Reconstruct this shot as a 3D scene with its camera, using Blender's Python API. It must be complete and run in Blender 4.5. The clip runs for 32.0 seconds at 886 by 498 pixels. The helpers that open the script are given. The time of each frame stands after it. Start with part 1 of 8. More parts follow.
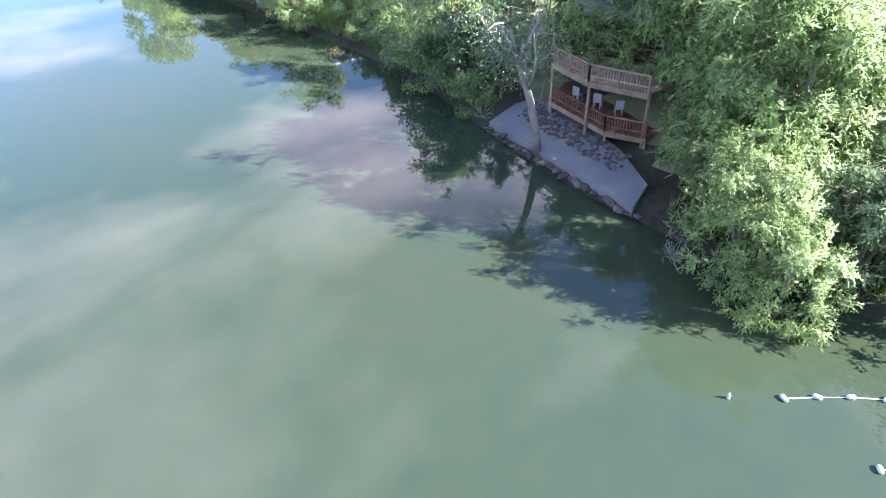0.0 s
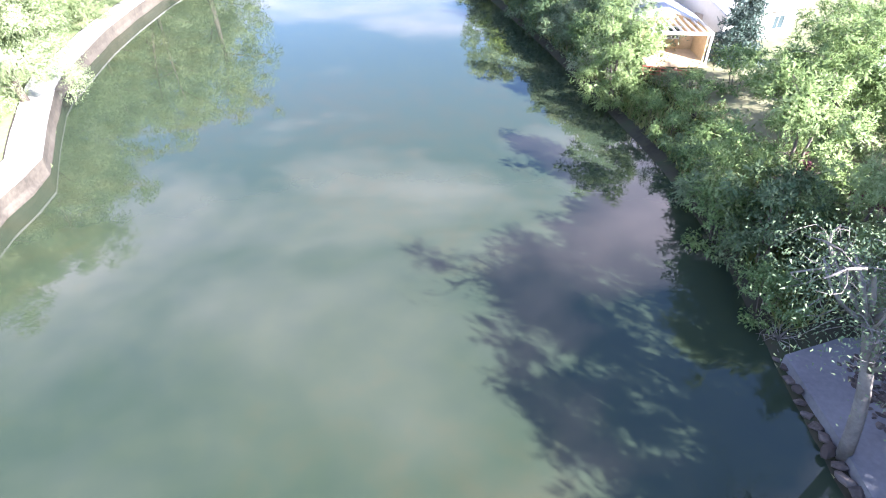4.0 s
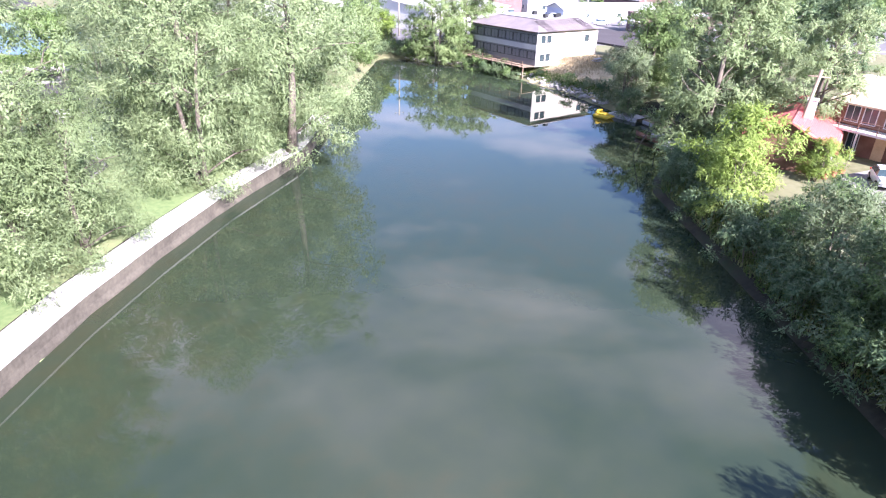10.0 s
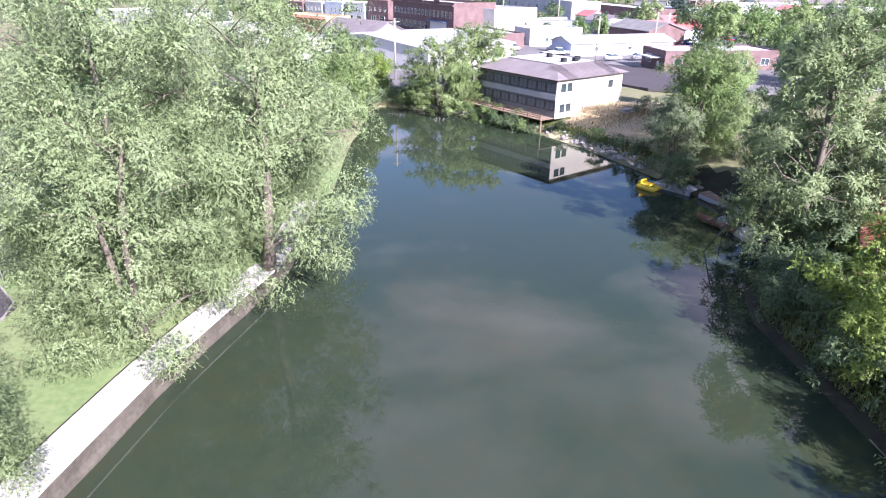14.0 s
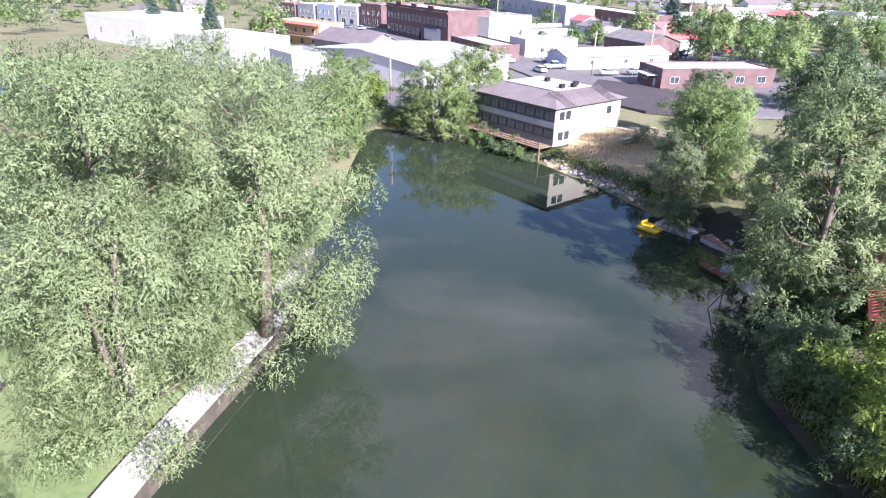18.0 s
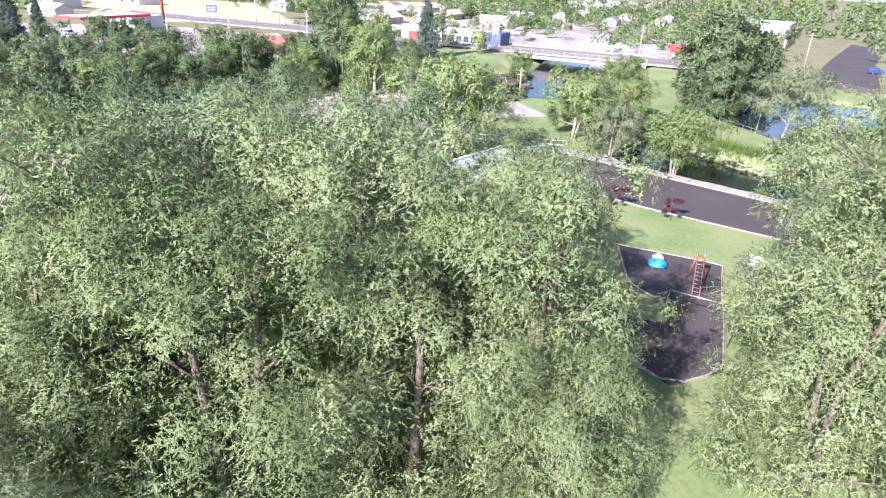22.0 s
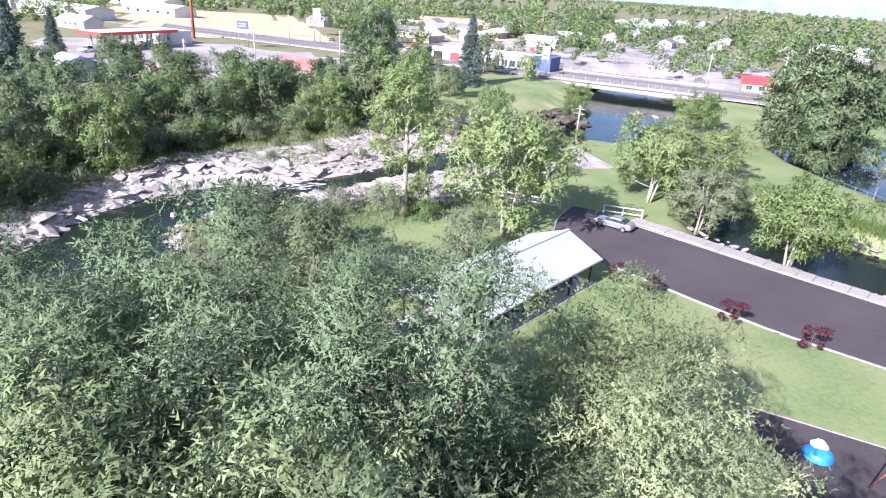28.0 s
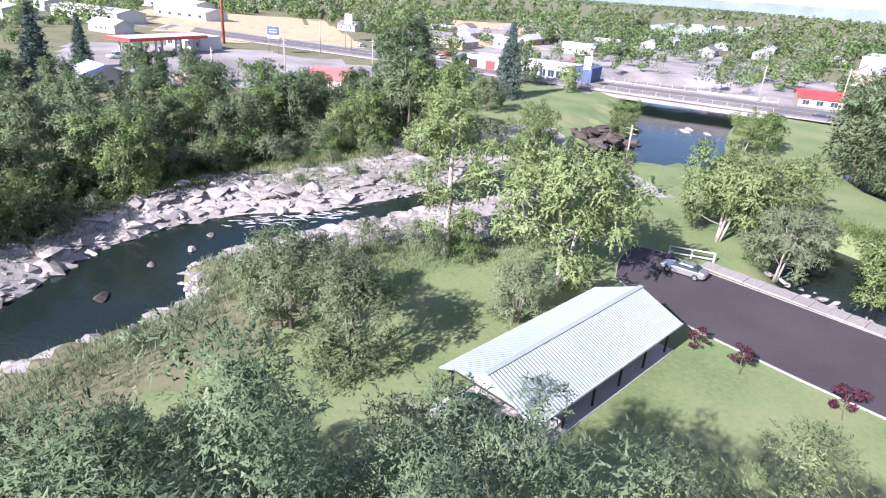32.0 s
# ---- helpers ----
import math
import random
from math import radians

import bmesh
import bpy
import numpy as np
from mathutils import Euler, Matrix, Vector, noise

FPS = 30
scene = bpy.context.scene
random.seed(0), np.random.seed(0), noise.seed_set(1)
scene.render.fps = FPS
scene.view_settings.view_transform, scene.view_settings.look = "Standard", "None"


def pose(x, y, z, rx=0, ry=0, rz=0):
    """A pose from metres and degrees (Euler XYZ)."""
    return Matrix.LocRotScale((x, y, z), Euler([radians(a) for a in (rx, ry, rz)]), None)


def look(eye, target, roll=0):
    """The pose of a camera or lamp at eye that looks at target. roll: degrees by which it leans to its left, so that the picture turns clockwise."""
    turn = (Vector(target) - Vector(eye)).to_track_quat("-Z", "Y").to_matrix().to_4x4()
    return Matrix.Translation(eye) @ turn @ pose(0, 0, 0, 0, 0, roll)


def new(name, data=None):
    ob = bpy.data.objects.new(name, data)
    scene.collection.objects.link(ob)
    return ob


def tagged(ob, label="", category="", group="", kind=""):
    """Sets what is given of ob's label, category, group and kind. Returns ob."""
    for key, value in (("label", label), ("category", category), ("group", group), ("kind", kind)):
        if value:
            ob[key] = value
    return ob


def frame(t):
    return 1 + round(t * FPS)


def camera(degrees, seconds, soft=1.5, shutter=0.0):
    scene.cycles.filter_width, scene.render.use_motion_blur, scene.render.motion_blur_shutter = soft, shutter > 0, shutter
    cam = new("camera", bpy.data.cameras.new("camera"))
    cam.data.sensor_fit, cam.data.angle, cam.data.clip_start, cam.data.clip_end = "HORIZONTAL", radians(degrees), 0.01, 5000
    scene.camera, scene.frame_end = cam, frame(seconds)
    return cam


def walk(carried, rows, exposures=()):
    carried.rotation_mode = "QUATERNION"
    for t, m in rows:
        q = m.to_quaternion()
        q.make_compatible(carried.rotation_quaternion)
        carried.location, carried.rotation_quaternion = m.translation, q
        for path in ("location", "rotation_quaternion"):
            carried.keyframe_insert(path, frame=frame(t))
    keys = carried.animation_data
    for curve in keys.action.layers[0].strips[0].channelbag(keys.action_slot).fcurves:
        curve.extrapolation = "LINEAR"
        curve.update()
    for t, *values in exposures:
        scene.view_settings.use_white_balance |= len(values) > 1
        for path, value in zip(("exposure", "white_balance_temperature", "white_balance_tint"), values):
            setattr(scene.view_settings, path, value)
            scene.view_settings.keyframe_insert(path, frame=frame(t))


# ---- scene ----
cam = camera(71.74, 32.0, soft=1.15)
PATH = [
    (0.0, -7.138, -61.531, 18.183, 52.037, 2.513, -43.686),
    (0.5, -5.590, -60.311, 17.941, 52.624, 2.573, -38.308),
    (1.0, -3.987, -58.853, 17.888, 53.008, 2.535, -32.634),
    (1.5, -2.628, -57.653, 17.927, 53.445, 2.442, -26.869),
    (2.0, -1.567, -56.336, 18.108, 53.557, 1.988, -21.796),
    (2.5, -0.470, -54.929, 18.308, 53.769, 1.235, -17.682),
    (3.0, 0.499, -53.962, 18.378, 53.981, 0.404, -14.355),
    (3.5, 1.058, -53.146, 18.637, 53.936, -0.433, -12.231),
    (5.5, 3.103, -48.417, 18.553, 54.332, -1.237, -5.676),
    (6.0, 3.248, -46.630, 18.582, 54.351, -1.269, -3.951),
    (6.5, 3.585, -44.263, 18.452, 54.478, -1.164, -1.711),
    (7.0, 4.240, -41.722, 18.284, 54.737, -0.960, 0.486),
    (7.5, 4.086, -38.522, 18.265, 55.100, -1.161, 1.233),
    (8.0, 4.125, -34.585, 18.927, 55.455, -1.354, 1.922),
    (8.5, 3.628, -30.728, 19.257, 57.299, -1.632, 1.744),
    (9.0, 3.294, -26.787, 19.136, 59.734, -1.710, 1.619),
    (9.5, 2.786, -22.893, 19.159, 62.133, -1.594, 1.425),
    (10.0, 1.983, -18.701, 19.160, 64.161, -1.585, 1.094),
    (10.5, 1.365, -14.656, 19.304, 65.510, -1.561, 0.824),
    (11.0, 0.909, -10.574, 19.648, 66.083, -1.354, 0.856),
    (11.5, 0.029, -7.012, 20.032, 66.249, -1.183, 0.883),
    (12.0, -0.428, -4.606, 20.292, 66.445, -1.109, 0.965),
    (12.5, -0.529, -3.380, 20.434, 66.753, -0.995, 0.999),
    (13.0, -0.703, -2.581, 20.509, 66.685, -0.925, 0.676),
    (13.5, -0.821, -2.312, 20.754, 66.319, -0.852, 0.182),
    (15.5, -0.128, -0.378, 24.021, 65.397, -0.295, -0.043),
    (16.0, 0.000, 0.000, 24.955, 65.425, -0.001, -0.000),
    (16.5, 0.073, 0.209, 25.577, 65.439, 0.526, 0.004),
    (17.0, 0.069, 0.509, 25.998, 65.134, 0.689, 0.041),
    (17.5, -0.506, 0.785, 25.978, 65.042, 0.131, -0.388),
    (18.0, -1.604, 1.118, 25.632, 65.336, -1.159, -0.729),
    (18.5, -1.589, 0.987, 25.783, 65.611, -2.017, 3.265),
    (19.0, -1.233, 0.407, 26.084, 66.311, -2.316, 11.897),
    (19.5, -1.581, 1.018, 25.637, 66.465, -2.493, 23.651),
    (20.0, -2.249, 1.665, 25.260, 65.641, -1.533, 34.851),
    (20.5, -2.488, 1.943, 25.178, 64.743, -0.575, 46.963),
    (21.0, -2.098, 1.670, 25.290, 64.432, -0.366, 58.780),
    (21.5, -1.978, 1.643, 25.415, 65.027, -1.229, 66.458),
    (22.0, -2.057, 1.803, 25.474, 65.769, -2.608, 70.246),
    (22.5, -2.149, 2.027, 25.703, 66.425, -3.411, 70.806),
    (23.0, -2.607, 2.194, 25.750, 66.725, -3.451, 70.844),
    (23.5, -3.482, 2.733, 25.690, 66.723, -3.457, 71.050),
    (24.0, -4.601, 2.962, 25.811, 66.778, -3.355, 71.292),
    (24.5, -5.972, 2.935, 26.204, 66.802, -3.144, 71.784),
    (25.0, -7.717, 3.286, 26.656, 66.705, -3.008, 71.325),
    (25.5, -9.717, 3.592, 26.914, 66.723, -3.092, 70.666),
    (27.5, -20.076, 7.021, 26.482, 66.626, -3.611, 73.084),
    (28.0, -22.001, 7.359, 26.804, 66.633, -3.427, 73.914),
    (28.5, -23.646, 7.670, 26.758, 66.817, -3.339, 74.365),
    (29.0, -25.329, 8.005, 26.856, 66.791, -3.489, 74.670),
    (29.5, -25.996, 8.072, 27.061, 66.711, -3.508, 75.146),
    (30.0, -26.853, 7.912, 27.222, 66.783, -3.604, 75.617),
    (30.5, -27.009, 7.598, 27.607, 66.683, -3.681, 76.116),
    (31.0, -27.488, 7.315, 27.912, 66.536, -3.702, 76.408),
    (31.5, -29.301, 7.435, 27.839, 66.572, -3.636, 76.558),
    (32.0, -31.378, 7.584, 27.654, 66.666, -3.648, 76.476),
]
walk(cam, [(t, pose(*p)) for t, *p in PATH], [(0.0, 3.0, 5950, 16), (3.0, 2.95, 5950, 20), (6.0, 2.75, 5900, 23), (8.0, 2.45, 5850, 26), (9.0, 2.3, 5850, 27), (12.0, 1.9, 5850, 27), (16.0, 1.6, 5850, 27), (22.0, 1.56, 6100, 24), (25.0, 1.52, 5900, 27), (28.0, 1.45, 5900, 27), (32.0, 1.25, 5900, 26)])

# ---- light ----
SUN_FROM = Vector((0.58, -0.81, 0.60)).normalized()
world = bpy.data.worlds.new("world")
scene.world = world
world.use_nodes = True
wn, wl = world.node_tree.nodes, world.node_tree.links
bg = wn["Background"]
sky = wn.new("ShaderNodeTexSky")
sky.sky_type, sky.sun_disc = "NISHITA", False
sky.sun_elevation = math.asin(SUN_FROM.z)
sky.sun_rotation = math.atan2(SUN_FROM.x, SUN_FROM.y)
sky.dust_density, sky.air_density, sky.ozone_density = 0.2, 1.0, 4.0
# fair-weather cloud, laid over the whole dome as on a flat layer
tc = wn.new("ShaderNodeTexCoord")
sep = wn.new("ShaderNodeSeparateXYZ")
wl.new(tc.outputs["Generated"], sep.inputs[0])
zz = wn.new("ShaderNodeMath")
zz.operation, zz.inputs[1].default_value = "MAXIMUM", 0.08
wl.new(sep.outputs["Z"], zz.inputs[0])
dvx, dvy = wn.new("ShaderNodeMath"), wn.new("ShaderNodeMath")
for node, axis in ((dvx, "X"), (dvy, "Y")):
    node.operation = "DIVIDE"
    wl.new(sep.outputs[axis], node.inputs[0])
    wl.new(zz.outputs[0], node.inputs[1])
comb = wn.new("ShaderNodeCombineXYZ")
wl.new(dvx.outputs[0], comb.inputs["X"])
wl.new(dvy.outputs[0], comb.inputs["Y"])
cn = wn.new("ShaderNodeTexNoise")
cn.inputs["Scale"].default_value, cn.inputs["Detail"].default_value = 1.6, 4.0
cn.inputs["Roughness"].default_value, cn.inputs["Distortion"].default_value = 0.5, 0.25
cs = wn.new("ShaderNodeMapping")
cs.inputs["Scale"].default_value = (0.85, 1.05, 1)
wl.new(comb.outputs[0], cs.inputs["Vector"])
wl.new(cs.outputs[0], cn.inputs["Vector"])
# the cloud lies in long streets from west to east
st, sw, sa = wn.new("ShaderNodeMath"), wn.new("ShaderNodeMath"), wn.new("ShaderNodeMath")
st.operation, st.inputs[1].default_value, st.inputs[2].default_value = "MULTIPLY_ADD", 2.417, -1.571
sw.operation = "SINE"
sa.operation, sa.inputs[1].default_value = "MULTIPLY_ADD", 0.12
wl.new(dvy.outputs[0], st.inputs[0])
wl.new(st.outputs[0], sw.inputs[0])
wl.new(sw.outputs[0], sa.inputs[0])
wl.new(cn.outputs["Fac"], sa.inputs[2])
cr = wn.new("ShaderNodeValToRGB")
cr.color_ramp.elements[0].position, cr.color_ramp.elements[1].position = 0.47, 0.86
wl.new(sa.outputs[0], cr.inputs["Fac"])
cm = wn.new("ShaderNodeMixRGB")
cm.inputs["Color2"].default_value = (11.5, 10.2, 10.6, 1)
# thinner towards the horizon
fh, fm = wn.new("ShaderNodeMath"), wn.new("ShaderNodeMath")
fh.operation, fh.use_clamp, fh.inputs[1].default_value, fh.inputs[2].default_value = "MULTIPLY_ADD", True, 2.6, -0.2
fm.operation = "MULTIPLY"
wl.new(sep.outputs["Z"], fh.inputs[0])
wl.new(fh.outputs[0], fm.inputs[0])
wl.new(cr.outputs["Color"], fm.inputs[1])
wl.new(fm.outputs[0], cm.inputs["Fac"])
wl.new(sky.outputs["Color"], cm.inputs["Color1"])
wl.new(cm.outputs["Color"], bg.inputs["Color"])
bg.inputs["Strength"].default_value = 0.068

sun = new("sun", bpy.data.lights.new("sun", "SUN"))
sun.data.energy, sun.data.angle, sun.data.color = 5.0, radians(0.53), (1.0, 0.95, 0.88)
sun.matrix_basis = look((0, 0, 0), -SUN_FROM)


# ---- materials ----
def material(name, colours, scale=3.0, rough=0.8, bump=0.3, metal=0.0, fine=None, spec=0.3, per_object=0.0, per_island=0.0, stretch=(1, 1, 1)):
    """A principled surface: two noise scales blend between the colours, a fine one gives relief."""
    m = bpy.data.materials.new(name)
    m.use_nodes = True
    n, l = m.node_tree.nodes, m.node_tree.links
    b = n["Principled BSDF"]
    b.inputs["Roughness"].default_value, b.inputs["Metallic"].default_value = rough, metal
    b.inputs["Specular IOR Level"].default_value = spec
    co = n.new("ShaderNodeTexCoord")
    mp = n.new("ShaderNodeMapping")
    mp.inputs["Scale"].default_value = stretch
    l.new(co.outputs["Object"], mp.inputs["Vector"])
    na, nb = n.new("ShaderNodeTexNoise"), n.new("ShaderNodeTexNoise")
    na.inputs["Scale"].default_value, na.inputs["Detail"].default_value = 1.0 / scale, 6
    nb.inputs["Scale"].default_value, nb.inputs["Detail"].default_value = fine or 14.0 / scale, 4
    for t in (na, nb):
        l.new(mp.outputs[0], t.inputs["Vector"])
    ramp = n.new("ShaderNodeValToRGB")
    ramp.color_ramp.elements[0].position, ramp.color_ramp.elements[1].position = 0.33, 0.67
    while len(ramp.color_ramp.elements) < len(colours):
        ramp.color_ramp.elements.new(0.5)
    for i, c in enumerate(colours):
        e = ramp.color_ramp.elements[i]
        e.position = 0.33 + 0.34 * i / max(1, len(colours) - 1)
        e.color = (*c, 1)
    mix = n.new("ShaderNodeMath")
    mix.operation = "MULTIPLY_ADD"
    mix.inputs[1].default_value, mix.inputs[2].default_value = 0.35, 0.0
    l.new(nb.outputs["Fac"], mix.inputs[0])
    add = n.new("ShaderNodeMath")
    add.operation = "MULTIPLY_ADD"
    add.inputs[1].default_value = 0.65
    l.new(na.outputs["Fac"], add.inputs[0])
    l.new(mix.outputs[0], add.inputs[2])
    fac = add.outputs[0]
    for amount, node, socket in ((per_object, "ShaderNodeObjectInfo", "Random"), (per_island, "ShaderNodeNewGeometry", "Random Per Island")):
        if amount:
            info = n.new(node)
            k = n.new("ShaderNodeMath")
            k.operation = "MULTIPLY_ADD"
            k.inputs[1].default_value = amount
            l.new(info.outputs[socket], k.inputs[0])
            l.new(fac, k.inputs[2])
            o = n.new("ShaderNodeMath")
            o.operation, o.inputs[1].default_value = "SUBTRACT", amount / 2
            l.new(k.outputs[0], o.inputs[0])
            fac = o.outputs[0]
    l.new(fac, ramp.inputs["Fac"])
    l.new(ramp.outputs["Color"], b.inputs["Base Color"])
    if bump:
        bp = n.new("ShaderNodeBump")
        bp.inputs["Strength"].default_value, bp.inputs["Distance"].default_value = bump, 0.03
        l.new(nb.outputs["Fac"], bp.inputs["Height"])
        l.new(bp.outputs[0], b.inputs["Normal"])
    return m


def leaf_material(name, colours, through_light=0.35, vary=0.42):
    """Foliage: every leaf has its own shade, lets some light through and has a weak gloss."""
    m = material(name, colours, scale=4.0, rough=0.55, bump=0, spec=0.25, per_object=0.3, per_island=vary)
    n, l = m.node_tree.nodes, m.node_tree.links
    b = n["Principled BSDF"]
    tr = n.new("ShaderNodeBsdfTranslucent")
    ramp = [x for x in n if x.type == "VALTORGB"][0]
    l.new(ramp.outputs["Color"], tr.inputs["Color"])
    mx = n.new("ShaderNodeMixShader")
    mx.inputs["Fac"].default_value = through_light
    l.new(b.outputs[0], mx.inputs[1])
    l.new(tr.outputs[0], mx.inputs[2])
    l.new(mx.outputs[0], n["Material Output"].inputs["Surface"])
    return m


def water_material(name, colours, scale, ripple, ripple_size, spec=0.9):
    m = material(name, colours, scale=scale, rough=0.015, bump=0, spec=spec)
    n, l = m.node_tree.nodes, m.node_tree.links
    b = n["Principled BSDF"]
    b.inputs["IOR"].default_value = 1.33
    co = [x for x in n if x.type == "TEX_COORD"][0]
    na, nb = n.new("ShaderNodeTexNoise"), n.new("ShaderNodeTexNoise")
    na.inputs["Scale"].default_value, na.inputs["Detail"].default_value = 1 / ripple_size, 3
    nb.inputs["Scale"].default_value, nb.inputs["Detail"].default_value = 0.12, 2
    k = n.new("ShaderNodeMath")
    k.operation = "MULTIPLY"
    bp = n.new("ShaderNodeBump")
    bp.inputs["Strength"].default_value, bp.inputs["Distance"].default_value = ripple, 0.05
    for t in (na, nb):
        l.new(co.outputs["Object"], t.inputs["Vector"])
    l.new(na.outputs["Fac"], k.inputs[0])
    l.new(nb.outputs["Fac"], k.inputs[1])
    l.new(k.outputs[0], bp.inputs["Height"])
    l.new(bp.outputs[0], b.inputs["Normal"])
    return m


def glass_material(name, tint=(0.03, 0.045, 0.05)):
    m = material(name, [tint, tuple(c * 1.8 for c in tint)], scale=2.0, rough=0.05, bump=0, spec=0.8)
    return m


M = {}
M["pond"] = water_material("pond_water", [(0.024, 0.037, 0.025), (0.029, 0.042, 0.025), (0.038, 0.043, 0.023)], 22, 0.04, 0.8)
M["river"] = water_material("river_water", [(0.010, 0.018, 0.016), (0.018, 0.028, 0.022)], 8, 0.9, 0.5, 0.4)
M["pond_far"] = water_material("upper_pond_water", [(0.012, 0.022, 0.028), (0.02, 0.03, 0.035)], 20, 0.12, 1.0)
M["ground"] = material("ground_earth", [(0.115, 0.125, 0.055), (0.21, 0.20, 0.115), (0.10, 0.145, 0.055)], 14, 0.95, 0.5, fine=1.2)
# Leafy soil taken near black: the overhung shore's shade put into its colour.
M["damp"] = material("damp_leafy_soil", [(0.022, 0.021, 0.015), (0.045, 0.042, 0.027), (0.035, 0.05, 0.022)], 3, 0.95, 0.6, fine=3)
M["lawn"] = material("mown_lawn", [(0.12, 0.185, 0.070), (0.19, 0.245, 0.105), (0.26, 0.27, 0.14)], 9, 0.9, 0.6, fine=2.5)
M["dry"] = material("dry_grass", [(0.42, 0.33, 0.19), (0.54, 0.44, 0.28), (0.34, 0.28, 0.15)], 5, 0.95, 0.6, fine=3)
M["asphalt"] = material("asphalt", [(0.060, 0.052, 0.056), (0.085, 0.075, 0.080)], 6, 0.9, 0.3, fine=4)
M["asphalt_old"] = material("worn_asphalt", [(0.14, 0.132, 0.135), (0.20, 0.19, 0.195)], 8, 0.9, 0.3, fine=2)
M["gravel"] = material("pale_gravel", [(0.20, 0.185, 0.175), (0.32, 0.30, 0.285), (0.42, 0.40, 0.38)], 14, 0.95, 0.5, fine=3)
M["concrete"] = material("concrete", [(0.42, 0.40, 0.37), (0.58, 0.56, 0.52)], 3, 0.85, 0.25, fine=6)
# Wall face: far darker and browner than the walk's concrete.
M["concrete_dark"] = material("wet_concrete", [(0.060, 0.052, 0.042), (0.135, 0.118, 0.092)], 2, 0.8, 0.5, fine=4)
# Concrete darkened and blued, so the trees' shade sits in its base colour.
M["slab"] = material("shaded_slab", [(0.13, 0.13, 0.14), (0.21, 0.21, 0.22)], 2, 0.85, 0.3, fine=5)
M["rock"] = material("river_rock", [(0.18, 0.163, 0.150), (0.45, 0.42, 0.385), (0.30, 0.275, 0.25)], 2.5, 0.9, 0.9, fine=2.2, per_object=0.3, per_island=0.4)
M["basalt"] = material("dark_basalt", [(0.055, 0.045, 0.04), (0.13, 0.11, 0.10)], 2, 0.9, 0.9, fine=3, per_island=0.4)
M["bark"] = material("bark", [(0.10, 0.082, 0.066), (0.20, 0.17, 0.14)], 0.7, 0.95, 0.8, fine=9, stretch=(1, 1, 0.25))
M["bark_pale"] = material("pale_bark", [(0.30, 0.27, 0.23), (0.46, 0.42, 0.36)], 0.6, 0.95, 0.7, fine=9, stretch=(1, 1, 0.25))
M["dead"] = material("bleached_twigs", [(0.15, 0.135, 0.122), (0.26, 0.24, 0.22)], 0.6, 0.95, 0.5, fine=9)
M["willow"] = leaf_material("willow_leaves", [(0.190, 0.252, 0.116), (0.290, 0.362, 0.180), (0.390, 0.455, 0.258)], 0.33, 0.22)
# Two darker copies of the willow leaf, weaker light put into their colour.
M["grove"] = leaf_material("grove_willow_leaves", [(0.160, 0.218, 0.094), (0.240, 0.307, 0.143), (0.320, 0.388, 0.202)], 0.27, 0.22)
M["sallow"] = leaf_material("sallow_leaves", [(0.105, 0.165, 0.080), (0.165, 0.235, 0.122), (0.230, 0.300, 0.170)], 0.25, 0.24)
M["broad"] = leaf_material("broad_leaves", [(0.105, 0.180, 0.056), (0.175, 0.265, 0.092), (0.265, 0.355, 0.145)])
M["light"] = leaf_material("light_green_leaves", [(0.135, 0.208, 0.066), (0.215, 0.298, 0.112), (0.300, 0.375, 0.168)])
M["dark"] = leaf_material("dark_leaves", [(0.080, 0.134, 0.060), (0.136, 0.200, 0.094), (0.192, 0.250, 0.132)], 0.28)
M["yellow"] = leaf_material("yellow_green_leaves", [(0.175, 0.255, 0.05), (0.275, 0.37, 0.085), (0.36, 0.45, 0.13)])
M["sage"] = leaf_material("grey_green_leaves", [(0.130, 0.180, 0.090), (0.210, 0.262, 0.142), (0.285, 0.330, 0.205)])
M["straw"] = leaf_material("straw_stalks", [(0.34, 0.27, 0.14), (0.46, 0.37, 0.22), (0.30, 0.27, 0.14)])
M["plum"] = leaf_material("plum_leaves", [(0.09, 0.025, 0.045), (0.15, 0.04, 0.07), (0.10, 0.08, 0.05)])
M["spruce"] = leaf_material("spruce_needles", [(0.048, 0.088, 0.066), (0.090, 0.135, 0.108), (0.140, 0.180, 0.155)], 0.12)
M["grass"] = leaf_material("bank_grass", [(0.077, 0.143, 0.033), (0.143, 0.209, 0.055), (0.264, 0.264, 0.110)])
M["wood"] = material("weathered_boards", [(0.20, 0.13, 0.09), (0.33, 0.25, 0.19)], 0.8, 0.8, 0.4, fine=12, stretch=(1, 1, 1), per_object=0.3)
M["wood_red"] = material("red_brown_stain", [(0.13, 0.062, 0.040), (0.225, 0.125, 0.085)], 0.8, 0.75, 0.3, fine=12, per_object=0.3)
M["wood_new"] = material("fresh_plywood", [(0.46, 0.32, 0.17), (0.62, 0.46, 0.27)], 0.8, 0.75, 0.2, fine=10, per_object=0.25)
M["roof_green"] = material("pale_green_metal", [(0.30, 0.36, 0.325), (0.385, 0.44, 0.40)], 6, 0.5, 0.05, spec=0.4)
M["roof_white"] = material("white_roofing", [(0.43, 0.42, 0.42), (0.56, 0.55, 0.55)], 5, 0.8, 0.1)
M["roof_pale"] = material("pale_grey_roofing", [(0.36, 0.35, 0.36), (0.50, 0.49, 0.50)], 5, 0.7, 0.1)
M["roof_tan"] = material("tan_shingle", [(0.46, 0.38, 0.27), (0.60, 0.51, 0.38)], 3, 0.9, 0.3, fine=8)
M["roof_red"] = material("faded_red_metal", [(0.48, 0.12, 0.12), (0.62, 0.22, 0.20)], 3, 0.5, 0.1)
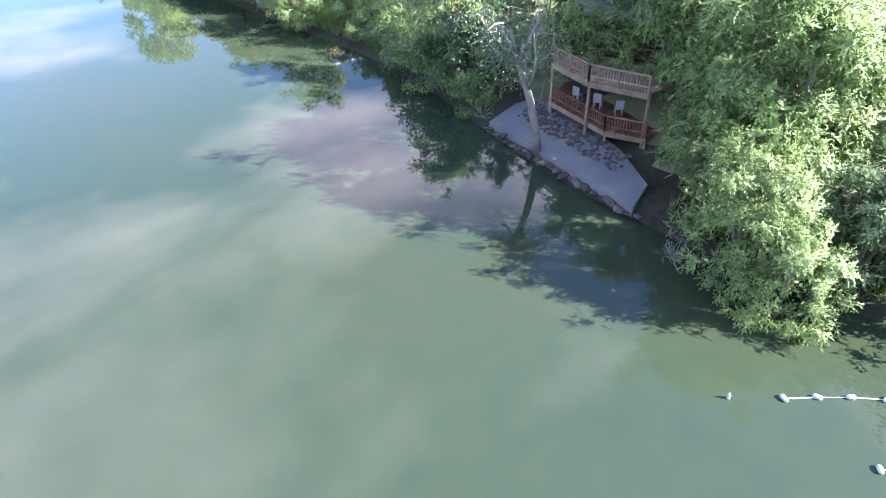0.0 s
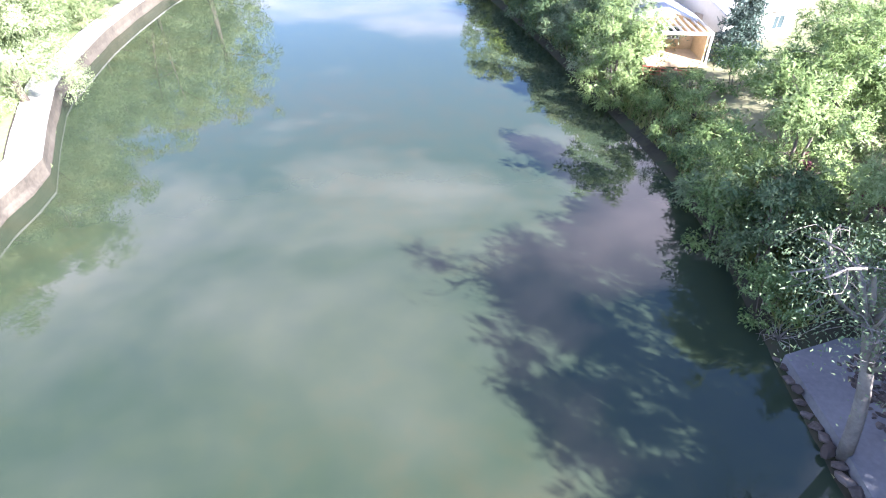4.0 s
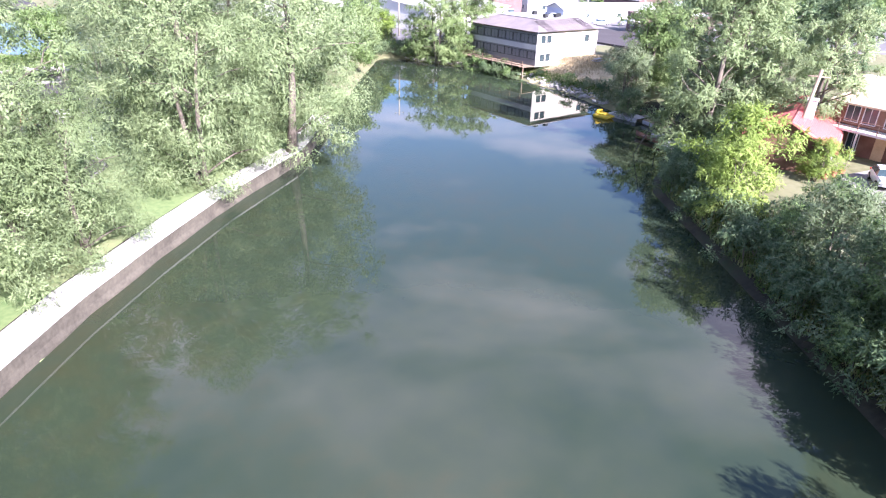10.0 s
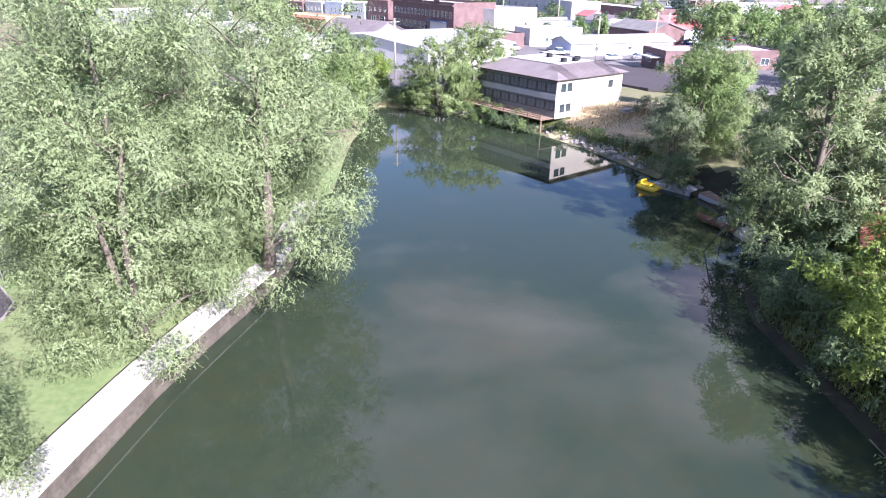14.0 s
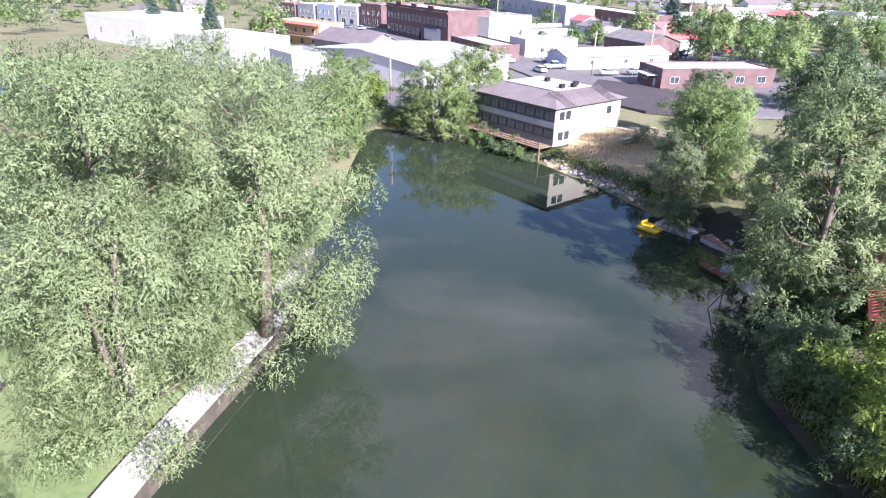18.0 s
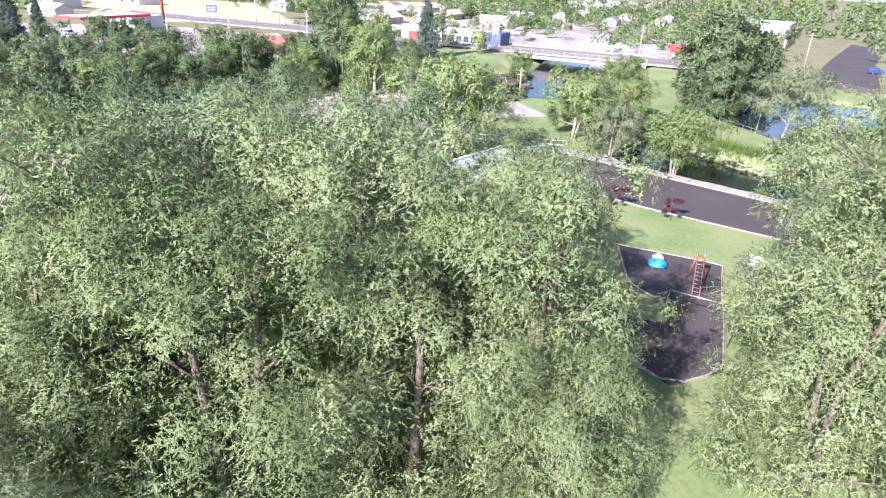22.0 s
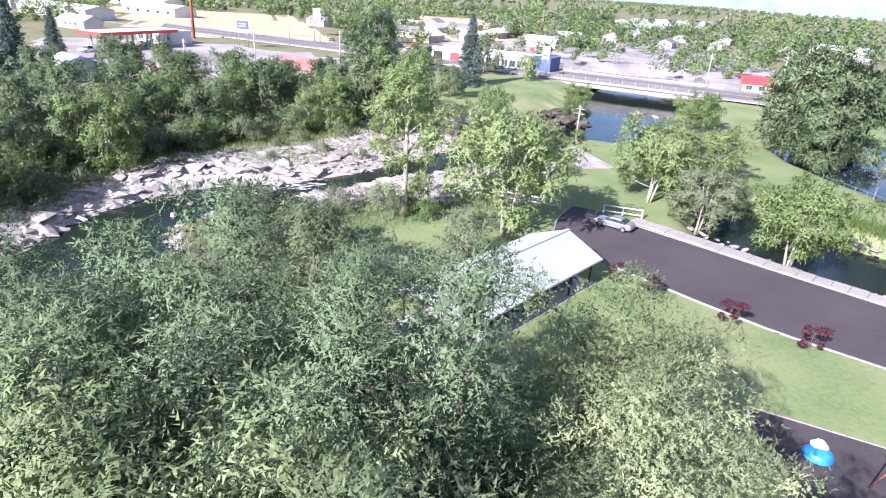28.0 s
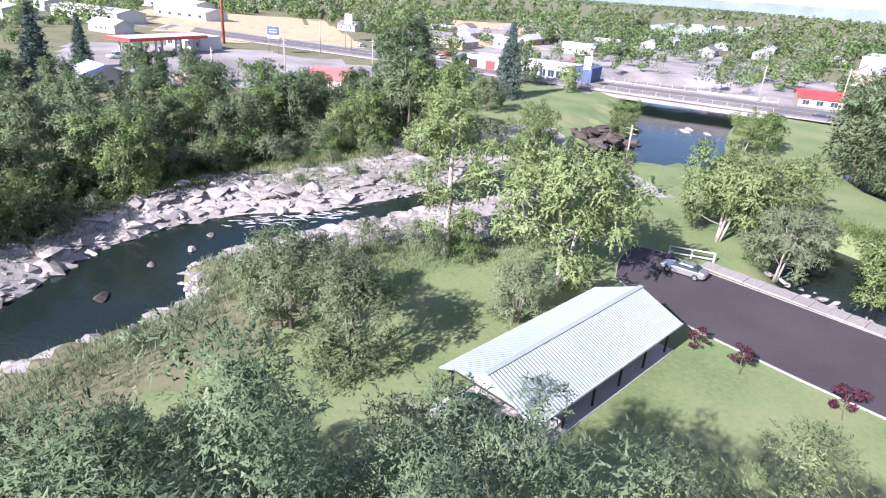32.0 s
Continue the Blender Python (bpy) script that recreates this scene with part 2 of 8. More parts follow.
M["roof_mauve"] = material("mauve_tile", [(0.17, 0.145, 0.15), (0.25, 0.215, 0.22)], 2, 0.85, 0.3, per_object=0.3)
M["roof_grey"] = material("grey_shingle", [(0.16, 0.15, 0.15), (0.26, 0.25, 0.24)], 3, 0.9, 0.3)
M["white"] = material("white_paint", [(0.53, 0.52, 0.51), (0.63, 0.62, 0.61)], 2.5, 0.6, 0.06)
M["cream"] = material("cream_stucco", [(0.53, 0.49, 0.43), (0.62, 0.58, 0.52)], 3, 0.85, 0.2)
M["tan"] = material("tan_siding", [(0.38, 0.31, 0.24), (0.48, 0.40, 0.32)], 3, 0.8, 0.15)
M["grey"] = material("grey_siding", [(0.32, 0.32, 0.34), (0.45, 0.45, 0.47)], 3, 0.75, 0.12)
# Spandrel grey, taken darker to hold the shade of the office's pond side.
M["spandrel"] = material("dark_grey_cladding", [(0.14, 0.14, 0.15), (0.20, 0.20, 0.21)], 3, 0.7, 0.1)
M["lilac"] = material("pale_blue_siding", [(0.45, 0.48, 0.60), (0.55, 0.58, 0.68)], 3, 0.7, 0.1)
M["brick"] = material("red_brick", [(0.13, 0.082, 0.080), (0.20, 0.135, 0.132)], 2, 0.9, 0.4, fine=6)
M["red"] = material("red_paint", [(0.50, 0.05, 0.05), (0.62, 0.09, 0.08)], 2, 0.45, 0.03, spec=0.5)
M["blue"] = material("blue_plastic", [(0.02, 0.20, 0.50), (0.04, 0.30, 0.62)], 1, 0.4, 0.03, spec=0.5)
M["yellow_paint"] = material("yellow_plastic", [(0.62, 0.42, 0.02), (0.75, 0.55, 0.05)], 1, 0.4, 0.03, spec=0.5)
M["table_green"] = material("green_coated_steel", [(0.022, 0.060, 0.045), (0.04, 0.09, 0.07)], 1, 0.45, 0.03, spec=0.5)
M["navy"] = material("blue_siding", [(0.06, 0.09, 0.2), (0.1, 0.14, 0.28)], 2, 0.6, 0.05)
M["steel"] = material("galvanised_steel", [(0.42, 0.43, 0.44), (0.58, 0.58, 0.6)], 0.8, 0.4, 0.05, metal=0.8)
M["dark_metal"] = material("dark_metal", [(0.03, 0.03, 0.032), (0.06, 0.06, 0.062)], 0.8, 0.5, 0.05, metal=0.4)
M["rust"] = material("rusty_red_steel", [(0.30, 0.09, 0.06), (0.42, 0.17, 0.11)], 0.8, 0.7, 0.2)
M["tyre"] = material("tyre_rubber", [(0.015, 0.015, 0.015), (0.03, 0.03, 0.03)], 0.3, 0.85, 0.2)
M["car_silver"] = material("silver_car_paint", [(0.42, 0.44, 0.47), (0.50, 0.52, 0.55)], 1, 0.25, 0, metal=0.6, spec=0.6)
M["car_white"] = material("white_car_paint", [(0.74, 0.74, 0.74), (0.8, 0.8, 0.8)], 1, 0.25, 0, spec=0.6)
M["car_dark"] = material("dark_car_paint", [(0.02, 0.025, 0.04), (0.035, 0.04, 0.06)], 1, 0.2, 0, spec=0.6)
M["car_blue"] = material("blue_car_paint", [(0.02, 0.05, 0.22), (0.03, 0.08, 0.3)], 1, 0.25, 0, spec=0.6)
M["glass"] = glass_material("window_glass")
# Distance haze is mixed into the hills' own colour.
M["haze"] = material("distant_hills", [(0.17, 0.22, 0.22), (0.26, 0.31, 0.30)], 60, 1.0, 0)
# Near-black: shade of undersides and doorways put into colour; also plain dark edging.
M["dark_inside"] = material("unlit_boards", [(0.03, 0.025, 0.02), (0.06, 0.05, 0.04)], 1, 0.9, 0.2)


# ---- building blocks ----
def mesh_of(name, verts, faces, mat, smooth=False):
    me = bpy.data.meshes.new(name)
    me.from_pydata([tuple(v) for v in verts], [], [tuple(f) for f in faces])
    me.materials.append(mat)
    if smooth:
        me.polygons.foreach_set("use_smooth", [True] * len(me.polygons))
    me.update()
    return me


def quads_mesh(name, v, mat, extra=None):
    """A mesh of loose quads: v is (n, 4, 3)."""
    n = len(v)
    me = bpy.data.meshes.new(name)
    me.vertices.add(n * 4)
    me.vertices.foreach_set("co", np.ascontiguousarray(v, dtype=np.float32).ravel())
    me.loops.add(n * 4)
    me.loops.foreach_set("vertex_index", np.arange(n * 4, dtype=np.int32))
    me.polygons.add(n)
    me.polygons.foreach_set("loop_start", np.arange(0, n * 4, 4, dtype=np.int32))
    me.polygons.foreach_set("loop_total", np.full(n, 4, dtype=np.int32))
    me.materials.append(mat)
    me.update(calc_edges=True)
    return me


def leaf_mesh(name, v, mat, normals=None):
    """A mesh of loose three-cornered leaves: v is (n, 3, 3). normals: the way each leaf of a clump looks on the whole."""
    n = len(v)
    if normals is not None:
        nr = normals / (np.linalg.norm(normals, axis=1)[:, None] + 1e-9)
        own = np.cross(v[:, 1] - v[:, 0], v[:, 2] - v[:, 0])
        own /= np.linalg.norm(own, axis=1)[:, None] + 1e-12
        flip = (own * nr).sum(1) < 0
        v = np.where(flip[:, None, None], v[:, [1, 0, 2]], v)
        own = np.where(flip[:, None], -own, own)
        nr = nr * 0.72 + own * 0.28
        nr /= np.linalg.norm(nr, axis=1)[:, None] + 1e-9
    me = bpy.data.meshes.new(name)
    me.vertices.add(n * 3)
    me.vertices.foreach_set("co", np.ascontiguousarray(v, dtype=np.float32).ravel())
    me.loops.add(n * 3)
    me.loops.foreach_set("vertex_index", np.arange(n * 3, dtype=np.int32))
    me.polygons.add(n)
    me.polygons.foreach_set("loop_start", np.arange(0, n * 3, 3, dtype=np.int32))
    me.polygons.foreach_set("loop_total", np.full(n, 3, dtype=np.int32))
    me.materials.append(mat)
    me.update(calc_edges=True)
    if normals is not None:
        me.polygons.foreach_set("use_smooth", [True] * n)
        me.normals_split_custom_set_from_vertices(np.repeat(nr, 3, 0).tolist())
    return me


def part(name, me, parent, label="", mat=None):
    """One mesh object under a thing or a part. me: a mesh, or a bmesh with its material."""
    if isinstance(me, bmesh.types.BMesh):
        bm, me = me, bpy.data.meshes.new(name)
        bm.to_mesh(me)
        bm.free()
        me.materials.append(mat)
    ob = new(name, me)
    ob.parent = parent
    if label:
        ob["label"] = label
    return ob


def thing(name, m, label, category, group="", kind=""):
    e = new(name)
    e.matrix_basis = m
    e.empty_display_size = 0.2
    return tagged(e, label, category, group, kind)


def solid(name, me, label, category="", group="", kind="", m=None, mat=None):
    """A top-level thing of one mesh."""
    if isinstance(me, bmesh.types.BMesh):
        bm, me = me, bpy.data.meshes.new(name)
        bm.to_mesh(me)
        bm.free()
        me.materials.append(mat)
    ob = new(name, me)
    if m is not None:
        ob.matrix_basis = m
    return tagged(ob, label, category, group, kind)


def add_box(bm, c, s, rz=0.0, bevel=0.0, m=None):
    """A box of size s about c, turned by rz degrees, with its edges taken off."""
    mm = Matrix.Translation(c) @ Matrix.Rotation(radians(rz), 4, "Z") @ Matrix.Diagonal((*s, 1))
    if m is not None:
        mm = m @ mm
    got = bmesh.ops.create_cube(bm, size=1.0, matrix=mm)
    if bevel:
        edges = {e for v in got["verts"] for e in v.link_edges}
        bmesh.ops.bevel(bm, geom=list(edges), offset=bevel, segments=1, affect="EDGES")
    return bm


def box(c, s, rz=0.0, bevel=0.0):
    return add_box(bmesh.new(), c, s, rz, bevel)


def tube(pts, radii, sides=6):
    """Vertices and faces of a tapered tube along the points."""
    pts = [Vector(p) for p in pts]
    vs, fs = [], []
    for i, p in enumerate(pts):
        d = (pts[min(i + 1, len(pts) - 1)] - pts[max(i - 1, 0)]).normalized()
        a = d.orthogonal().normalized()
        b = d.cross(a)
        for k in range(sides):
            w = 2 * math.pi * k / sides
            vs.append(p + (a * math.cos(w) + b * math.sin(w)) * radii[i])
    for i in range(len(pts) - 1):
        for k in range(sides):
            j = (k + 1) % sides
            fs.append((i * sides + k, i * sides + j, (i + 1) * sides + j, (i + 1) * sides + k))
    fs.append(tuple(range(sides))[::-1])
    fs.append(tuple((len(pts) - 1) * sides + k for k in range(sides)))
    return vs, fs


def join_tubes(tubes):
    vs, fs = [], []
    for v, f in tubes:
        o = len(vs)
        vs += v
        fs += [tuple(i + o for i in q) for q in f]
    return vs, fs


def rod(name, a, b, r, mat, parent, label="", sides=6):
    return part(name, mesh_of(name, *tube([a, b], [r, r], sides), mat, True), parent, label)


# ---- the lie of the land ----
POND = [(-17.0, -130), (-17.0, -40), (-16.4, -20.8), (-15.5, -16.3), (-17.0, -10.4), (-18.7, -2.6), (-18.3, 10.2), (-17.3, 18.5),
        (-15.9, 27.0), (-14.4, 33.0), (-12.6, 40.0), (-12.5, 55), (-13.5, 80), (-13, 104), (-11.5, 107.5), (-6.0, 105.2), (5.0, 98.8),
        (13.5, 89.2), (19.8, 78.5), (23.8, 69.0), (26.9, 60.8), (27.8, 53.0), (26.7, 46.0), (27.0, 42.5), (22.5, 38.5), (21.0, 34), (21.6, 23),
        (22.0, 12.4), (22.5, 2), (22.5, -14.8), (22.4, -20), (21.6, -27), (20.6, -32), (19.4, -36.5), (18.0, -42), (17.2, -46.6),
        (16.8, -54), (17.5, -60), (19, -75), (19, -130)]
RIVER = [(-72, -40), (-78, -24), (-88.5, -16), (-97, -13.6), (-102, -8.5), (-106, -4.2), (-108, 2), (-108.5, 11), (-113, 22), (-121, 34), (-128, 44), (-136, 55),
         (-143, 66), (-152, 76), (-172, 92), (-210, 120), (-240, 130), (-222, 160), (-176, 128), (-152, 106), (-134, 92), (-127, 82), (-128, 74), (-131, 66),
         (-122, 56), (-116, 44), (-112, 36), (-109, 27), (-104, 17), (-100.5, 9), (-97.5, 2), (-92, -3), (-85, -2), (-80.5, -5.5), (-78.5, -11), (-66, -22), (-58, -40)]
CREEK = [(-90, 66), (-85, 60.5), (-78, 57.5), (-71.6, 62.2), (-64, 66.5), (-57, 70), (-48, 76), (-40, 84), (-48, 92), (-60, 86), (-67.6, 82), (-74, 78.5), (-81, 78), (-90, 76), (-96, 72)]
UPPER = [(-118, 104), (-108, 99.5), (-96, 98), (-84, 97.5), (-74, 91.5), (-66, 93), (-60, 100), (-60, 118), (-76, 138), (-104, 152), (-118, 140), (-124, 120)]


def away(xy, poly):
    """Distance from the outline of a closed polygon, negative inside it."""
    p = np.asarray(poly, float)
    a, b = p, np.roll(p, -1, 0)
    best = np.full(len(xy), 1e9)
    inside = np.zeros(len(xy), bool)
    for (ax, ay), (bx, by) in zip(a, b):
        dx, dy = bx - ax, by - ay
        t = np.clip(((xy[:, 0] - ax) * dx + (xy[:, 1] - ay) * dy) / (dx * dx + dy * dy), 0, 1)
        best = np.minimum(best, np.hypot(xy[:, 0] - ax - t * dx, xy[:, 1] - ay - t * dy))
        cross = ((ay > xy[:, 1]) != (by > xy[:, 1])) & (xy[:, 0] < (bx - ax) * (xy[:, 1] - ay) / ((by - ay) or 1e-9) + ax)
        inside ^= cross
    return np.where(inside, -best, best)


def ripple(xy, size, seed=0.0):
    x, y = xy[:, 0] / size, xy[:, 1] / size
    return (np.sin(x * 1.7 + seed) * np.cos(y * 1.3 - seed) + 0.5 * np.sin(x * 3.9 - y * 2.7 + 2 * seed) + 0.3 * np.cos(x * 7.1 + y * 6.3 + seed)) / 1.8


def smooth(x, a, b):
    t = np.clip((x - a) / (b - a), 0, 1)
    return t * t * (3 - 2 * t)


def height(xy):
    """The ground's height at points of the plan."""
    xy = np.atleast_2d(np.asarray(xy, float))
    x, y = xy[:, 0], xy[:, 1]
    pond, river, creek, upper = (away(xy, p) for p in (POND, RIVER, CREEK, UPPER))
    z = np.full(len(xy), 1.2)
    # the east bank climbs to the house yards, the town stands on its own level
    east = smooth(x, -5, 8) * smooth(pond, 0, 9)
    z = z * (1 - east) + east * (2.5 + 0.25 * ripple(xy, 9))
    town = smooth(y, 96, 118) * smooth(x, -60, -30)
    z = z * (1 - town) + town * 3.0
    slab = away(xy, [(18.9, -37.4), (23.4, -37.2), (23.4, -39.2), (22.6, -42), (21.4, -45.5), (20.5, -49.5), (16.6, -49.5)])
    z = np.minimum(z, 0.40 + 0.7 * np.maximum(0, slab - 0.6))
    hill = np.exp(-(((x - 27) / 9) ** 2 + ((y - 88) / 9) ** 2)) * 1.6
    z += hill * smooth(pond, 0, 6)
    far = smooth(-x, 120, 175)
    z = z * (1 - far) + far * 2.5
    west = smooth(-y, 5, 40) * smooth(-x, 60, 100)
    z = z * (1 - west) + west * 3.0
    z += 0.12 * ripple(xy, 13, 1.0) * smooth(river, 0, 6)
    # shores: steep on the west wall and gentle elsewhere
    wall = (x < -8) & (y < 60)
    shore_e = np.where(pond > 0, 0.25 + 0.33 * pond, 0.25 + 0.55 * pond)
    z = np.where(wall, np.where(pond < 0.3, -2.0, z), np.minimum(z, np.maximum(shore_e, -2.5)))
    stones = 0.5 * np.abs(ripple(xy, 2.1, 3.0)) + 0.5 * np.round(2.2 * np.abs(ripple(xy, 4.3, 5.0))) / 2.2
    z = np.minimum(z, np.maximum(np.where(river > 0, -0.45 + 0.24 * river + stones * smooth(river, 0, 1.5), -0.6 + 0.5 * river), -2.6))
    z = np.minimum(z, np.maximum(np.where(creek > 0, -0.1 + 0.6 * creek, -0.3 + 0.6 * creek), -2.0))
    z = np.minimum(z, np.maximum(np.where(upper > 0, 0.6 + 0.35 * upper, 0.4 + 0.5 * upper), -2.0))
    return z


def ground_z(x, y):
    return float(height([(x, y)])[0])


def spread(lo, hi, inner_lo, inner_hi, step, outer):
    a = list(np.arange(inner_lo, inner_hi + step * 0.5, step))
    left = inner_lo - np.geomspace(step, inner_lo - lo, outer)
    right = inner_hi + np.geomspace(step, hi - inner_hi, outer)
    return np.array(sorted(left.tolist()) + a + right.tolist())


gx, gy = spread(-4200, 4200, -185, 60, 1.25, 34), spread(-4200, 4200, -75, 165, 1.25, 34)
GX, GY = np.meshgrid(gx, gy)
gxy = np.stack([GX.ravel(), GY.ravel()], 1)
gz = height(gxy)
nx, ny = len(gx), len(gy)
idx = np.arange(nx * ny).reshape(ny, nx)
cells = np.stack([idx[:-1, :-1], idx[:-1, 1:], idx[1:, 1:], idx[1:, :-1]], -1).reshape(-1, 4)
ground_mesh = bpy.data.meshes.new("ground")
ground_mesh.vertices.add(nx * ny)
ground_mesh.vertices.foreach_set("co", np.stack([gxy[:, 0], gxy[:, 1], gz], 1).astype(np.float32).ravel())
ground_mesh.loops.add(len(cells) * 4)
ground_mesh.loops.foreach_set("vertex_index", cells.astype(np.int32).ravel())
ground_mesh.polygons.add(len(cells))
ground_mesh.polygons.foreach_set("loop_start", np.arange(0, len(cells) * 4, 4, dtype=np.int32))
ground_mesh.polygons.foreach_set("loop_total", np.full(len(cells), 4, dtype=np.int32))
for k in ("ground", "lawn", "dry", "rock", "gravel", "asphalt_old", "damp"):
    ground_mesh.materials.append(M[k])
cc = gxy[cells].mean(1)
cp, crv, ccr, cup = (away(cc, p) for p in (POND, RIVER, CREEK, UPPER))
zone = np.zeros(len(cells), np.int32)
jitter = 2.0 * ripple(cc, 5, 2.0)
park = (cc[:, 0] < -13) & (cc[:, 0] > -100) & (cc[:, 1] > -60) & (cc[:, 1] < 72) & (crv > 12 + jitter) & (ccr > 1.5)
penin = (away(cc, [(-90, 30), (-84, 58), (-100, 72), (-118, 78), (-126, 66), (-116, 50), (-108, 36)]) < jitter * 0.5)
bank = away(cc, [(-186, 66), (-172, 82), (-150, 72), (-146, 62), (-160, 50), (-178, 52)]) < jitter
east_lawn = away(cc, [(-112, 92), (-100, 92), (-118, 120), (-140, 140), (-152, 122), (-136, 104)]) < jitter
zone[park | penin | bank | east_lawn | (away(cc, [(-100, 138), (-104, 146), (-128, 160), (-134, 160), (-118, 168), (-96, 158)]) < jitter)] = 1
green_side = (cc[:, 0] > -205) & (cc[:, 0] < -50) & (cc[:, 1] > 34) & (cc[:, 1] < 172) & (ripple(cc, 9, 4.0) > -0.75)
zone[green_side] = 1
zone[away(cc, [(15, 87), (23, 73), (30, 74), (38, 86), (34, 100), (22, 94)]) < jitter * 0.5] = 2
zone[(crv > -1) & (crv < np.where((cc[:, 1] > -3) & (cc[:, 0] < -106), 21, np.where((cc[:, 1] > -2) & (cc[:, 0] < -92), 12, np.where((cc[:, 0] > -93) & (cc[:, 1] > -0.75 * (cc[:, 0] + 86) - 10), 1.2, 7))) + 2 * jitter) & (cc[:, 0] < -72) & (cc[:, 0] > -150) & (cc[:, 1] < 62)] = 3
zone[(cc[:, 1] > 112) & (cc[:, 0] > -45) & (cc[:, 0] < 130) & (cc[:, 1] < 460)] = 5
zone[away(cc, [(-176, -45), (-190, 25), (-232, 40), (-262, -5), (-262, -60)]) < 0] = 4
zone[away(cc, [(-196, 92), (-178, 150), (-196, 205), (-330, 235), (-420, 190), (-330, 96), (-240, 60)]) < 6 * jitter] = 4
zone[away(cc, [(-300, -30), (-290, 40), (-430, 30), (-470, -90)]) < 4 * jitter] = 2
zone[away(cc, [(-330, 90), (-340, 140), (-520, 200), (-560, 120)]) < 4 * jitter] = 2
zone[away(cc, [(-490, 205), (-540, 300), (-640, 320), (-660, 270), (-560, 190)]) < 5 * jitter] = 2
# East shore strip gets the soil with the bank's shade in its colour.
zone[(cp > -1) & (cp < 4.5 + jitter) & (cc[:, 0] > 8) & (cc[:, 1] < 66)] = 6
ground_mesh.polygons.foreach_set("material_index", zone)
ground_mesh.polygons.foreach_set("use_smooth", np.ones(len(cells), bool))
ground_mesh.update(calc_edges=True)
ground = tagged(new("ground", ground_mesh), "sunlit ground of park lawn, dry grass, earth and pale rock", "ground", kind="structure")


def sheet(name, poly, z, mat, label, category, thick=0.0):
    """A flat sheet with the outline of poly."""
    bm = bmesh.new()
    f = bm.faces.new([bm.verts.new((x, y, z)) for x, y in poly])
    if f.normal.z < 0:
        f.normal_flip()
    if thick:
        got = bmesh.ops.extrude_face_region(bm, geom=[f])
        bmesh.ops.translate(bm, vec=(0, 0, -thick), verts=[v for v in got["geom"] if isinstance(v, bmesh.types.BMVert)])
        bmesh.ops.recalc_face_normals(bm, faces=bm.faces)
    bmesh.ops.triangulate(bm, faces=bm.faces)
    return solid(name, bm, label, category, kind="structure", mat=mat)


sheet("pond_water", [(-24, -135), (60, -135), (60, 50), (40, 112), (-24, 112)], 0.0, M["pond"], "calm green pond water mirroring sky and trees", "water")
sheet("river_water", [(-260, -60), (-50, -60), (-50, 84), (-100, 97), (-120, 100), (-160, 190), (-260, 190)], -0.6, M["river"], "dark green river water running over rock", "water")
sheet("upper_pond_water", [(-130, 90), (-50, 86), (-50, 160), (-130, 160)], 0.42, M["pond_far"], "blue upper pond water behind a low weir", "water")
sheet("far_water", [(-430, 262), (-455, 300), (-560, 420), (-640, 520), (-760, 600), (-740, 470), (-600, 340), (-510, 285)], 2.7, M["pond_far"], "distant blue reservoir between trees", "water")


# ---- trees ----
def leaves_at(rng, centres, out, length, width, droop, facing=1.0):
    """Three-cornered leaves that face outwards from their clump and hang a little."""
    n = len(centres)
    nrm = out * facing + rng.normal(size=(n, 3)) * 0.55 + (0, 0, 0.35 * facing)
    nrm /= np.linalg.norm(nrm, axis=1)[:, None] + 1e-9
    d = rng.normal(size=(n, 3)) + out * 0.5
    d[:, 2] -= droop
    d -= nrm * (d * nrm).sum(1)[:, None] * 0.8
    d /= np.linalg.norm(d, axis=1)[:, None] + 1e-9
    s = np.cross(nrm, d)
    s /= np.linalg.norm(s, axis=1)[:, None] + 1e-9
    L = length * rng.uniform(0.6, 1.4, n)[:, None]
    W = width * rng.uniform(0.7, 1.3, n)[:, None]
    return np.stack([centres - s * W * 0.5, centres + s * W * 0.5, centres + d * L], 1)


def core_at(rng, c, size, mid, per=110, broad=0.135):
    """The dense inside of each clump: overlapping leaf sprays that let little light through."""
    v = rng.normal(size=(len(c) * per, 3))
    v /= np.linalg.norm(v, axis=1)[:, None]
    s = np.repeat(size, per)[:, None]
    p = np.repeat(c, per, 0) + v * s * rng.uniform(0.1, 0.55, (len(v), 1)) * (1, 1, 0.8)
    q = leaves_at(rng, p, v, 1.0, 0.75, 0.4)
    o = np.repeat(c - mid, per, 0)
    o /= np.linalg.norm(o, axis=1)[:, None] + 1e-9
    return p[:, None] + (q - p[:, None]) * np.clip(s, 0.25, 1.3)[:, None] * broad, v + 0.5 * o


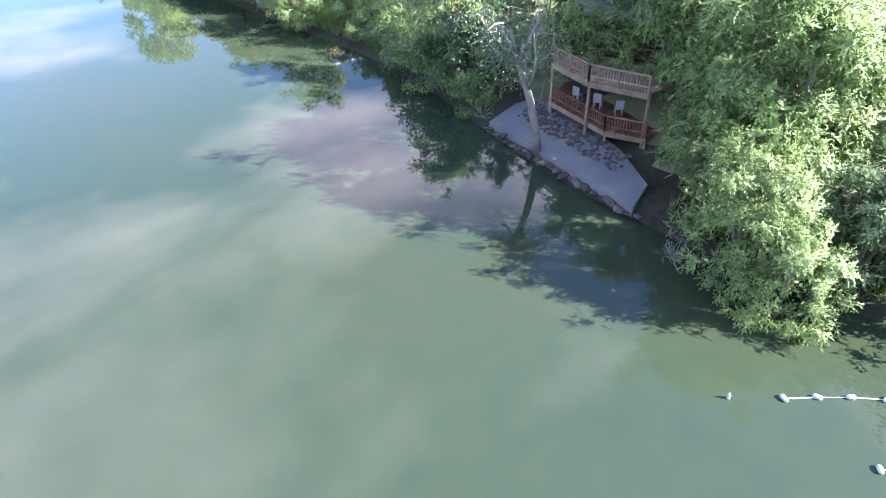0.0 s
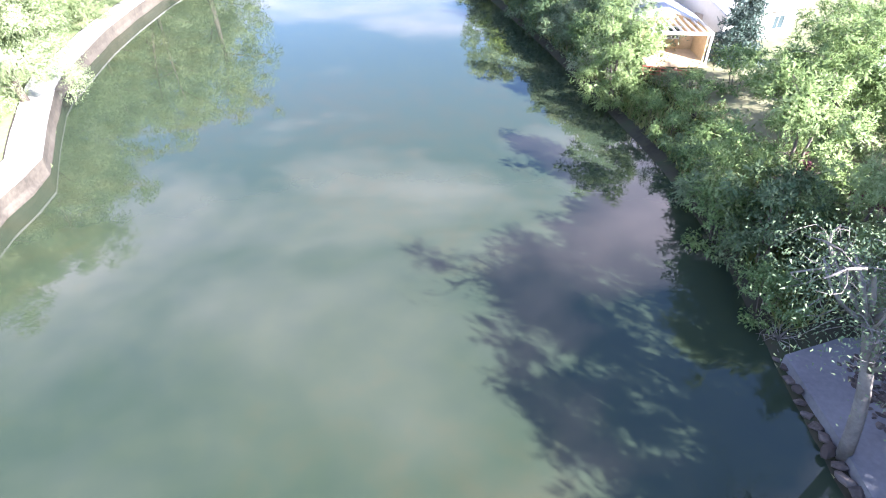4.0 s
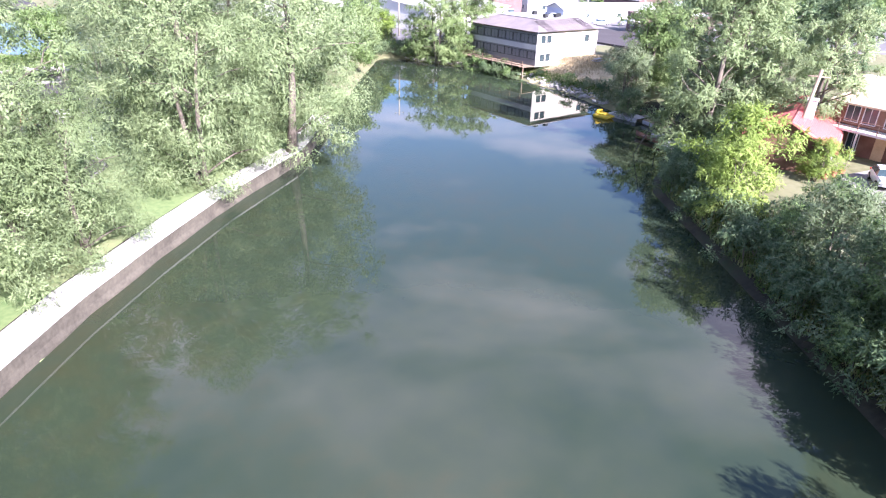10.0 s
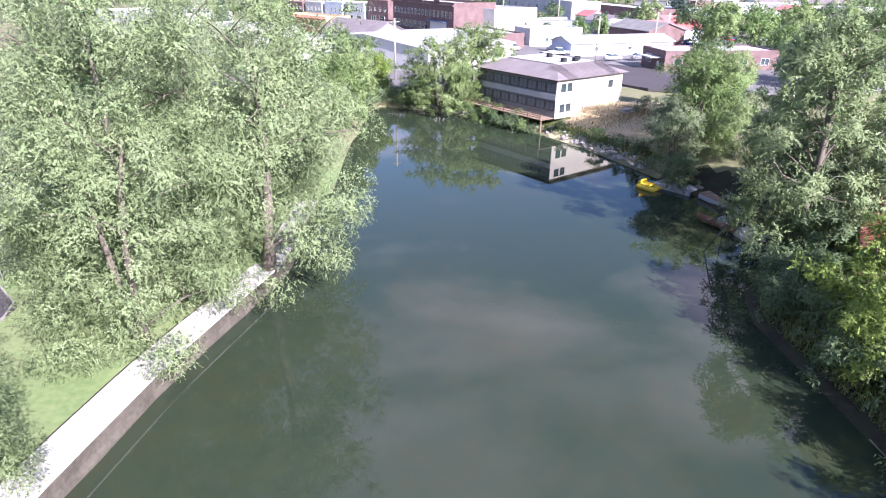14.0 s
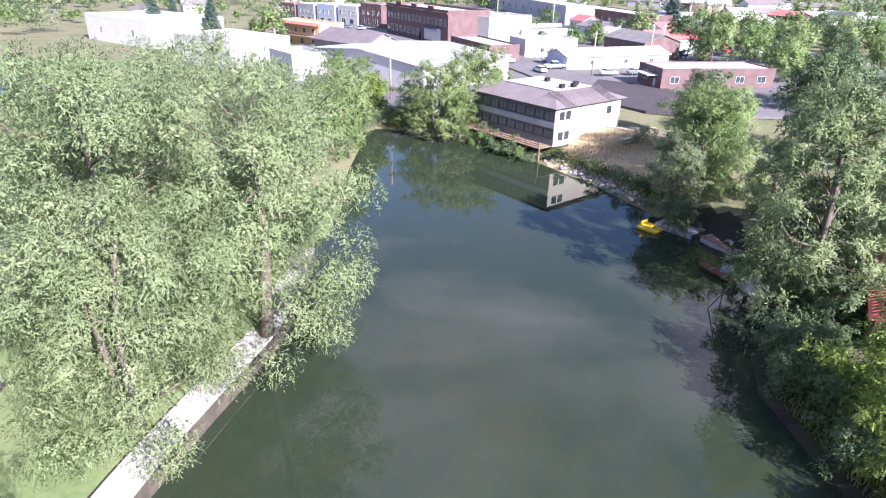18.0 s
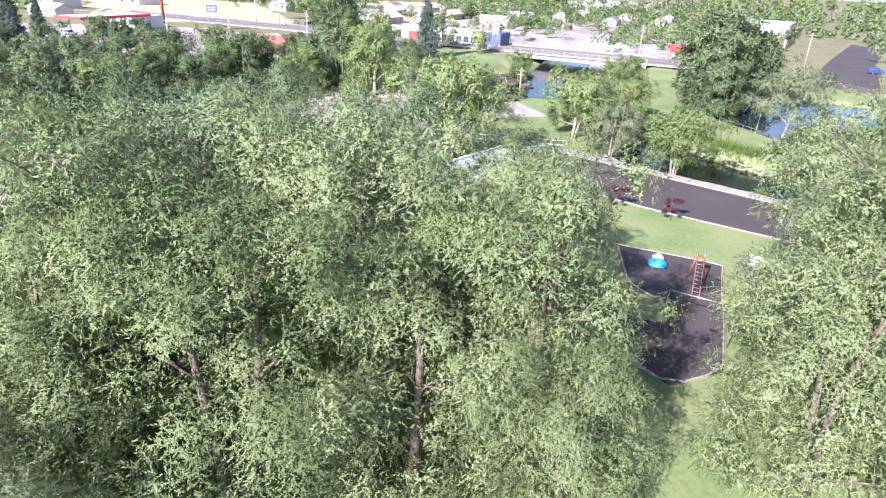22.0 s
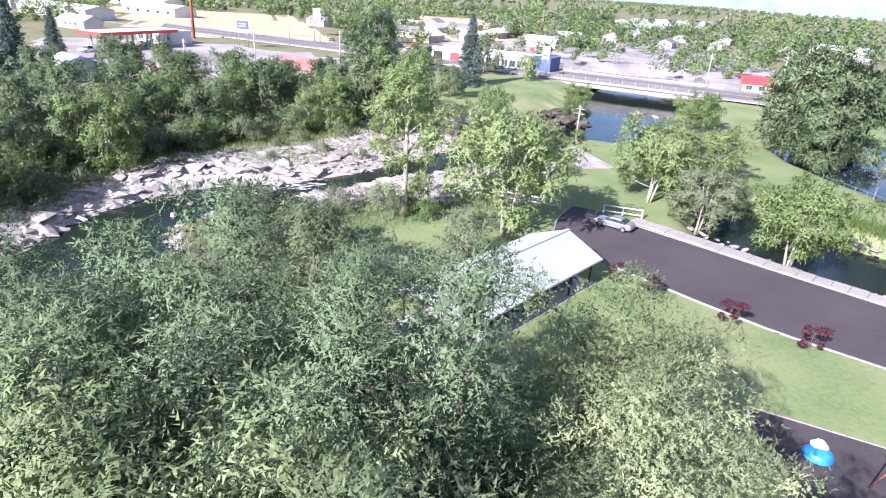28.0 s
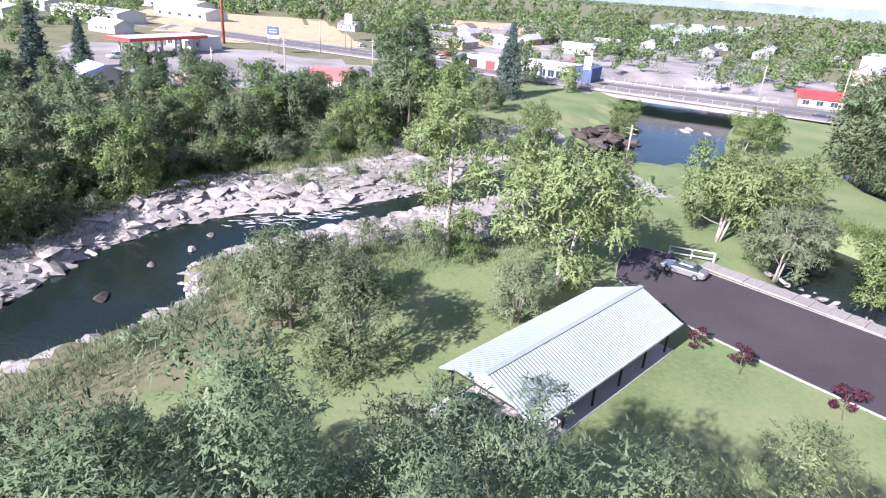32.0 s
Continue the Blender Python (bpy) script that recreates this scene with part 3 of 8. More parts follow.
def sprays_at(rng, c, size, which, per, length, width, low, mid, hang=0.22):
    """Short feathery twigs over the outer side of each clump, set with narrow leaves to both sides."""
    n = len(which)
    o = c[which] - mid
    o /= np.linalg.norm(o, axis=1)[:, None] + 1e-9
    v = rng.normal(size=(n, 3)) + (0, 0, 0.35) + o * 0.85
    v /= np.linalg.norm(v, axis=1)[:, None]
    root = c[which] + v * (size[which] * rng.uniform(0.3, 1.0, n) ** 0.45)[:, None] * (1, 1, 0.82)
    d = v * 0.7 + rng.normal(size=(n, 3)) * 0.65 - (0, 0, hang)
    d /= np.linalg.norm(d, axis=1)[:, None]
    s = np.linspace(0.0, 1.0, per)[None, :, None]
    reach = length * per * 0.42 * rng.uniform(0.7, 1.3, (n, 1, 1))
    p = root[:, None] + d[:, None] * s * reach - (0, 0, 0.22) * reach * s ** 2
    up = v * 0.8 + (0, 0, 0.7) + rng.normal(size=(n, 3)) * 0.3
    side = np.cross(up, d)
    side /= np.linalg.norm(side, axis=1)[:, None] + 1e-9
    turn = (np.where(np.arange(per) % 2, 0.75, -0.75)[None, :, None] * side[:, None]) * (1.1 - 0.8 * s)
    tan = d[:, None] + turn + rng.normal(size=(n, per, 3)) * 0.35 - (0, 0, 0.2) * s
    tan = (tan / np.linalg.norm(tan, axis=2)[:, :, None]).reshape(-1, 3)
    wide = np.cross(np.repeat(up, per, 0) + rng.normal(size=(n * per, 3)) * 0.25, tan)
    wide /= np.linalg.norm(wide, axis=1)[:, None] + 1e-9
    p = p.reshape(-1, 3)
    p[:, 2] = np.maximum(p[:, 2], low + rng.uniform(0, 0.8, len(p)))
    k = rng.uniform(0.7, 1.3, (len(p), 1))
    return np.stack([p - wide * width * k / 2, p + wide * width * k / 2, p + tan * length * k], 1), np.repeat(v + 0.4 * o + (0, 0, 0.2), per, 0)


def limb(rng, start, end, r0, r1, sag=0.12, steps=5):
    a, b = np.asarray(start, float), np.asarray(end, float)
    out = []
    wob = rng.normal(size=3) * np.linalg.norm(b - a) * sag
    for i in range(steps):
        t = i / (steps - 1)
        p = a + (b - a) * t + wob * math.sin(math.pi * t) + np.array([0, 0, 0.10 * np.linalg.norm(b - a) * math.sin(math.pi * t)])
        out.append(p)
    return out, [r0 + (r1 - r0) * i / (steps - 1) for i in range(steps)]


def tree_meshes(seed, h, r, leaves, leaf_len, leaf_wid, leaf_mat, bark_mat, clear=0.22, stems=1, clumps=46, droop=0.2, fill=0.5, flat=1.0, trunk_r=None, lean=0.0, limbs=13, twigs=2, big=(0.16, 0.34), spray=0, skirt=0):
    """The trunk with its limbs, and the crown: leaf clumps round the ends of the limbs, uneven, with gaps."""
    rng = np.random.default_rng(seed)

    def both(a, b):
        return np.concatenate([a[0], b[0]]), leaf_mat, np.concatenate([a[1], b[1]])

    tr = trunk_r or h * 0.022
    tubes, tips = [], []
    for s in range(stems):
        ang = rng.uniform(0, 6.28)
        off = 0.0 if stems == 1 else r * 0.28
        foot = np.array([0.25 * math.cos(ang), 0.25 * math.sin(ang), -0.3]) * (stems > 1) + np.array([0, 0, -0.3 if stems == 1 else 0])
        top = np.array([math.cos(ang) * off + lean, math.sin(ang) * off, h * rng.uniform(0.72, 0.86)])
        pts, rad = limb(rng, foot, top, tr * (1 if stems == 1 else 0.75), tr * 0.18, 0.035, 8)
        rad[0] *= 1.35
        tubes.append(tube(pts, rad, 8))
        for k in range(int(limbs / stems) + 3):
            t = rng.uniform(clear, 0.95)
            i = t * (len(pts) - 1)
            p = pts[int(i)] + (pts[min(int(i) + 1, len(pts) - 1)] - pts[int(i)]) * (i % 1)
            a = k * 2.4 + rng.uniform(-0.5, 0.5)
            up = (p[2] / h - clear) / (1 - clear)
            reach = r * math.sqrt(max(0.1, 1 - (max(0, up - 0.35) / 0.75) ** 2)) * rng.uniform(0.65, 1.0)
            e = np.array([p[0] + math.cos(a) * reach, p[1] + math.sin(a) * reach, min(p[2] + h * rng.uniform(0.03, 0.2), h * 0.97)])
            lp, lr = limb(rng, p, e, tr * 0.34 * (1.1 - t * 0.75), tr * 0.05, 0.07, 5)
            tubes.append(tube(lp, lr, 4))
            tips += [lp[-1], lp[3] + rng.normal(size=3) * 0.1 * r]
            for _ in range(twigs):
                q = lp[rng.integers(2, 4)]
                e2 = q + rng.normal(size=3) * (0.28 * r, 0.28 * r, 0.14 * r) + (0, 0, 0.12 * r)
                lp2, lr2 = limb(rng, q, e2, tr * 0.14, tr * 0.04, 0.08, 3)
                tubes.append(tube(lp2, lr2, 3))
                tips.append(lp2[-1])
        tips.append(top + (0, 0, h * 0.1))
    trunk = mesh_of("trunk", *join_tubes(tubes), bark_mat, True)
    tips = np.array(tips)
    # more clumps on the crown's outer form, so that it closes unevenly
    n_extra = max(0, clumps - len(tips))
    uz, ua = rng.uniform(-1, 1, n_extra), rng.uniform(0, 6.283, n_extra)
    ur = (1 - np.abs(uz) ** 2.4) ** (1 / 2.4)
    u = np.stack([ur * np.cos(ua), ur * np.sin(ua), uz], 1)
    rr = rng.uniform(0.52, 1.0, n_extra)[:, None]
    mid = np.array([lean * 0.6, 0, h * (1 + clear) / 2])
    ext = mid + u * rr * np.array([r, r, h * (1 - clear) / 2 * flat])
    c = np.concatenate([tips, ext])
    if spray:
        ta = rng.uniform(0, 6.283, 12)
        c = np.concatenate([c, np.stack([lean * 0.6 + r * 0.3 * np.cos(ta), r * 0.3 * np.sin(ta), h * rng.uniform(0.5, 0.95, 12)], 1)])
    if skirt:
        sa, sz = rng.uniform(0, 6.283, skirt), rng.uniform(0.07, 0.38, skirt)
        sr = r * rng.uniform(0.62, 0.95, skirt)
        c = np.concatenate([c, np.stack([mid[0] + sr * np.cos(sa), sr * np.sin(sa), sz * h], 1)])
    size = r * rng.uniform(big[0], big[1], len(c))
    share = size ** 2 / (size ** 2).sum()
    which = rng.choice(len(c), leaves, p=share)
    v = rng.normal(size=(leaves, 3))
    v /= np.linalg.norm(v, axis=1)[:, None]
    if spray:
        return trunk, leaf_mesh("crown", *both(sprays_at(rng, c, size, which[::spray], spray, leaf_len, leaf_wid, h * clear * 0.5, mid), core_at(rng, c, size, mid, *((110, .135) if leaves > 35000 else (90, .21) if leaves > 22000 else (34, .24) if leaves > 9000 else (18, .26)))))
    rad = rng.uniform(fill, 1.0, leaves)[:, None]
    pos = c[which] + v * rad * size[which][:, None] * (1, 1, 0.72)
    pos[:, 2] = np.where(pos[:, 2] < h * clear * 0.45, h * clear * 0.45 + rng.uniform(0, 1, leaves), pos[:, 2])
    o = c[which] - mid
    o /= np.linalg.norm(o, axis=1)[:, None] + 1e-9
    crown = leaf_mesh("crown", *both((leaves_at(rng, pos, v, leaf_len, leaf_wid, droop), v + 0.5 * o), core_at(rng, c, size, mid, 24)))
    return trunk, crown


def conifer_meshes(seed, h, r, tiers, mat):
    rng = np.random.default_rng(seed)
    tubes = [tube([(0, 0, -0.3), (0, 0, h * 0.5), (0, 0, h)], [h * 0.017, h * 0.01, 0.02], 7)]
    quads = []
    for i in range(tiers):
        t = (i + 0.5) / tiers
        z = h * (0.05 + 0.93 * t)
        reach = r * (1 - t) ** 0.85 + 0.12
        for k in range(13):
            a = rng.uniform(0, 6.28)
            l = reach * rng.uniform(0.7, 1.1)
            d = np.array([math.cos(a), math.sin(a), 0])
            p0, p1 = np.array([0, 0, z]), np.array([0, 0, z - l * 0.22]) + d * l
            if i % 2 == 0 and k < 5:
                tubes.append(tube([p0, p1], [0.035, 0.01], 4))
            n = int(10 + 16 * l)
            s = rng.uniform(0.08, 1.0, n)[:, None] ** 0.8
            c = p0 + (p1 - p0) * s + rng.normal(size=(n, 3)) * (0.10 + 0.10 * l * s) * (1, 1, 0.45)
            quads.append(leaves_at(rng, c, np.tile(d, (n, 1)), 0.45, 0.20, 0.3, 0.3))
    return mesh_of("trunk", *join_tubes(tubes), M["bark"], True), leaf_mesh("crown", np.concatenate(quads), mat)


PROTO = {}


def make_tree(kind, x, y, h, turn, label, category="tree", group="", tilt=0.0, z=None):
    """A tree of that kind, copied from the first of its kind and grown to h metres."""
    meshes, h0 = PROTO[kind]
    s = h / h0
    m = Matrix.Translation((x, y, (ground_z(x, y) if z is None else z) - 0.05)) @ Matrix.Rotation(radians(tilt), 4, "X") @ Matrix.Rotation(radians(turn), 4, "Z") @ Matrix.Scale(s, 4)
    e = thing(category.replace(" ", "_"), m, label, category, group)
    for me in meshes:
        part(me.name.split(".")[0], me, e)
    return e


PROTO["willow_a"] = (tree_meshes(11, 18, 6.2, 84000, 0.148, 0.058, M["grove"], M["bark"], 0.03, 2, 84, limbs=9, twigs=1, big=(0.19, 0.34), spray=5, skirt=38), 18)
PROTO["willow_b"] = (tree_meshes(12, 18, 5.6, 78000, 0.148, 0.058, M["grove"], M["bark"], 0.03, 3, 84, limbs=9, twigs=1, big=(0.19, 0.34), spray=5, skirt=38), 18)
PROTO["willow_c"] = (tree_meshes(13, 18, 6.6, 88000, 0.148, 0.058, M["grove"], M["bark"], 0.03, 1, 84, limbs=9, twigs=1, big=(0.19, 0.34), spray=5, skirt=38), 18)
# The same willow in the darkest leaf copy, dim light in its colour.
PROTO["sallow_a"] = (tree_meshes(16, 18, 6.2, 76000, 0.165, 0.062, M["sallow"], M["bark"], 0.03, 2, 88, limbs=9, twigs=1, big=(0.17, 0.31), spray=5, skirt=38), 18)
PROTO["willow_d"] = (tree_meshes(14, 18, 6.2, 86000, 0.138, 0.054, M["willow"], M["bark"], 0.03, 2, 92, limbs=8, twigs=1, big=(0.18, 0.32), spray=5, skirt=38), 18)
PROTO["willow_e"] = (tree_meshes(15, 18, 6.6, 92000, 0.138, 0.054, M["willow"], M["bark"], 0.03, 1, 92, limbs=8, twigs=1, big=(0.18, 0.32), spray=5, skirt=38), 18)
PROTO["broad_a"] = (tree_meshes(21, 10, 3.9, 11000, 0.25, 0.15, M["broad"], M["bark"], 0.05, 2, 70, limbs=10, twigs=1, big=(0.14, 0.29), spray=4, skirt=12), 10)
PROTO["broad_b"] = (tree_meshes(22, 10, 4.4, 12000, 0.25, 0.15, M["light"], M["bark_pale"], 0.06, 1, 74, limbs=10, twigs=1, big=(0.14, 0.29), spray=4, skirt=12), 10)
PROTO["spread"] = (tree_meshes(27, 10, 4.8, 16000, 0.26, 0.15, M["light"], M["bark_pale"], 0.20, 3, 84, limbs=10, twigs=1, big=(0.13, 0.27), spray=5), 10)
PROTO["tall"] = (tree_meshes(23, 16, 4.6, 16000, 0.34, 0.20, M["dark"], M["bark"], 0.05, 2, 110, limbs=10, twigs=1, big=(0.12, 0.26), spray=5, skirt=10), 16)
PROTO["grey_tall"] = (tree_meshes(28, 18, 5.0, 30000, 0.24, 0.11, M["grove"], M["bark"], 0.04, 3, 130, limbs=14, twigs=1, big=(0.10, 0.22), spray=5, skirt=20), 18)
PROTO["grey_wide"] = (tree_meshes(63, 13, 6.4, 24000, 0.24, 0.11, M["sage"], M["bark_pale"], 0.24, 3, 90, limbs=12, twigs=1, big=(0.11, 0.23), spray=5), 13)
PROTO["shore_a"] = (tree_meshes(61, 10, 3.9, 26000, 0.18, 0.095, M["light"], M["bark"], 0.05, 2, 110, limbs=12, big=(0.11, 0.25), spray=6, skirt=20), 10)
PROTO["shore_b"] = (tree_meshes(62, 10, 4.3, 26000, 0.18, 0.095, M["light"], M["bark"], 0.05, 3, 116, limbs=12, big=(0.11, 0.25), spray=6, skirt=20), 10)
PROTO["cottonwood"] = (tree_meshes(29, 18, 3.9, 20000, 0.25, 0.13, M["light"], M["bark_pale"], 0.14, 1, 84, limbs=16, twigs=1, big=(0.14, 0.28), spray=5), 18)
PROTO["yellow"] = (tree_meshes(24, 8, 3.4, 15000, 0.20, 0.12, M["yellow"], M["bark"], 0.06, 3, 60, spray=5, skirt=10), 8)
PROTO["sage"] = (tree_meshes(25, 6, 2.5, 12000, 0.17, 0.07, M["sage"], M["bark"], 0.03, 4, 50, limbs=9, spray=4, skirt=8), 6)
PROTO["dark"] = (tree_meshes(26, 8, 3.7, 10000, 0.24, 0.14, M["dark"], M["bark"], 0.04, 3, 60, limbs=9, twigs=1, big=(0.15, 0.31), spray=4, skirt=10), 8)
PROTO["bush_a"] = (tree_meshes(31, 3, 2.1, 2400, 0.20, 0.10, M["broad"], M["bark"], 0.02, 3, 30, trunk_r=0.05, limbs=5, twigs=1, spray=4), 3)
PROTO["bush_b"] = (tree_meshes(32, 3, 2.3, 2400, 0.20, 0.10, M["dark"], M["bark"], 0.02, 3, 30, trunk_r=0.05, limbs=5, twigs=1, spray=4), 3)
PROTO["bush_c"] = (tree_meshes(33, 3, 2.1, 2400, 0.20, 0.08, M["sage"], M["bark"], 0.02, 3, 30, trunk_r=0.05, limbs=5, twigs=1, spray=4), 3)
PROTO["plum"] = (tree_meshes(34, 3, 1.1, 1300, 0.16, 0.10, M["plum"], M["bark"], 0.3, 1, 18, 0.1, trunk_r=0.05, limbs=7, twigs=1), 3)
PROTO["spruce"] = (conifer_meshes(41, 16, 3.6, 34, M["spruce"]), 16)
PROTO["mid_a"] = (tree_meshes(54, 9, 4.2, 2600, 0.50, 0.36, M["broad"], M["bark"], 0.06, 2, 44, limbs=5, twigs=0, big=(0.16, 0.32), spray=3), 9)
PROTO["mid_b"] = (tree_meshes(55, 9, 4.0, 2600, 0.50, 0.36, M["dark"], M["bark"], 0.05, 2, 44, limbs=5, twigs=0, big=(0.16, 0.32), spray=3), 9)
PROTO["mid_c"] = (tree_meshes(56, 9, 4.3, 2600, 0.50, 0.36, M["light"], M["bark"], 0.06, 1, 44, limbs=5, twigs=0, big=(0.16, 0.32), spray=3), 9)
PROTO["far_a"] = (tree_meshes(51, 9, 4.2, 800, 0.95, 0.75, M["broad"], M["bark"], 0.08, 1, 34, 0.1, limbs=3, twigs=0), 9)
PROTO["far_b"] = (tree_meshes(52, 9, 4.0, 800, 0.95, 0.75, M["dark"], M["bark"], 0.06, 2, 34, 0.1, limbs=3, twigs=0), 9)
PROTO["far_c"] = (tree_meshes(53, 9, 4.4, 800, 0.95, 0.7, M["sage"], M["bark"], 0.05, 2, 34, 0.1, limbs=3, twigs=0), 9)

WILLOW = "tall willow with pale green drooping sprays, standing on the park lawn"
# the grove under the flight, west of the pond wall
for i, (k, x, y, h) in enumerate([
        ("willow_d", -23.0, -10.5, 12), ("willow_a", -24.6, 1.0, 17), ("willow_c", -23.8, 9.0, 14.5), ("willow_b", -29, -3, 18.5), ("willow_a", -30, 6.5, 19),
        ("willow_b", -25, 15.5, 17.5), ("sallow_a", -37, 1, 18.5), ("sallow_a", -37.5, 11.5, 18.5), ("sallow_a", -43.0, 5.0, 18.6), ("sallow_a", -43.4, -3.2, 18.4),
        ("sallow_a", -49.5, -1, 13), ("sallow_a", -42.6, 12.0, 16.6), ("sallow_a", -36, -10, 17), ("sallow_a", -51, -11, 13), ("willow_b", -40.6, 20.0, 14.2), ("willow_a", -35.5, 20.5, 14.5), ("sallow_a", -55, 0, 8.5), ("sallow_a", -50.5, 5, 12.5), ("sallow_a", -47.5, 10.2, 11), ("sallow_a", -46.3, 16.6, 9.0), ("willow_b", -26.6, -6.4, 15.2), ("willow_c", -32.0, -9.5, 15.5)]):
    make_tree(k, x, y, h, 57 * i, WILLOW if k[0] == "w" else "dense fine-leaved willow, its green darkened for weaker light, standing on the park lawn", "willow tree", "grove of willows")
# the wall willows beside the water
for i, (k, x, y, h, tilt) in enumerate([("willow_d", -18.4, 29.3, 16, 0), ("willow_e", -13.4, 39.0, 19.5, 0), ("willow_e", -15.2, 45.5, 11.5, 0), ("willow_e", -21.5, 35.5, 20, 0), ("willow_d", -27.5, 42.5, 19, 0),
                                        ("willow_e", -20.5, 48, 19.5, 0), ("willow_e", -16.5, 57, 17, 0), ("willow_e", -29, 54, 17, 0), ("willow_d", -22, 64, 15, 0), ("willow_e", -19.4, -6.8, 11.5, 0), ("willow_d", -21.0, 16.3, 11, 0)]):
    make_tree(k, x, y, h, 40 + 71 * i, "large willow leaning over the concrete pond wall" if i < 4 else WILLOW, "willow tree", "grove of willows", tilt)


# ---- the east bank ----
def grow(kind, rows, label, category="tree", group=""):
    for i, (x, y, h) in enumerate(rows):
        make_tree(kind, x, y, h, (x * 37 + y * 53) % 360, label, category, group)


grow("shore_a", [(21.0, -51.0, 6.4), (27.4, -40.5, 9.6), (27.2, -44.5, 10), (15.0, -57.0, 5.4), (28.6, -49.5, 9), (28.0, -39.0, 7), (26.5, -36.0, 5.5), (31, -45, 9), (20.8, -53.4, 9.6), (24.4, -53.0, 8.5), (23.6, -28.6, 8.0), (23.8, -33.5, 5.5), (25.4, -51.6, 13.6), (31, -38, 6)], "sunlit leafy tree overhanging the dark pond shore", "tree")
grow("shore_b", [(30.0, -24.0, 7.5), (33.5, -20.5, 7), (16.6, -54.6, 6.0), (27.5, -57, 5), (22.9, -10.6, 6.8), (25.5, 7.5, 7), (33, -29, 6.5)], "bright green tree crowding the shaded bank", "tree")
grow("tall", [(31.5, -61, 5), (35, -42, 8), (33, -34, 6.5), (37.4, 90, 10.5), (52, 88, 14), (58, 74, 14)], "tall dark poplar beside the yards", "tree")
grow("grey_tall", [(27.8, 43.6, 18.5), (33.5, 49.5, 16), (32, 57, 10), (39, 52, 10), (44, 58, 8), (37, 42, 13)], "tall grey-green poplar over the boat yard", "tree")
grow("yellow", [(25.6, 30.4, 7.2), (23.8, 26.4, 5.8), (33.5, 32.0, 3.6)], "yellow-green tree glowing beside the boat yard", "tree")
grow("sage", [(25.0, 4.5, 6.5), (26.0, -2.5, 6), (25.8, 15.5, 6), (25.8, 66.5, 7), (24.6, 0.5, 4.6), (29.5, 47, 8)], "grey-green willow shrub on the shore", "shrub")
SHORE = [(21.2, -30.5), (22.4, -23), (22.9, -14), (22.9, -4), (22.6, 6), (22.3, 14), (22.0, 23), (21.5, 33), (23.5, 39)]
for k in range(34):
    t_ = k / 33 * (len(SHORE) - 1)
    i_ = min(int(t_), len(SHORE) - 2)
    x_ = SHORE[i_][0] + (SHORE[i_ + 1][0] - SHORE[i_][0]) * (t_ - i_)
    y_ = SHORE[i_][1] + (SHORE[i_ + 1][1] - SHORE[i_][1]) * (t_ - i_)
    low_ = y_ > 10
    if not -20 < y_ < -11:
        grow("bush_b" if low_ else ("bush_b", "bush_a", "bush_b", "bush_c")[k % 4], [(x_ + 0.9 + 0.5 * math.sin(k * 2.1), y_, (2.6 + 1.3 * abs(math.sin(k * 1.3))) * (0.72 if low_ else 0.5 if y_ < -9 else 0.9))], ("dark" if low_ else ("dark", "green", "dark", "dusty grey-green")[k % 4]) + " bush hanging over the shaded water", "bush")
grow("dark", [(24.8, 11.0, 5.6), (24.8, -3.5, 5), (21.6, -31.5, 5.0), (18.5, -58.5, 5), (26.4, 21, 3.0), (25.6, 36, 3.0), (25.5, 62.5, 4), (33.5, 76, 8), (28.5, 40.5, 5)], "dark leafy shrub hanging over black water", "shrub")
grow("spruce", [(33.0, -9.5, 9), (44, -22, 12)], "dark blue-green spruce beside the white roof", "spruce tree")
grow("bush_a", [(21.0, -28.8, 3), (22.9, -24.0, 2.4), (23.6, -18.5, 2.0), (23.8, -14.6, 1.8), (22.9, -11.5, 2.2), (24.8, -21.5, 2.4), (27, -14, 2), (25.6, -17, 2.2), (30, -14.5, 2.8),
                (19.9, -34.5, 2.2), (25.2, 19.0, 3.0), (11.5, 94.2, 1.6), (8.5, 97, 1.8), (20.5, 80.5, 1.8), (36, -20, 2), (40, -12, 2.2), (29.5, 22, 3), (32, 17, 3.5)], "green bush on the grassy bank", "bush")
grow("bush_b", [(21.6, -25.6, 2.2), (23.2, -20.8, 1.6), (22.8, 8.4, 3), (24.4, 18.5, 2), (24.0, 30.8, 2.0), (24.2, 36.5, 1.8), (16.8, 87, 1.3), (22.6, 76.5, 1.6), (24.5, 72.6, 2), (18.2, -62, 3), (21, -60, 4), (27, -60, 5), (23, -63, 5)], "dark bush at the water's edge", "bush")
grow("bush_c", [(28, 85.5, 2.4), (30.5, 81, 3), (26.5, -12, 1.6), (30.5, 12, 3.6), (27.5, 10, 4), (28.6, 3.5, 4), (28, -5, 3)], "dusty grey-green bush on the yard's edge", "bush")
grow("shore_b", [(-0.8, 102.2, 11.5), (5.0, 105.5, 11.5), (-4.5, 104.6, 8.0), (2.5, 101.2, 7.0)], "rounded green tree at the far end of the pond", "tree")
grow("yellow", [(-12.5, 111, 7.0)], "yellow-green tree at the pond's far shore", "tree")
grow("sage", [(27.6, 70.6, 6.8)], "rounded grey-green willow on the far shore", "tree")
grow("broad_b", [(-18, 106, 11), (-14.5, 113, 9), (33, 66.5, 7)], "green tree at the pond's far shore", "tree")
grow("shore_b", [(30.6, 73.0, 10.5), (33.5, 77.0, 10.5), (36.5, 81.5, 9.5)], "sunlit bright green tree beside the dry slope", "tree")
grow("sage", [(-17, 113, 6), (-20, 101, 8)], "grey-green tree behind the pond wall", "tree")
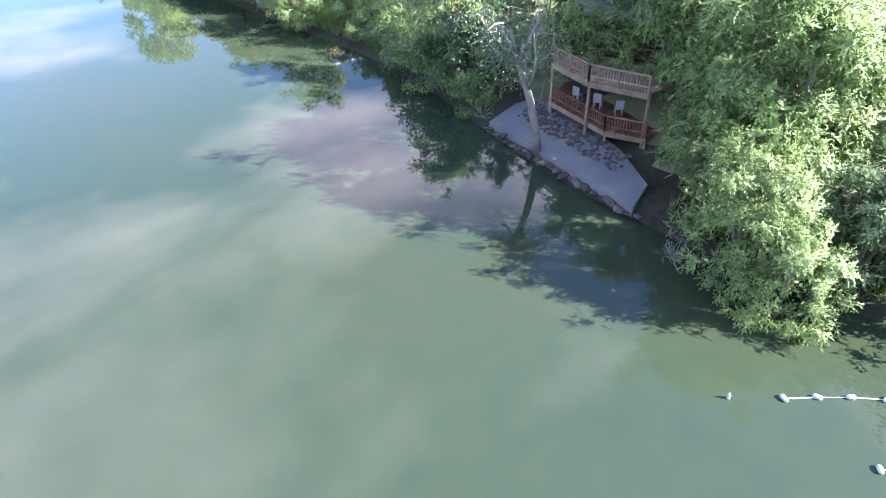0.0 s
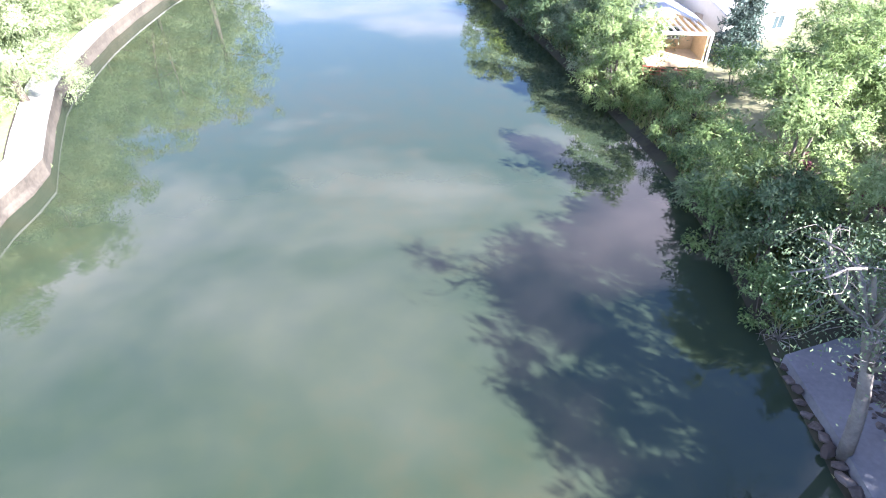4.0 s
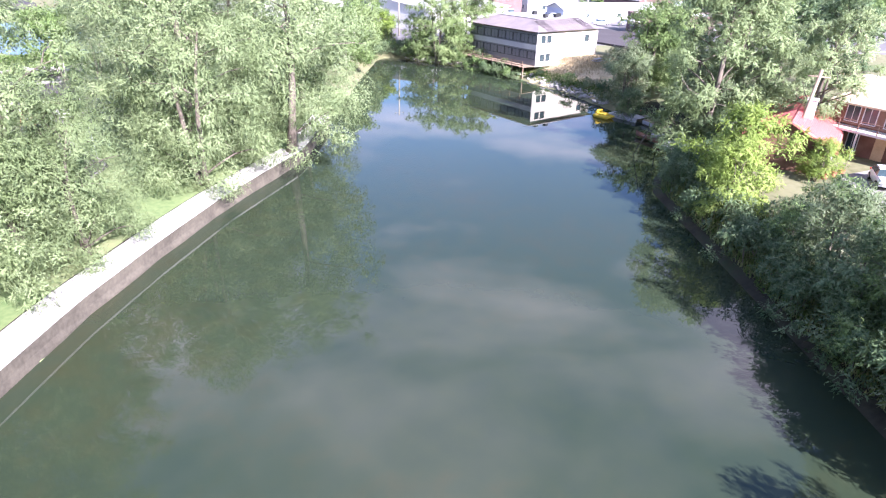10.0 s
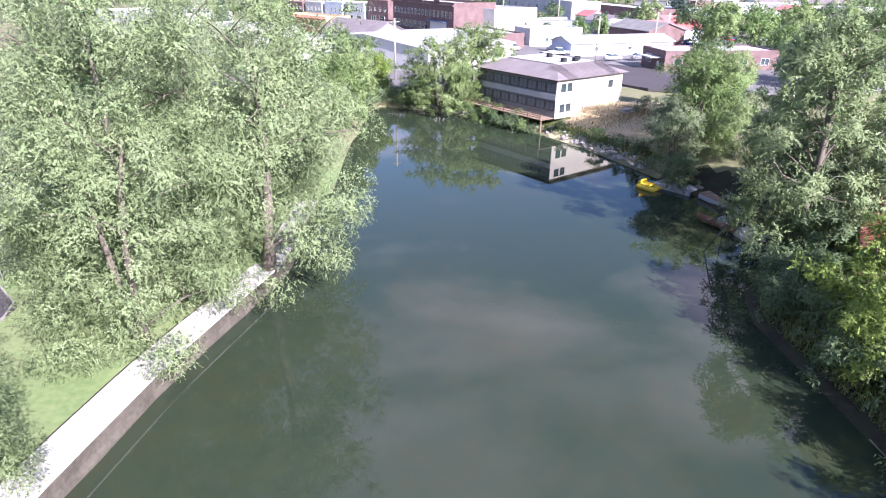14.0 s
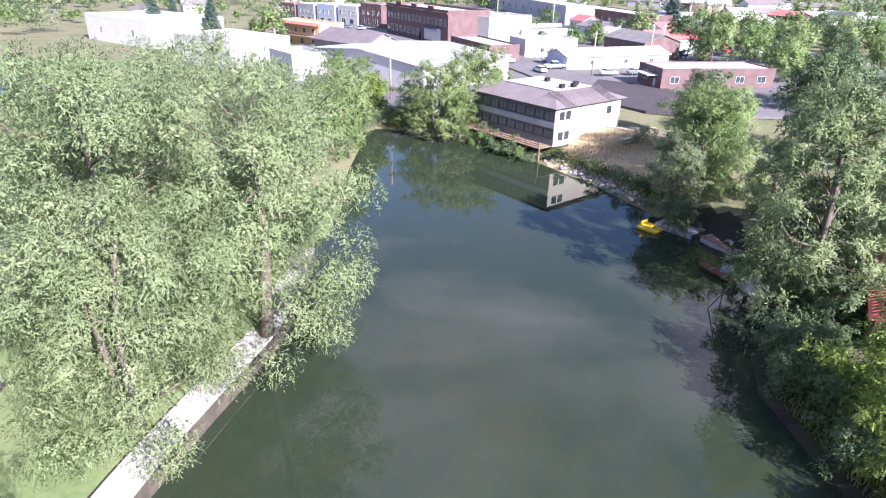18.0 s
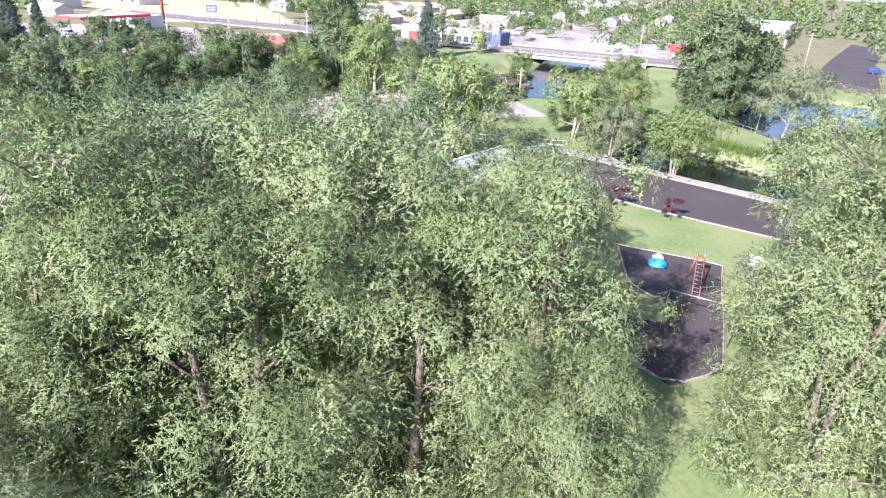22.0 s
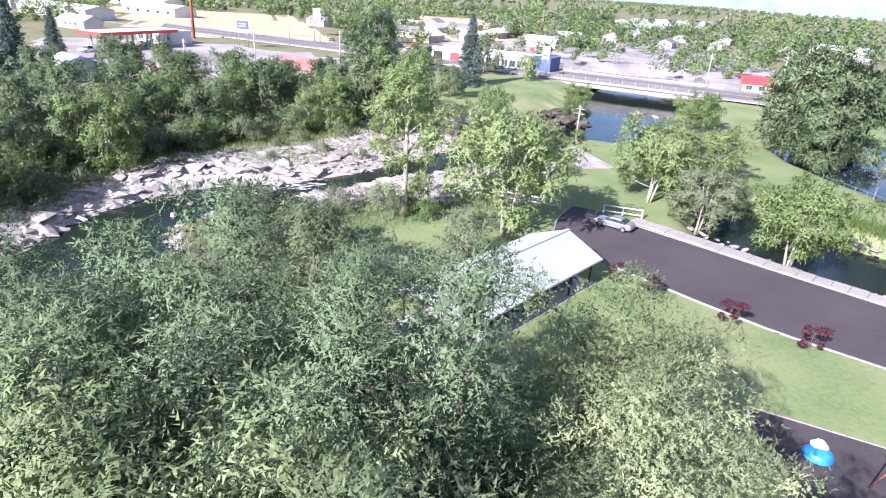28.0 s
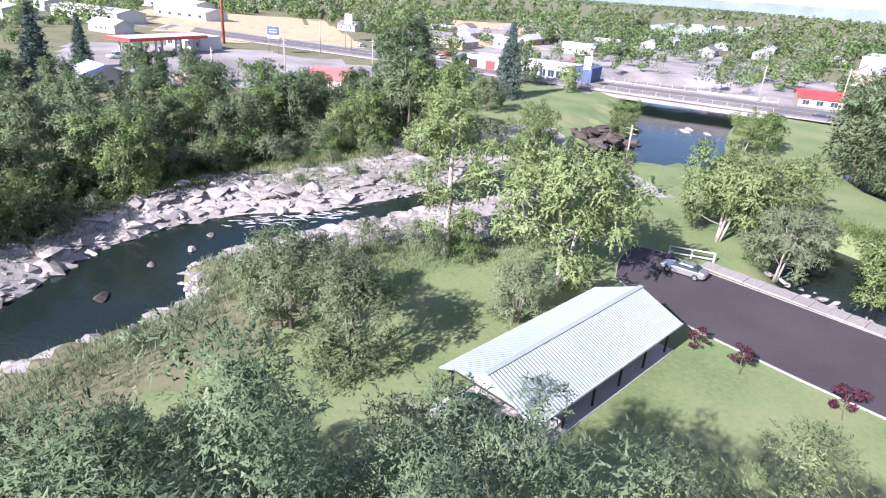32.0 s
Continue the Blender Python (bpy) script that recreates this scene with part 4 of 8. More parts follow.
# the park's west side, the river and the creek
grow("spread", [(-90.1, 57.6, 10.8), (-69.8, 62.2, 9.6), (-95, 62, 7.5), (-133, 95, 7.5)], "light green tree on the stony creek edge", "tree")
grow("spread", [(-80.8, 33.2, 13.5), (-97.5, 74, 8), (-51.5, 67.5, 10), (-47, 73, 12), (-108, 40, 6.5)], "park tree with pale forked trunks", "tree")
grow("cottonwood", [(-88.9, 23.4, 18.3), (-141, 31, 15)], "tall airy cottonwood with a pale trunk on the river bank", "tree")
grow("tall", [(-112, 107, 24), (-107, 103.5, 19), (-117, 106, 20), (-109, 113, 20), (-104, 101.5, 13), (-204, 42, 17), (-196, 34, 14), (-150, 150, 15)], "tall dark green poplar", "tree")
grow("grey_wide", [(-82.6, 60.2, 9.2)], "grey-green tree with a pale trunk on the creek edge", "tree")
grow("grey_wide", [(-81.0, 93.6, 13.0)], "airy pale willow with forked trunks on the weir bank", "willow tree")
grow("willow_d", [(-44, 62, 11)], "spreading pale willow on the weir bank", "willow tree")
grow("sage", [(-74.5, 26.2, 5.8), (-70.1, 11.5, 8.4), (-76.2, 7.0, 8.4), (-81, 9.0, 4.5), (-99, 71, 7), (-88.5, 70, 6), (-104, 80, 6), (-99, 66, 5)], "silvery grey-green shrub tree on the lawn's edge", "shrub")
grow("bush_c", [(-88, 12, 3), (-91.5, 16, 3.2), (-92, 20.5, 3), (-89, 22.5, 2.6), (-90.5, 24, 2.8), (-75, -4.5, 1.6), (-135, -2, 2), (-128, 4, 1.8), (-126, 14, 1.8),
                (-131, 10, 2.2), (-105, -14, 2), (-99, -20, 2.6), (-113, -10, 2), (-108, 46, 4), (-112, 52, 4), (-104, 52, 3)], "pale wispy bush among river rocks", "bush")
grow("bush_c", [(-115, 9, 1.4), (-119, 17, 1.7), (-123, 10, 1.5), (-117, 23, 1.8), (-121, 27, 2.0)], "low grey-green bush on the rock shelf", "bush")
grow("bush_a", [(-84, 3.5, 1.6), (-87, 25.5, 2.2), (-119, -13, 2.6), (-124, -5, 2.2), (-110, -18, 3), (-140, 25, 4), (-126, 66, 2), (-122, 62, 1.6), (-60, 68.6, 1.8), (-84, 58, 1.6)], "low green bush beside the river", "bush")
BELT = [("tall", -113.8, -23.2, 11.5), ("broad_b", -111.1, -12.5, 10.5), ("dark", -113.5, -16.5, 9.5), ("dark", -122, -14, 9), ("tall", -127, -9, 9.5), ("broad_a", -133.6, -7, 9.5), ("dark", -130, -2, 8), ("dark", -134, 1, 8.5), ("broad_a", -139, 4, 9),
        ("tall", -138, 9, 11.5), ("dark", -145, 6, 9), ("broad_b", -135, 16, 7), ("dark", -142, 15, 8.5), ("broad_a", -137, 21, 9), ("tall", -139, 28.3, 16.5), ("broad_a", -136, 34.7, 14), ("dark", -145, 25, 10), ("broad_b", -130, 29, 6), ("dark", -146, 36, 9),
        ("sage", -133, 42, 6), ("broad_b", -131, 48, 8.5), ("broad_a", -135, 52, 9), ("dark", -152, 12, 9.5), ("broad_a", -158, 3, 10), ("dark", -150, -6, 10), ("tall", -157, -16, 11), ("dark", -142, -14, 10), ("dark", -131, -21, 10.5), ("tall", -141, -27, 11.5),
        ("broad_a", -120, -31, 10), ("dark", -103, -27, 9), ("broad_b", -97.5, -21, 6.5), ("dark", -106, -22, 7), ("dark", -93, -26, 7), ("dark", -160, 22, 8.5), ("broad_b", -157, 34, 8), ("sage", -166, 14, 7), ("dark", -168, -8, 8), ("dark", -150, -38, 10),
        ("dark", -128, -40, 11), ("broad_a", -155.5, 80, 6), ("sage", -144.5, 75, 6.5), ("broad_a", -131, 98, 8), ("tall", -177, -23, 10), ("tall", -186, -13.6, 8.5), ("broad_a", -168, 44, 9), ("dark", -163, 51, 7)]
for k, x, y, h in BELT:
    make_tree(k, x, y, h, (x * 37 + y * 53) % 360, {"tall": "tall green poplar", "broad_a": "leafy green tree", "broad_b": "light green tree", "dark": "dark green tree", "sage": "grey-green willow"}[k] + " in the belt along the river", "tree", "river belt")
belt_rng = np.random.default_rng(77)
for i in range(46):
    a_ = i / 45 * 3
    p_ = [(-95, -21), (-116, -11), (-127, 3), (-131, 36)]
    i_ = min(int(a_), 2)
    x, y = (p_[i_][n] + (p_[i_ + 1][n] - p_[i_][n]) * (a_ - i_) + belt_rng.uniform(-3, 3) for n in (0, 1))
    grow(("bush_b", "bush_a", "bush_c")[i % 3], [(x - 1.5, y, belt_rng.uniform(2.2, 4.2))], ("dark green", "green", "grey-green")[i % 3] + " undergrowth bush in the river belt", "bush", "river belt undergrowth")
grow("spruce", [(-168.7, -38.7, 17.5), (-161, -45, 14), (-206.8, -41.4, 13), (-180.5, 61.6, 18.5), (-150, -34, 13), (-290, 62, 15)], "tall blue-grey spruce near the highway", "spruce tree")
grow("spruce", [(108, 300, 22), (-101, 235, 17), (-96, 240, 15), (-72, 209, 17), (118, 330, 15), (30, 330, 14)], "dark spruce rising over the town roofs", "spruce tree")
grow("bush_b", [(-12.0, 108.3, 2.6), (-9.5, 107.6, 2.4), (-7.0, 106.4, 2.8), (-13.8, 106.0, 3.0), (-14.2, 101.5, 3.2), (-14.0, 97, 3.4), (8.0, 99.8, 2.2)], "dark bush crowding the far shore", "bush")
grow("broad_b", [(-15.8, 103.0, 9), (-16.0, 95.5, 10), (-15.8, 87, 10)], "green tree behind the pond wall", "tree")
make_tree("shore_b", -142.5, 73.5, 7.0, 40, "round green tree on top of the basalt outcrop", z=1.9)
grow("plum", [(-64.4, 41.0, 2.6), (-58.4, 45.0, 2.9), (-53.6, 48.8, 2.8), (-68.2, 39.6, 2.2)], "young plum-leaved tree on the lawn beside the car park", "tree", "young plum trees")


# ---- parts shared by buildings ----
WINDOWS = {}


def window_part(parent, m, w, h, frame="white", cross=True, name="window"):
    """A window: frame with a mullion, glass set back in it."""
    key = (round(w, 2), round(h, 2), frame, cross)
    if key not in WINDOWS:
        bm = bmesh.new()
        t = 0.07
        for c, s in (((0, 0, h / 2 - t / 2), (w, 0.10, t)), ((0, 0, -h / 2 + t / 2), (w, 0.14, t)), ((-w / 2 + t / 2, 0, 0), (t, 0.10, h - 2 * t)), ((w / 2 - t / 2, 0, 0), (t, 0.10, h - 2 * t))):
            add_box(bm, c, s)
        if cross:
            add_box(bm, (0, 0.01, 0), (0.05, 0.06, h - 2 * t))
        fm = bpy.data.meshes.new("window")
        bm.to_mesh(fm)
        bm.free()
        fm.materials.append(M[frame])
        gm = bpy.data.meshes.new("pane")
        bm = box((0, 0.02, 0), (w - t, 0.02, h - t))
        bm.to_mesh(gm)
        bm.free()
        gm.materials.append(M["glass"])
        WINDOWS[key] = (fm, gm)
    fm, gm = WINDOWS[key]
    o = part(name, fm, parent)
    o.matrix_basis = m
    g = part("pane", gm, o)
    return o


FACES = {"S": (0, -1, 0), "N": (0, 1, 180), "E": (1, 0, 90), "W": (-1, 0, -90)}


def on_face(face, w, d, u, z, proud=0.02):
    """The pose of an opening on a wall of a w x d house: u metres from the wall's middle."""
    fx, fy, r = FACES[face]
    if face in "SN":
        return pose(u * (1 if face == "S" else -1), fy * (d / 2 + proud), z, 0, 0, r)
    return pose(fx * (w / 2 + proud), u * (1 if face == "E" else -1), z, 0, 0, r)


def gable_roof(w, d, h, rise, over, thick, axis):
    """Two sloping slabs over a w x d house whose walls are h high."""
    bm = bmesh.new()
    L, B = (w, d) if axis == "x" else (d, w)
    run = B / 2 + over
    drop = rise * over / (B / 2)
    prof = [(-run, h - drop), (0, h + rise), (run, h - drop), (run, h - drop - thick), (0, h + rise - thick), (-run, h - drop - thick)]
    ends = []
    for e in (-L / 2 - over, L / 2 + over):
        ends.append([bm.verts.new((e, a, z) if axis == "x" else (a, e, z)) for a, z in prof])
    n = len(prof)
    for i in range(n):
        j = (i + 1) % n
        bm.faces.new((ends[0][i], ends[0][j], ends[1][j], ends[1][i]))
    for e in ends:
        bm.faces.new((e[0], e[1], e[4], e[5]))
        bm.faces.new((e[1], e[2], e[3], e[4]))
    bmesh.ops.recalc_face_normals(bm, faces=bm.faces)
    return bm


def gable_walls(w, d, h, rise, axis):
    bm = box((0, 0, h / 2), (w, d, h))
    L, B = (w, d) if axis == "x" else (d, w)
    for e in (-L / 2, L / 2):
        s = 0.1 if e < 0 else -0.1
        vs = [bm.verts.new((e + o, a, z) if axis == "x" else (a, e + o, z)) for o in (0, s) for a, z in ((-B / 2, h), (B / 2, h), (0, h + rise - 0.05))]
        bm.faces.new(vs[:3])
        bm.faces.new(vs[3:])
        for i in range(3):
            j = (i + 1) % 3
            bm.faces.new((vs[i], vs[j], vs[3 + j], vs[3 + i]))
    bmesh.ops.recalc_face_normals(bm, faces=bm.faces)
    return bm


def building(name, label, category, x, y, rz, w, d, h, roof, wall_mat, roof_mat, wins=(), z=None, doors=(), group="", frame="white", extras=()):
    """A house with walls, a roof, windows and doors. roof: ("flat", parapet) or ("gable", axis, rise) or ("skirt", rise, inset)."""
    gz0 = min(ground_z(x + a * w / 2 * math.cos(radians(rz)) - b * d / 2 * math.sin(radians(rz)), y + a * w / 2 * math.sin(radians(rz)) + b * d / 2 * math.cos(radians(rz))) for a in (-1, 1) for b in (-1, 1)) if z is None else z
    e = thing(name, pose(x, y, gz0 - 0.05, 0, 0, rz), label, category, group)
    if roof[0] == "gable":
        part("wall", gable_walls(w, d, h, roof[2], roof[1]), e, mat=M[wall_mat])
        part("roof", gable_roof(w, d, h, roof[2], 0.45, 0.16, roof[1]), e, mat=M[roof_mat])
    elif roof[0] == "skirt":
        part("wall", box((0, 0, h / 2), (w, d, h)), e, mat=M[wall_mat])
        rise, inset = roof[1:]
        bm = bmesh.new()
        o = 0.7
        lo = [bm.verts.new((a * (w / 2 + o), b * (d / 2 + o), h + 0.02)) for a, b in ((-1, -1), (1, -1), (1, 1), (-1, 1))]
        hi = [bm.verts.new((a * (w / 2 - inset), b * (d / 2 - inset), h + rise)) for a, b in ((-1, -1), (1, -1), (1, 1), (-1, 1))]
        for i in range(4):
            j = (i + 1) % 4
            bm.faces.new((lo[i], lo[j], hi[j], hi[i]))
        bm.faces.new(lo[::-1])
        bm.faces.new(hi)
        part("roof", bm, e, mat=M[roof_mat])
        part("roof_deck", box((0, 0, h + rise + 0.06), (w - 2 * inset + 0.3, d - 2 * inset + 0.3, 0.1)), e, "flat white roof top", M["roof_white"])
    else:
        part("wall", box((0, 0, h / 2), (w, d, h)), e, mat=M[wall_mat])
        part("roof", box((0, 0, h + 0.05), (w - 0.5, d - 0.5, 0.1)), e, mat=M[roof_mat])
        pr = roof[1]
        if pr:
            bm = bmesh.new()
            for c, s in (((0, -d / 2 + 0.12, h + pr / 2), (w + 0.06, 0.3, pr)), ((0, d / 2 - 0.12, h + pr / 2), (w + 0.06, 0.3, pr)), ((-w / 2 + 0.12, 0, h + pr / 2), (0.3, d - 0.5, pr)), ((w / 2 - 0.12, 0, h + pr / 2), (0.3, d - 0.5, pr))):
                add_box(bm, c, s, 0, 0.02)
            part("parapet", bm, e, mat=M[wall_mat])
    for face, u, zc, ww, hh in wins:
        window_part(e, on_face(face, w, d, u, zc), ww, hh, frame)
    for face, u, ww, hh, dm in doors:
        o = part("door", box((0, 0, hh / 2), (ww, 0.12, hh), 0, 0.01), e, mat=M[dm])
        o.matrix_basis = on_face(face, w, d, u, 0.05)
    for nm, c, s, mt in extras:
        part(nm, box(c, s, 0, 0.02), e, mat=M[mt])
    return e


def row_of(face, n, u0, u1, z, ww, hh):
    return [(face, u0 + (u1 - u0) * i / max(1, n - 1), z, ww, hh) for i in range(n)]


def railing(name, pts, h, mat, label, category="railing", group="", gap=1.6, picket=0.0, rails=2, post=0.05, rail=0.03):
    """Posts, rails and, where picket is set, thin uprights along a line of points."""
    e = thing(name, pose(*pts[0]), label, category, group)
    o = Vector(pts[0])
    for a, b in zip(pts, pts[1:]):
        a, b = Vector(a) - o, Vector(b) - o
        n = max(1, round((b - a).length / gap))
        for i in range(n + 1):
            p = a + (b - a) * i / n
            part("post", box(p + Vector((0, 0, h / 2)), (post * 2, post * 2, h)), e, mat=M[mat])
        ang = math.degrees(math.atan2(b.y - a.y, b.x - a.x))
        for k in range(rails):
            zc = h * (1 - 0.02 - 0.62 * k / max(1, rails - 1)) if rails > 1 else h
            bm = bmesh.new()
            d = b - a
            m = Matrix.Translation((a + b) / 2 + Vector((0, 0, zc))) @ d.to_track_quat("X", "Z").to_matrix().to_4x4() @ Matrix.Diagonal((d.length, rail * 2, rail * 3, 1))
            bmesh.ops.create_cube(bm, size=1.0, matrix=m)
            part("rail", bm, e, mat=M[mat])
        if picket:
            n = int((b - a).length / picket)
            for i in range(n):
                p = a + (b - a) * (i + 0.5) / n
                part("picket", box(p + Vector((0, 0, h * 0.5)), (0.04, 0.03, h * 0.78), ang), e, mat=M[mat])
    return e


# ---- cars ----
CAR_FORMS = {
    "coupe": (4.75, 1.88, 1.38, [(-2.37, .45, .75, .70), (-2.2, .35, .98, .92), (-1.6, .28, 1.05, .94), (-0.9, .26, 1.00, .95), (0.6, .26, .97, .95), (1.5, .28, .90, .94), (2.1, .32, .80, .90), (2.37, .45, .65, .70)], (-1.75, -0.75, 0.25, 1.05)),
    "sedan": (4.6, 1.80, 1.45, [(-2.3, .45, .80, .72), (-2.1, .32, 1.00, .92), (-1.2, .26, 1.00, .95), (0.7, .26, .95, .95), (1.5, .28, .90, .94), (2.1, .32, .78, .88), (2.3, .45, .62, .70)], (-1.7, -0.9, 0.45, 1.2)),
    "beetle": (4.1, 1.72, 1.50, [(-2.05, .42, .60, .55), (-1.85, .30, .90, .80), (-1.2, .26, 1.05, .94), (0.3, .26, 1.00, .95), (1.1, .26, .98, .92), (1.7, .30, .85, .78), (2.05, .42, .60, .52)], (-1.5, -0.7, 0.35, 1.0)),
    "truck": (5.4, 1.95, 1.85, [(-2.7, .55, 1.0, .90), (-2.5, .45, 1.10, .95), (-0.8, .42, 1.12, .96), (0.9, .42, 1.12, .96), (2.0, .45, 1.08, .95), (2.6, .50, .95, .90), (2.7, .6, .8, .8)], (-0.9, -0.7, 0.6, 1.1)),
}
CAR_MESHES = {}


def car(form, x, y, heading, paint, label, z=None):
    """A car: body, cabin roof, glass, four wheels with tyre and rim, lamps."""
    L, W, H, prof, cab = CAR_FORMS[form]
    e = thing("car", pose(x, y, ground_z(x, y) if z is None else z, 0, 0, heading), label, "car")
    if (form, paint) not in CAR_MESHES:
        vs, fs = [], []
        for px, lo, hi, wd in prof:
            hw = W / 2 * wd
            sec = [(-hw * .92, lo), (-hw, lo + .12), (-hw, hi - .16), (-hw * .86, hi), (hw * .86, hi), (hw, hi - .16), (hw, lo + .12), (hw * .92, lo)]
            vs += [(px, a, b) for a, b in sec]
        n = 8
        for i in range(len(prof) - 1):
            for k in range(n):
                j = (k + 1) % n
                fs.append((i * n + k, (i + 1) * n + k, (i + 1) * n + j, i * n + j))
        fs += [tuple(range(n)), tuple((len(prof) - 1) * n + k for k in range(n))[::-1]]
        body = mesh_of("body", vs, fs, M[paint])
        b0, r0, r1, b1 = cab
        belt = max(p[2] for p in prof) - 0.06
        wb, wt = W / 2 * .88, W / 2 * .66

        def cabin(lo, hi, grow_):
            t0, t1 = (lo - belt) / (H - belt), (hi - belt) / (H - belt)
            out = []
            for t, zz in ((t0, lo), (t1, hi)):
                xa, xb, hw = b0 + (r0 - b0) * t - grow_, b1 + (r1 - b1) * t + grow_, wb + (wt - wb) * t + grow_
                out += [(xa, -hw, zz), (xb, -hw, zz), (xb, hw, zz), (xa, hw, zz)]
            return out, [(0, 1, 5, 4), (1, 2, 6, 5), (2, 3, 7, 6), (3, 0, 4, 7), (4, 5, 6, 7), (3, 2, 1, 0)]
        glass = mesh_of("glass", *cabin(belt - .02, H - .07, 0), M["glass"])
        top = mesh_of("roof", *cabin(H - .09, H, .02), M[paint])
        wheel = mesh_of("tyre", *tube([(0, -.1, 0), (0, .1, 0)], [.33, .33], 16), M["tyre"], False)
        rim = mesh_of("rim", *tube([(0, -.11, 0), (0, .11, 0)], [.2, .2], 12), M["steel"], False)
        CAR_MESHES[(form, paint)] = (body, glass, top, wheel, rim)
    body, glass, top, wheel, rim = CAR_MESHES[(form, paint)]
    part("body", body, e)
    part("glass", glass, e)
    part("roof", top, e)
    for sx in (-.30, .31):
        for sy in (-1, 1):
            o = part("tyre", wheel, e)
            o.matrix_basis = pose(L * sx, sy * (W / 2 - .12), .33)
            part("rim", rim, o)
    for sy in (-1, 1):
        part("headlight", box((L / 2 - .12, sy * W * .33, .66), (.1, .34, .14), 0, .02), e, mat=M["steel"])
        part("tail_light", box((-L / 2 + .10, sy * W * .33, .78), (.1, .34, .14), 0, .02), e, mat=M["red"])
    return e


# ---- the pond wall and its walk ----
def along(line, step):
    """Points at even steps on an open line."""
    p = np.asarray(line, float)
    seg = np.hypot(*np.diff(p, axis=0).T)
    s = np.r_[0, np.cumsum(seg)]
    t = np.linspace(0, s[-1], int(s[-1] / step) + 1)
    return np.stack([np.interp(t, s, p[:, 0]), np.interp(t, s, p[:, 1])], 1)


def offset_line(p, d):
    g = np.gradient(p, axis=0)
    nrm = np.stack([-g[:, 1], g[:, 0]], 1) / np.hypot(*g.T)[:, None]
    return p + nrm * d


edge = along(POND[1:11] + [(-12.55, 46), (-12.6, 54)], 2.4)
walkway = thing("walkway", pose(0, 0, 0), "sunlit white concrete walk along the pond wall", "walkway", kind="structure")
back, lip = offset_line(edge, 1.95), offset_line(edge, -0.03)
for i in range(len(edge) - 1):
    a, b, c, d = lip[i], lip[i + 1], back[i + 1], back[i]
    t = (b - a) / np.hypot(*(b - a)) * 0.012
    q = [(*(a + t), 1.16), (*(b - t), 1.16), (*(c - t), 1.16), (*(d + t), 1.16)]
    zt = 1.30 + 0.012 * math.sin(i * 5.1)
    q += [(px, py, zt) for px, py, _ in q]
    part("slab", mesh_of("slab", q, [(3, 2, 1, 0), (4, 5, 6, 7), (0, 1, 5, 4), (1, 2, 6, 5), (2, 3, 7, 6), (3, 0, 4, 7)], M["concrete"]), walkway)
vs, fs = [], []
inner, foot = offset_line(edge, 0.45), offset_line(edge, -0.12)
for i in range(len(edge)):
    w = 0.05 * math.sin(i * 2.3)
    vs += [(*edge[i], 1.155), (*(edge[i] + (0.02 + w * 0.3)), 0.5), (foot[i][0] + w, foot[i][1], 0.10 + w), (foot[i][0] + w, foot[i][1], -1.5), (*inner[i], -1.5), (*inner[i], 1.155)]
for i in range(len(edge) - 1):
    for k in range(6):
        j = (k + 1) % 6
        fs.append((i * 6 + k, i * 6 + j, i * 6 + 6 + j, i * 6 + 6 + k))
solid("pond_wall", mesh_of("pond_wall", vs, fs, M["concrete_dark"]), "stained dark brown concrete retaining wall of the pond", "wall", kind="structure")
kerb_line = offset_line(edge, 2.0)
vs, fs = join_tubes([tube([(x, y, 1.22) for x, y in kerb_line], [0.10] * len(kerb_line), 4)])
solid("walk_edging", mesh_of("walk_edging", vs, fs, M["dark_inside"]), "dark edging strip between lawn and walk", "edging", kind="structure")
e = thing("park_sign", pose(-18.6, -15.4, 1.2, 0, 0, 20), "small dark notice board on two posts beside the walk", "sign")
for sx in (-.35, .35):
    rod("post", (sx, 0, -.1), (sx, 0, 1.5), .04, M["dark_metal"], e)
o = part("panel", box((0, 0, 0), (1.0, .05, .7), 0, .01), e, mat=M["dark_metal"])
o.matrix_basis = pose(0, 0, 1.4, 45)
for k in range(3):
    o = part("text_bar", box((0, -.03, .18 - .16 * k), (.8, .012, .05)), e, mat=M["grey"])
    o.matrix_basis = pose(0, 0, 1.4, 45)

# ---- car park, paths and playground ----
LOT = [(-89.5, 46.0), (-86.0, 42.3), (-82.0, 39.7), (-77.0, 39.6), (-72.5, 41.0), (-62.7, 45.6), (-57.0, 48.7), (-47.7, 55.5), (-38, 63), (-30, 72), (-24, 84), (-34, 88), (-42, 76), (-55.3, 65.6), (-67.5, 58.4), (-82.7, 50.0), (-87.5, 48.6)]


def pad(name, poly, mat, label, curb_mat="gravel", curb=0.10, z=1.27):
    """A paved pad with a raised curb round it."""
    lift = 0.05 + max(0.0, float(height(along(poly, 1.5)).max()) - z)
    sheet(name, poly, z + lift, M[mat], label, "pavement", 0.35)
    line = along(list(poly) + [poly[0]], 2.0)
    bm = bmesh.new()
    for a, b in zip(line, line[1:]):
        d = b - a
        n_ = np.hypot(*d)
        add_box(bm, (*((a + b) / 2), z + lift), (n_ - .02, curb, 0.16), math.degrees(math.atan2(d[1], d[0])))
    solid("curb", bm, "pale concrete curb round the paving", "curb", kind="structure", mat=M[curb_mat])
    return z + lift


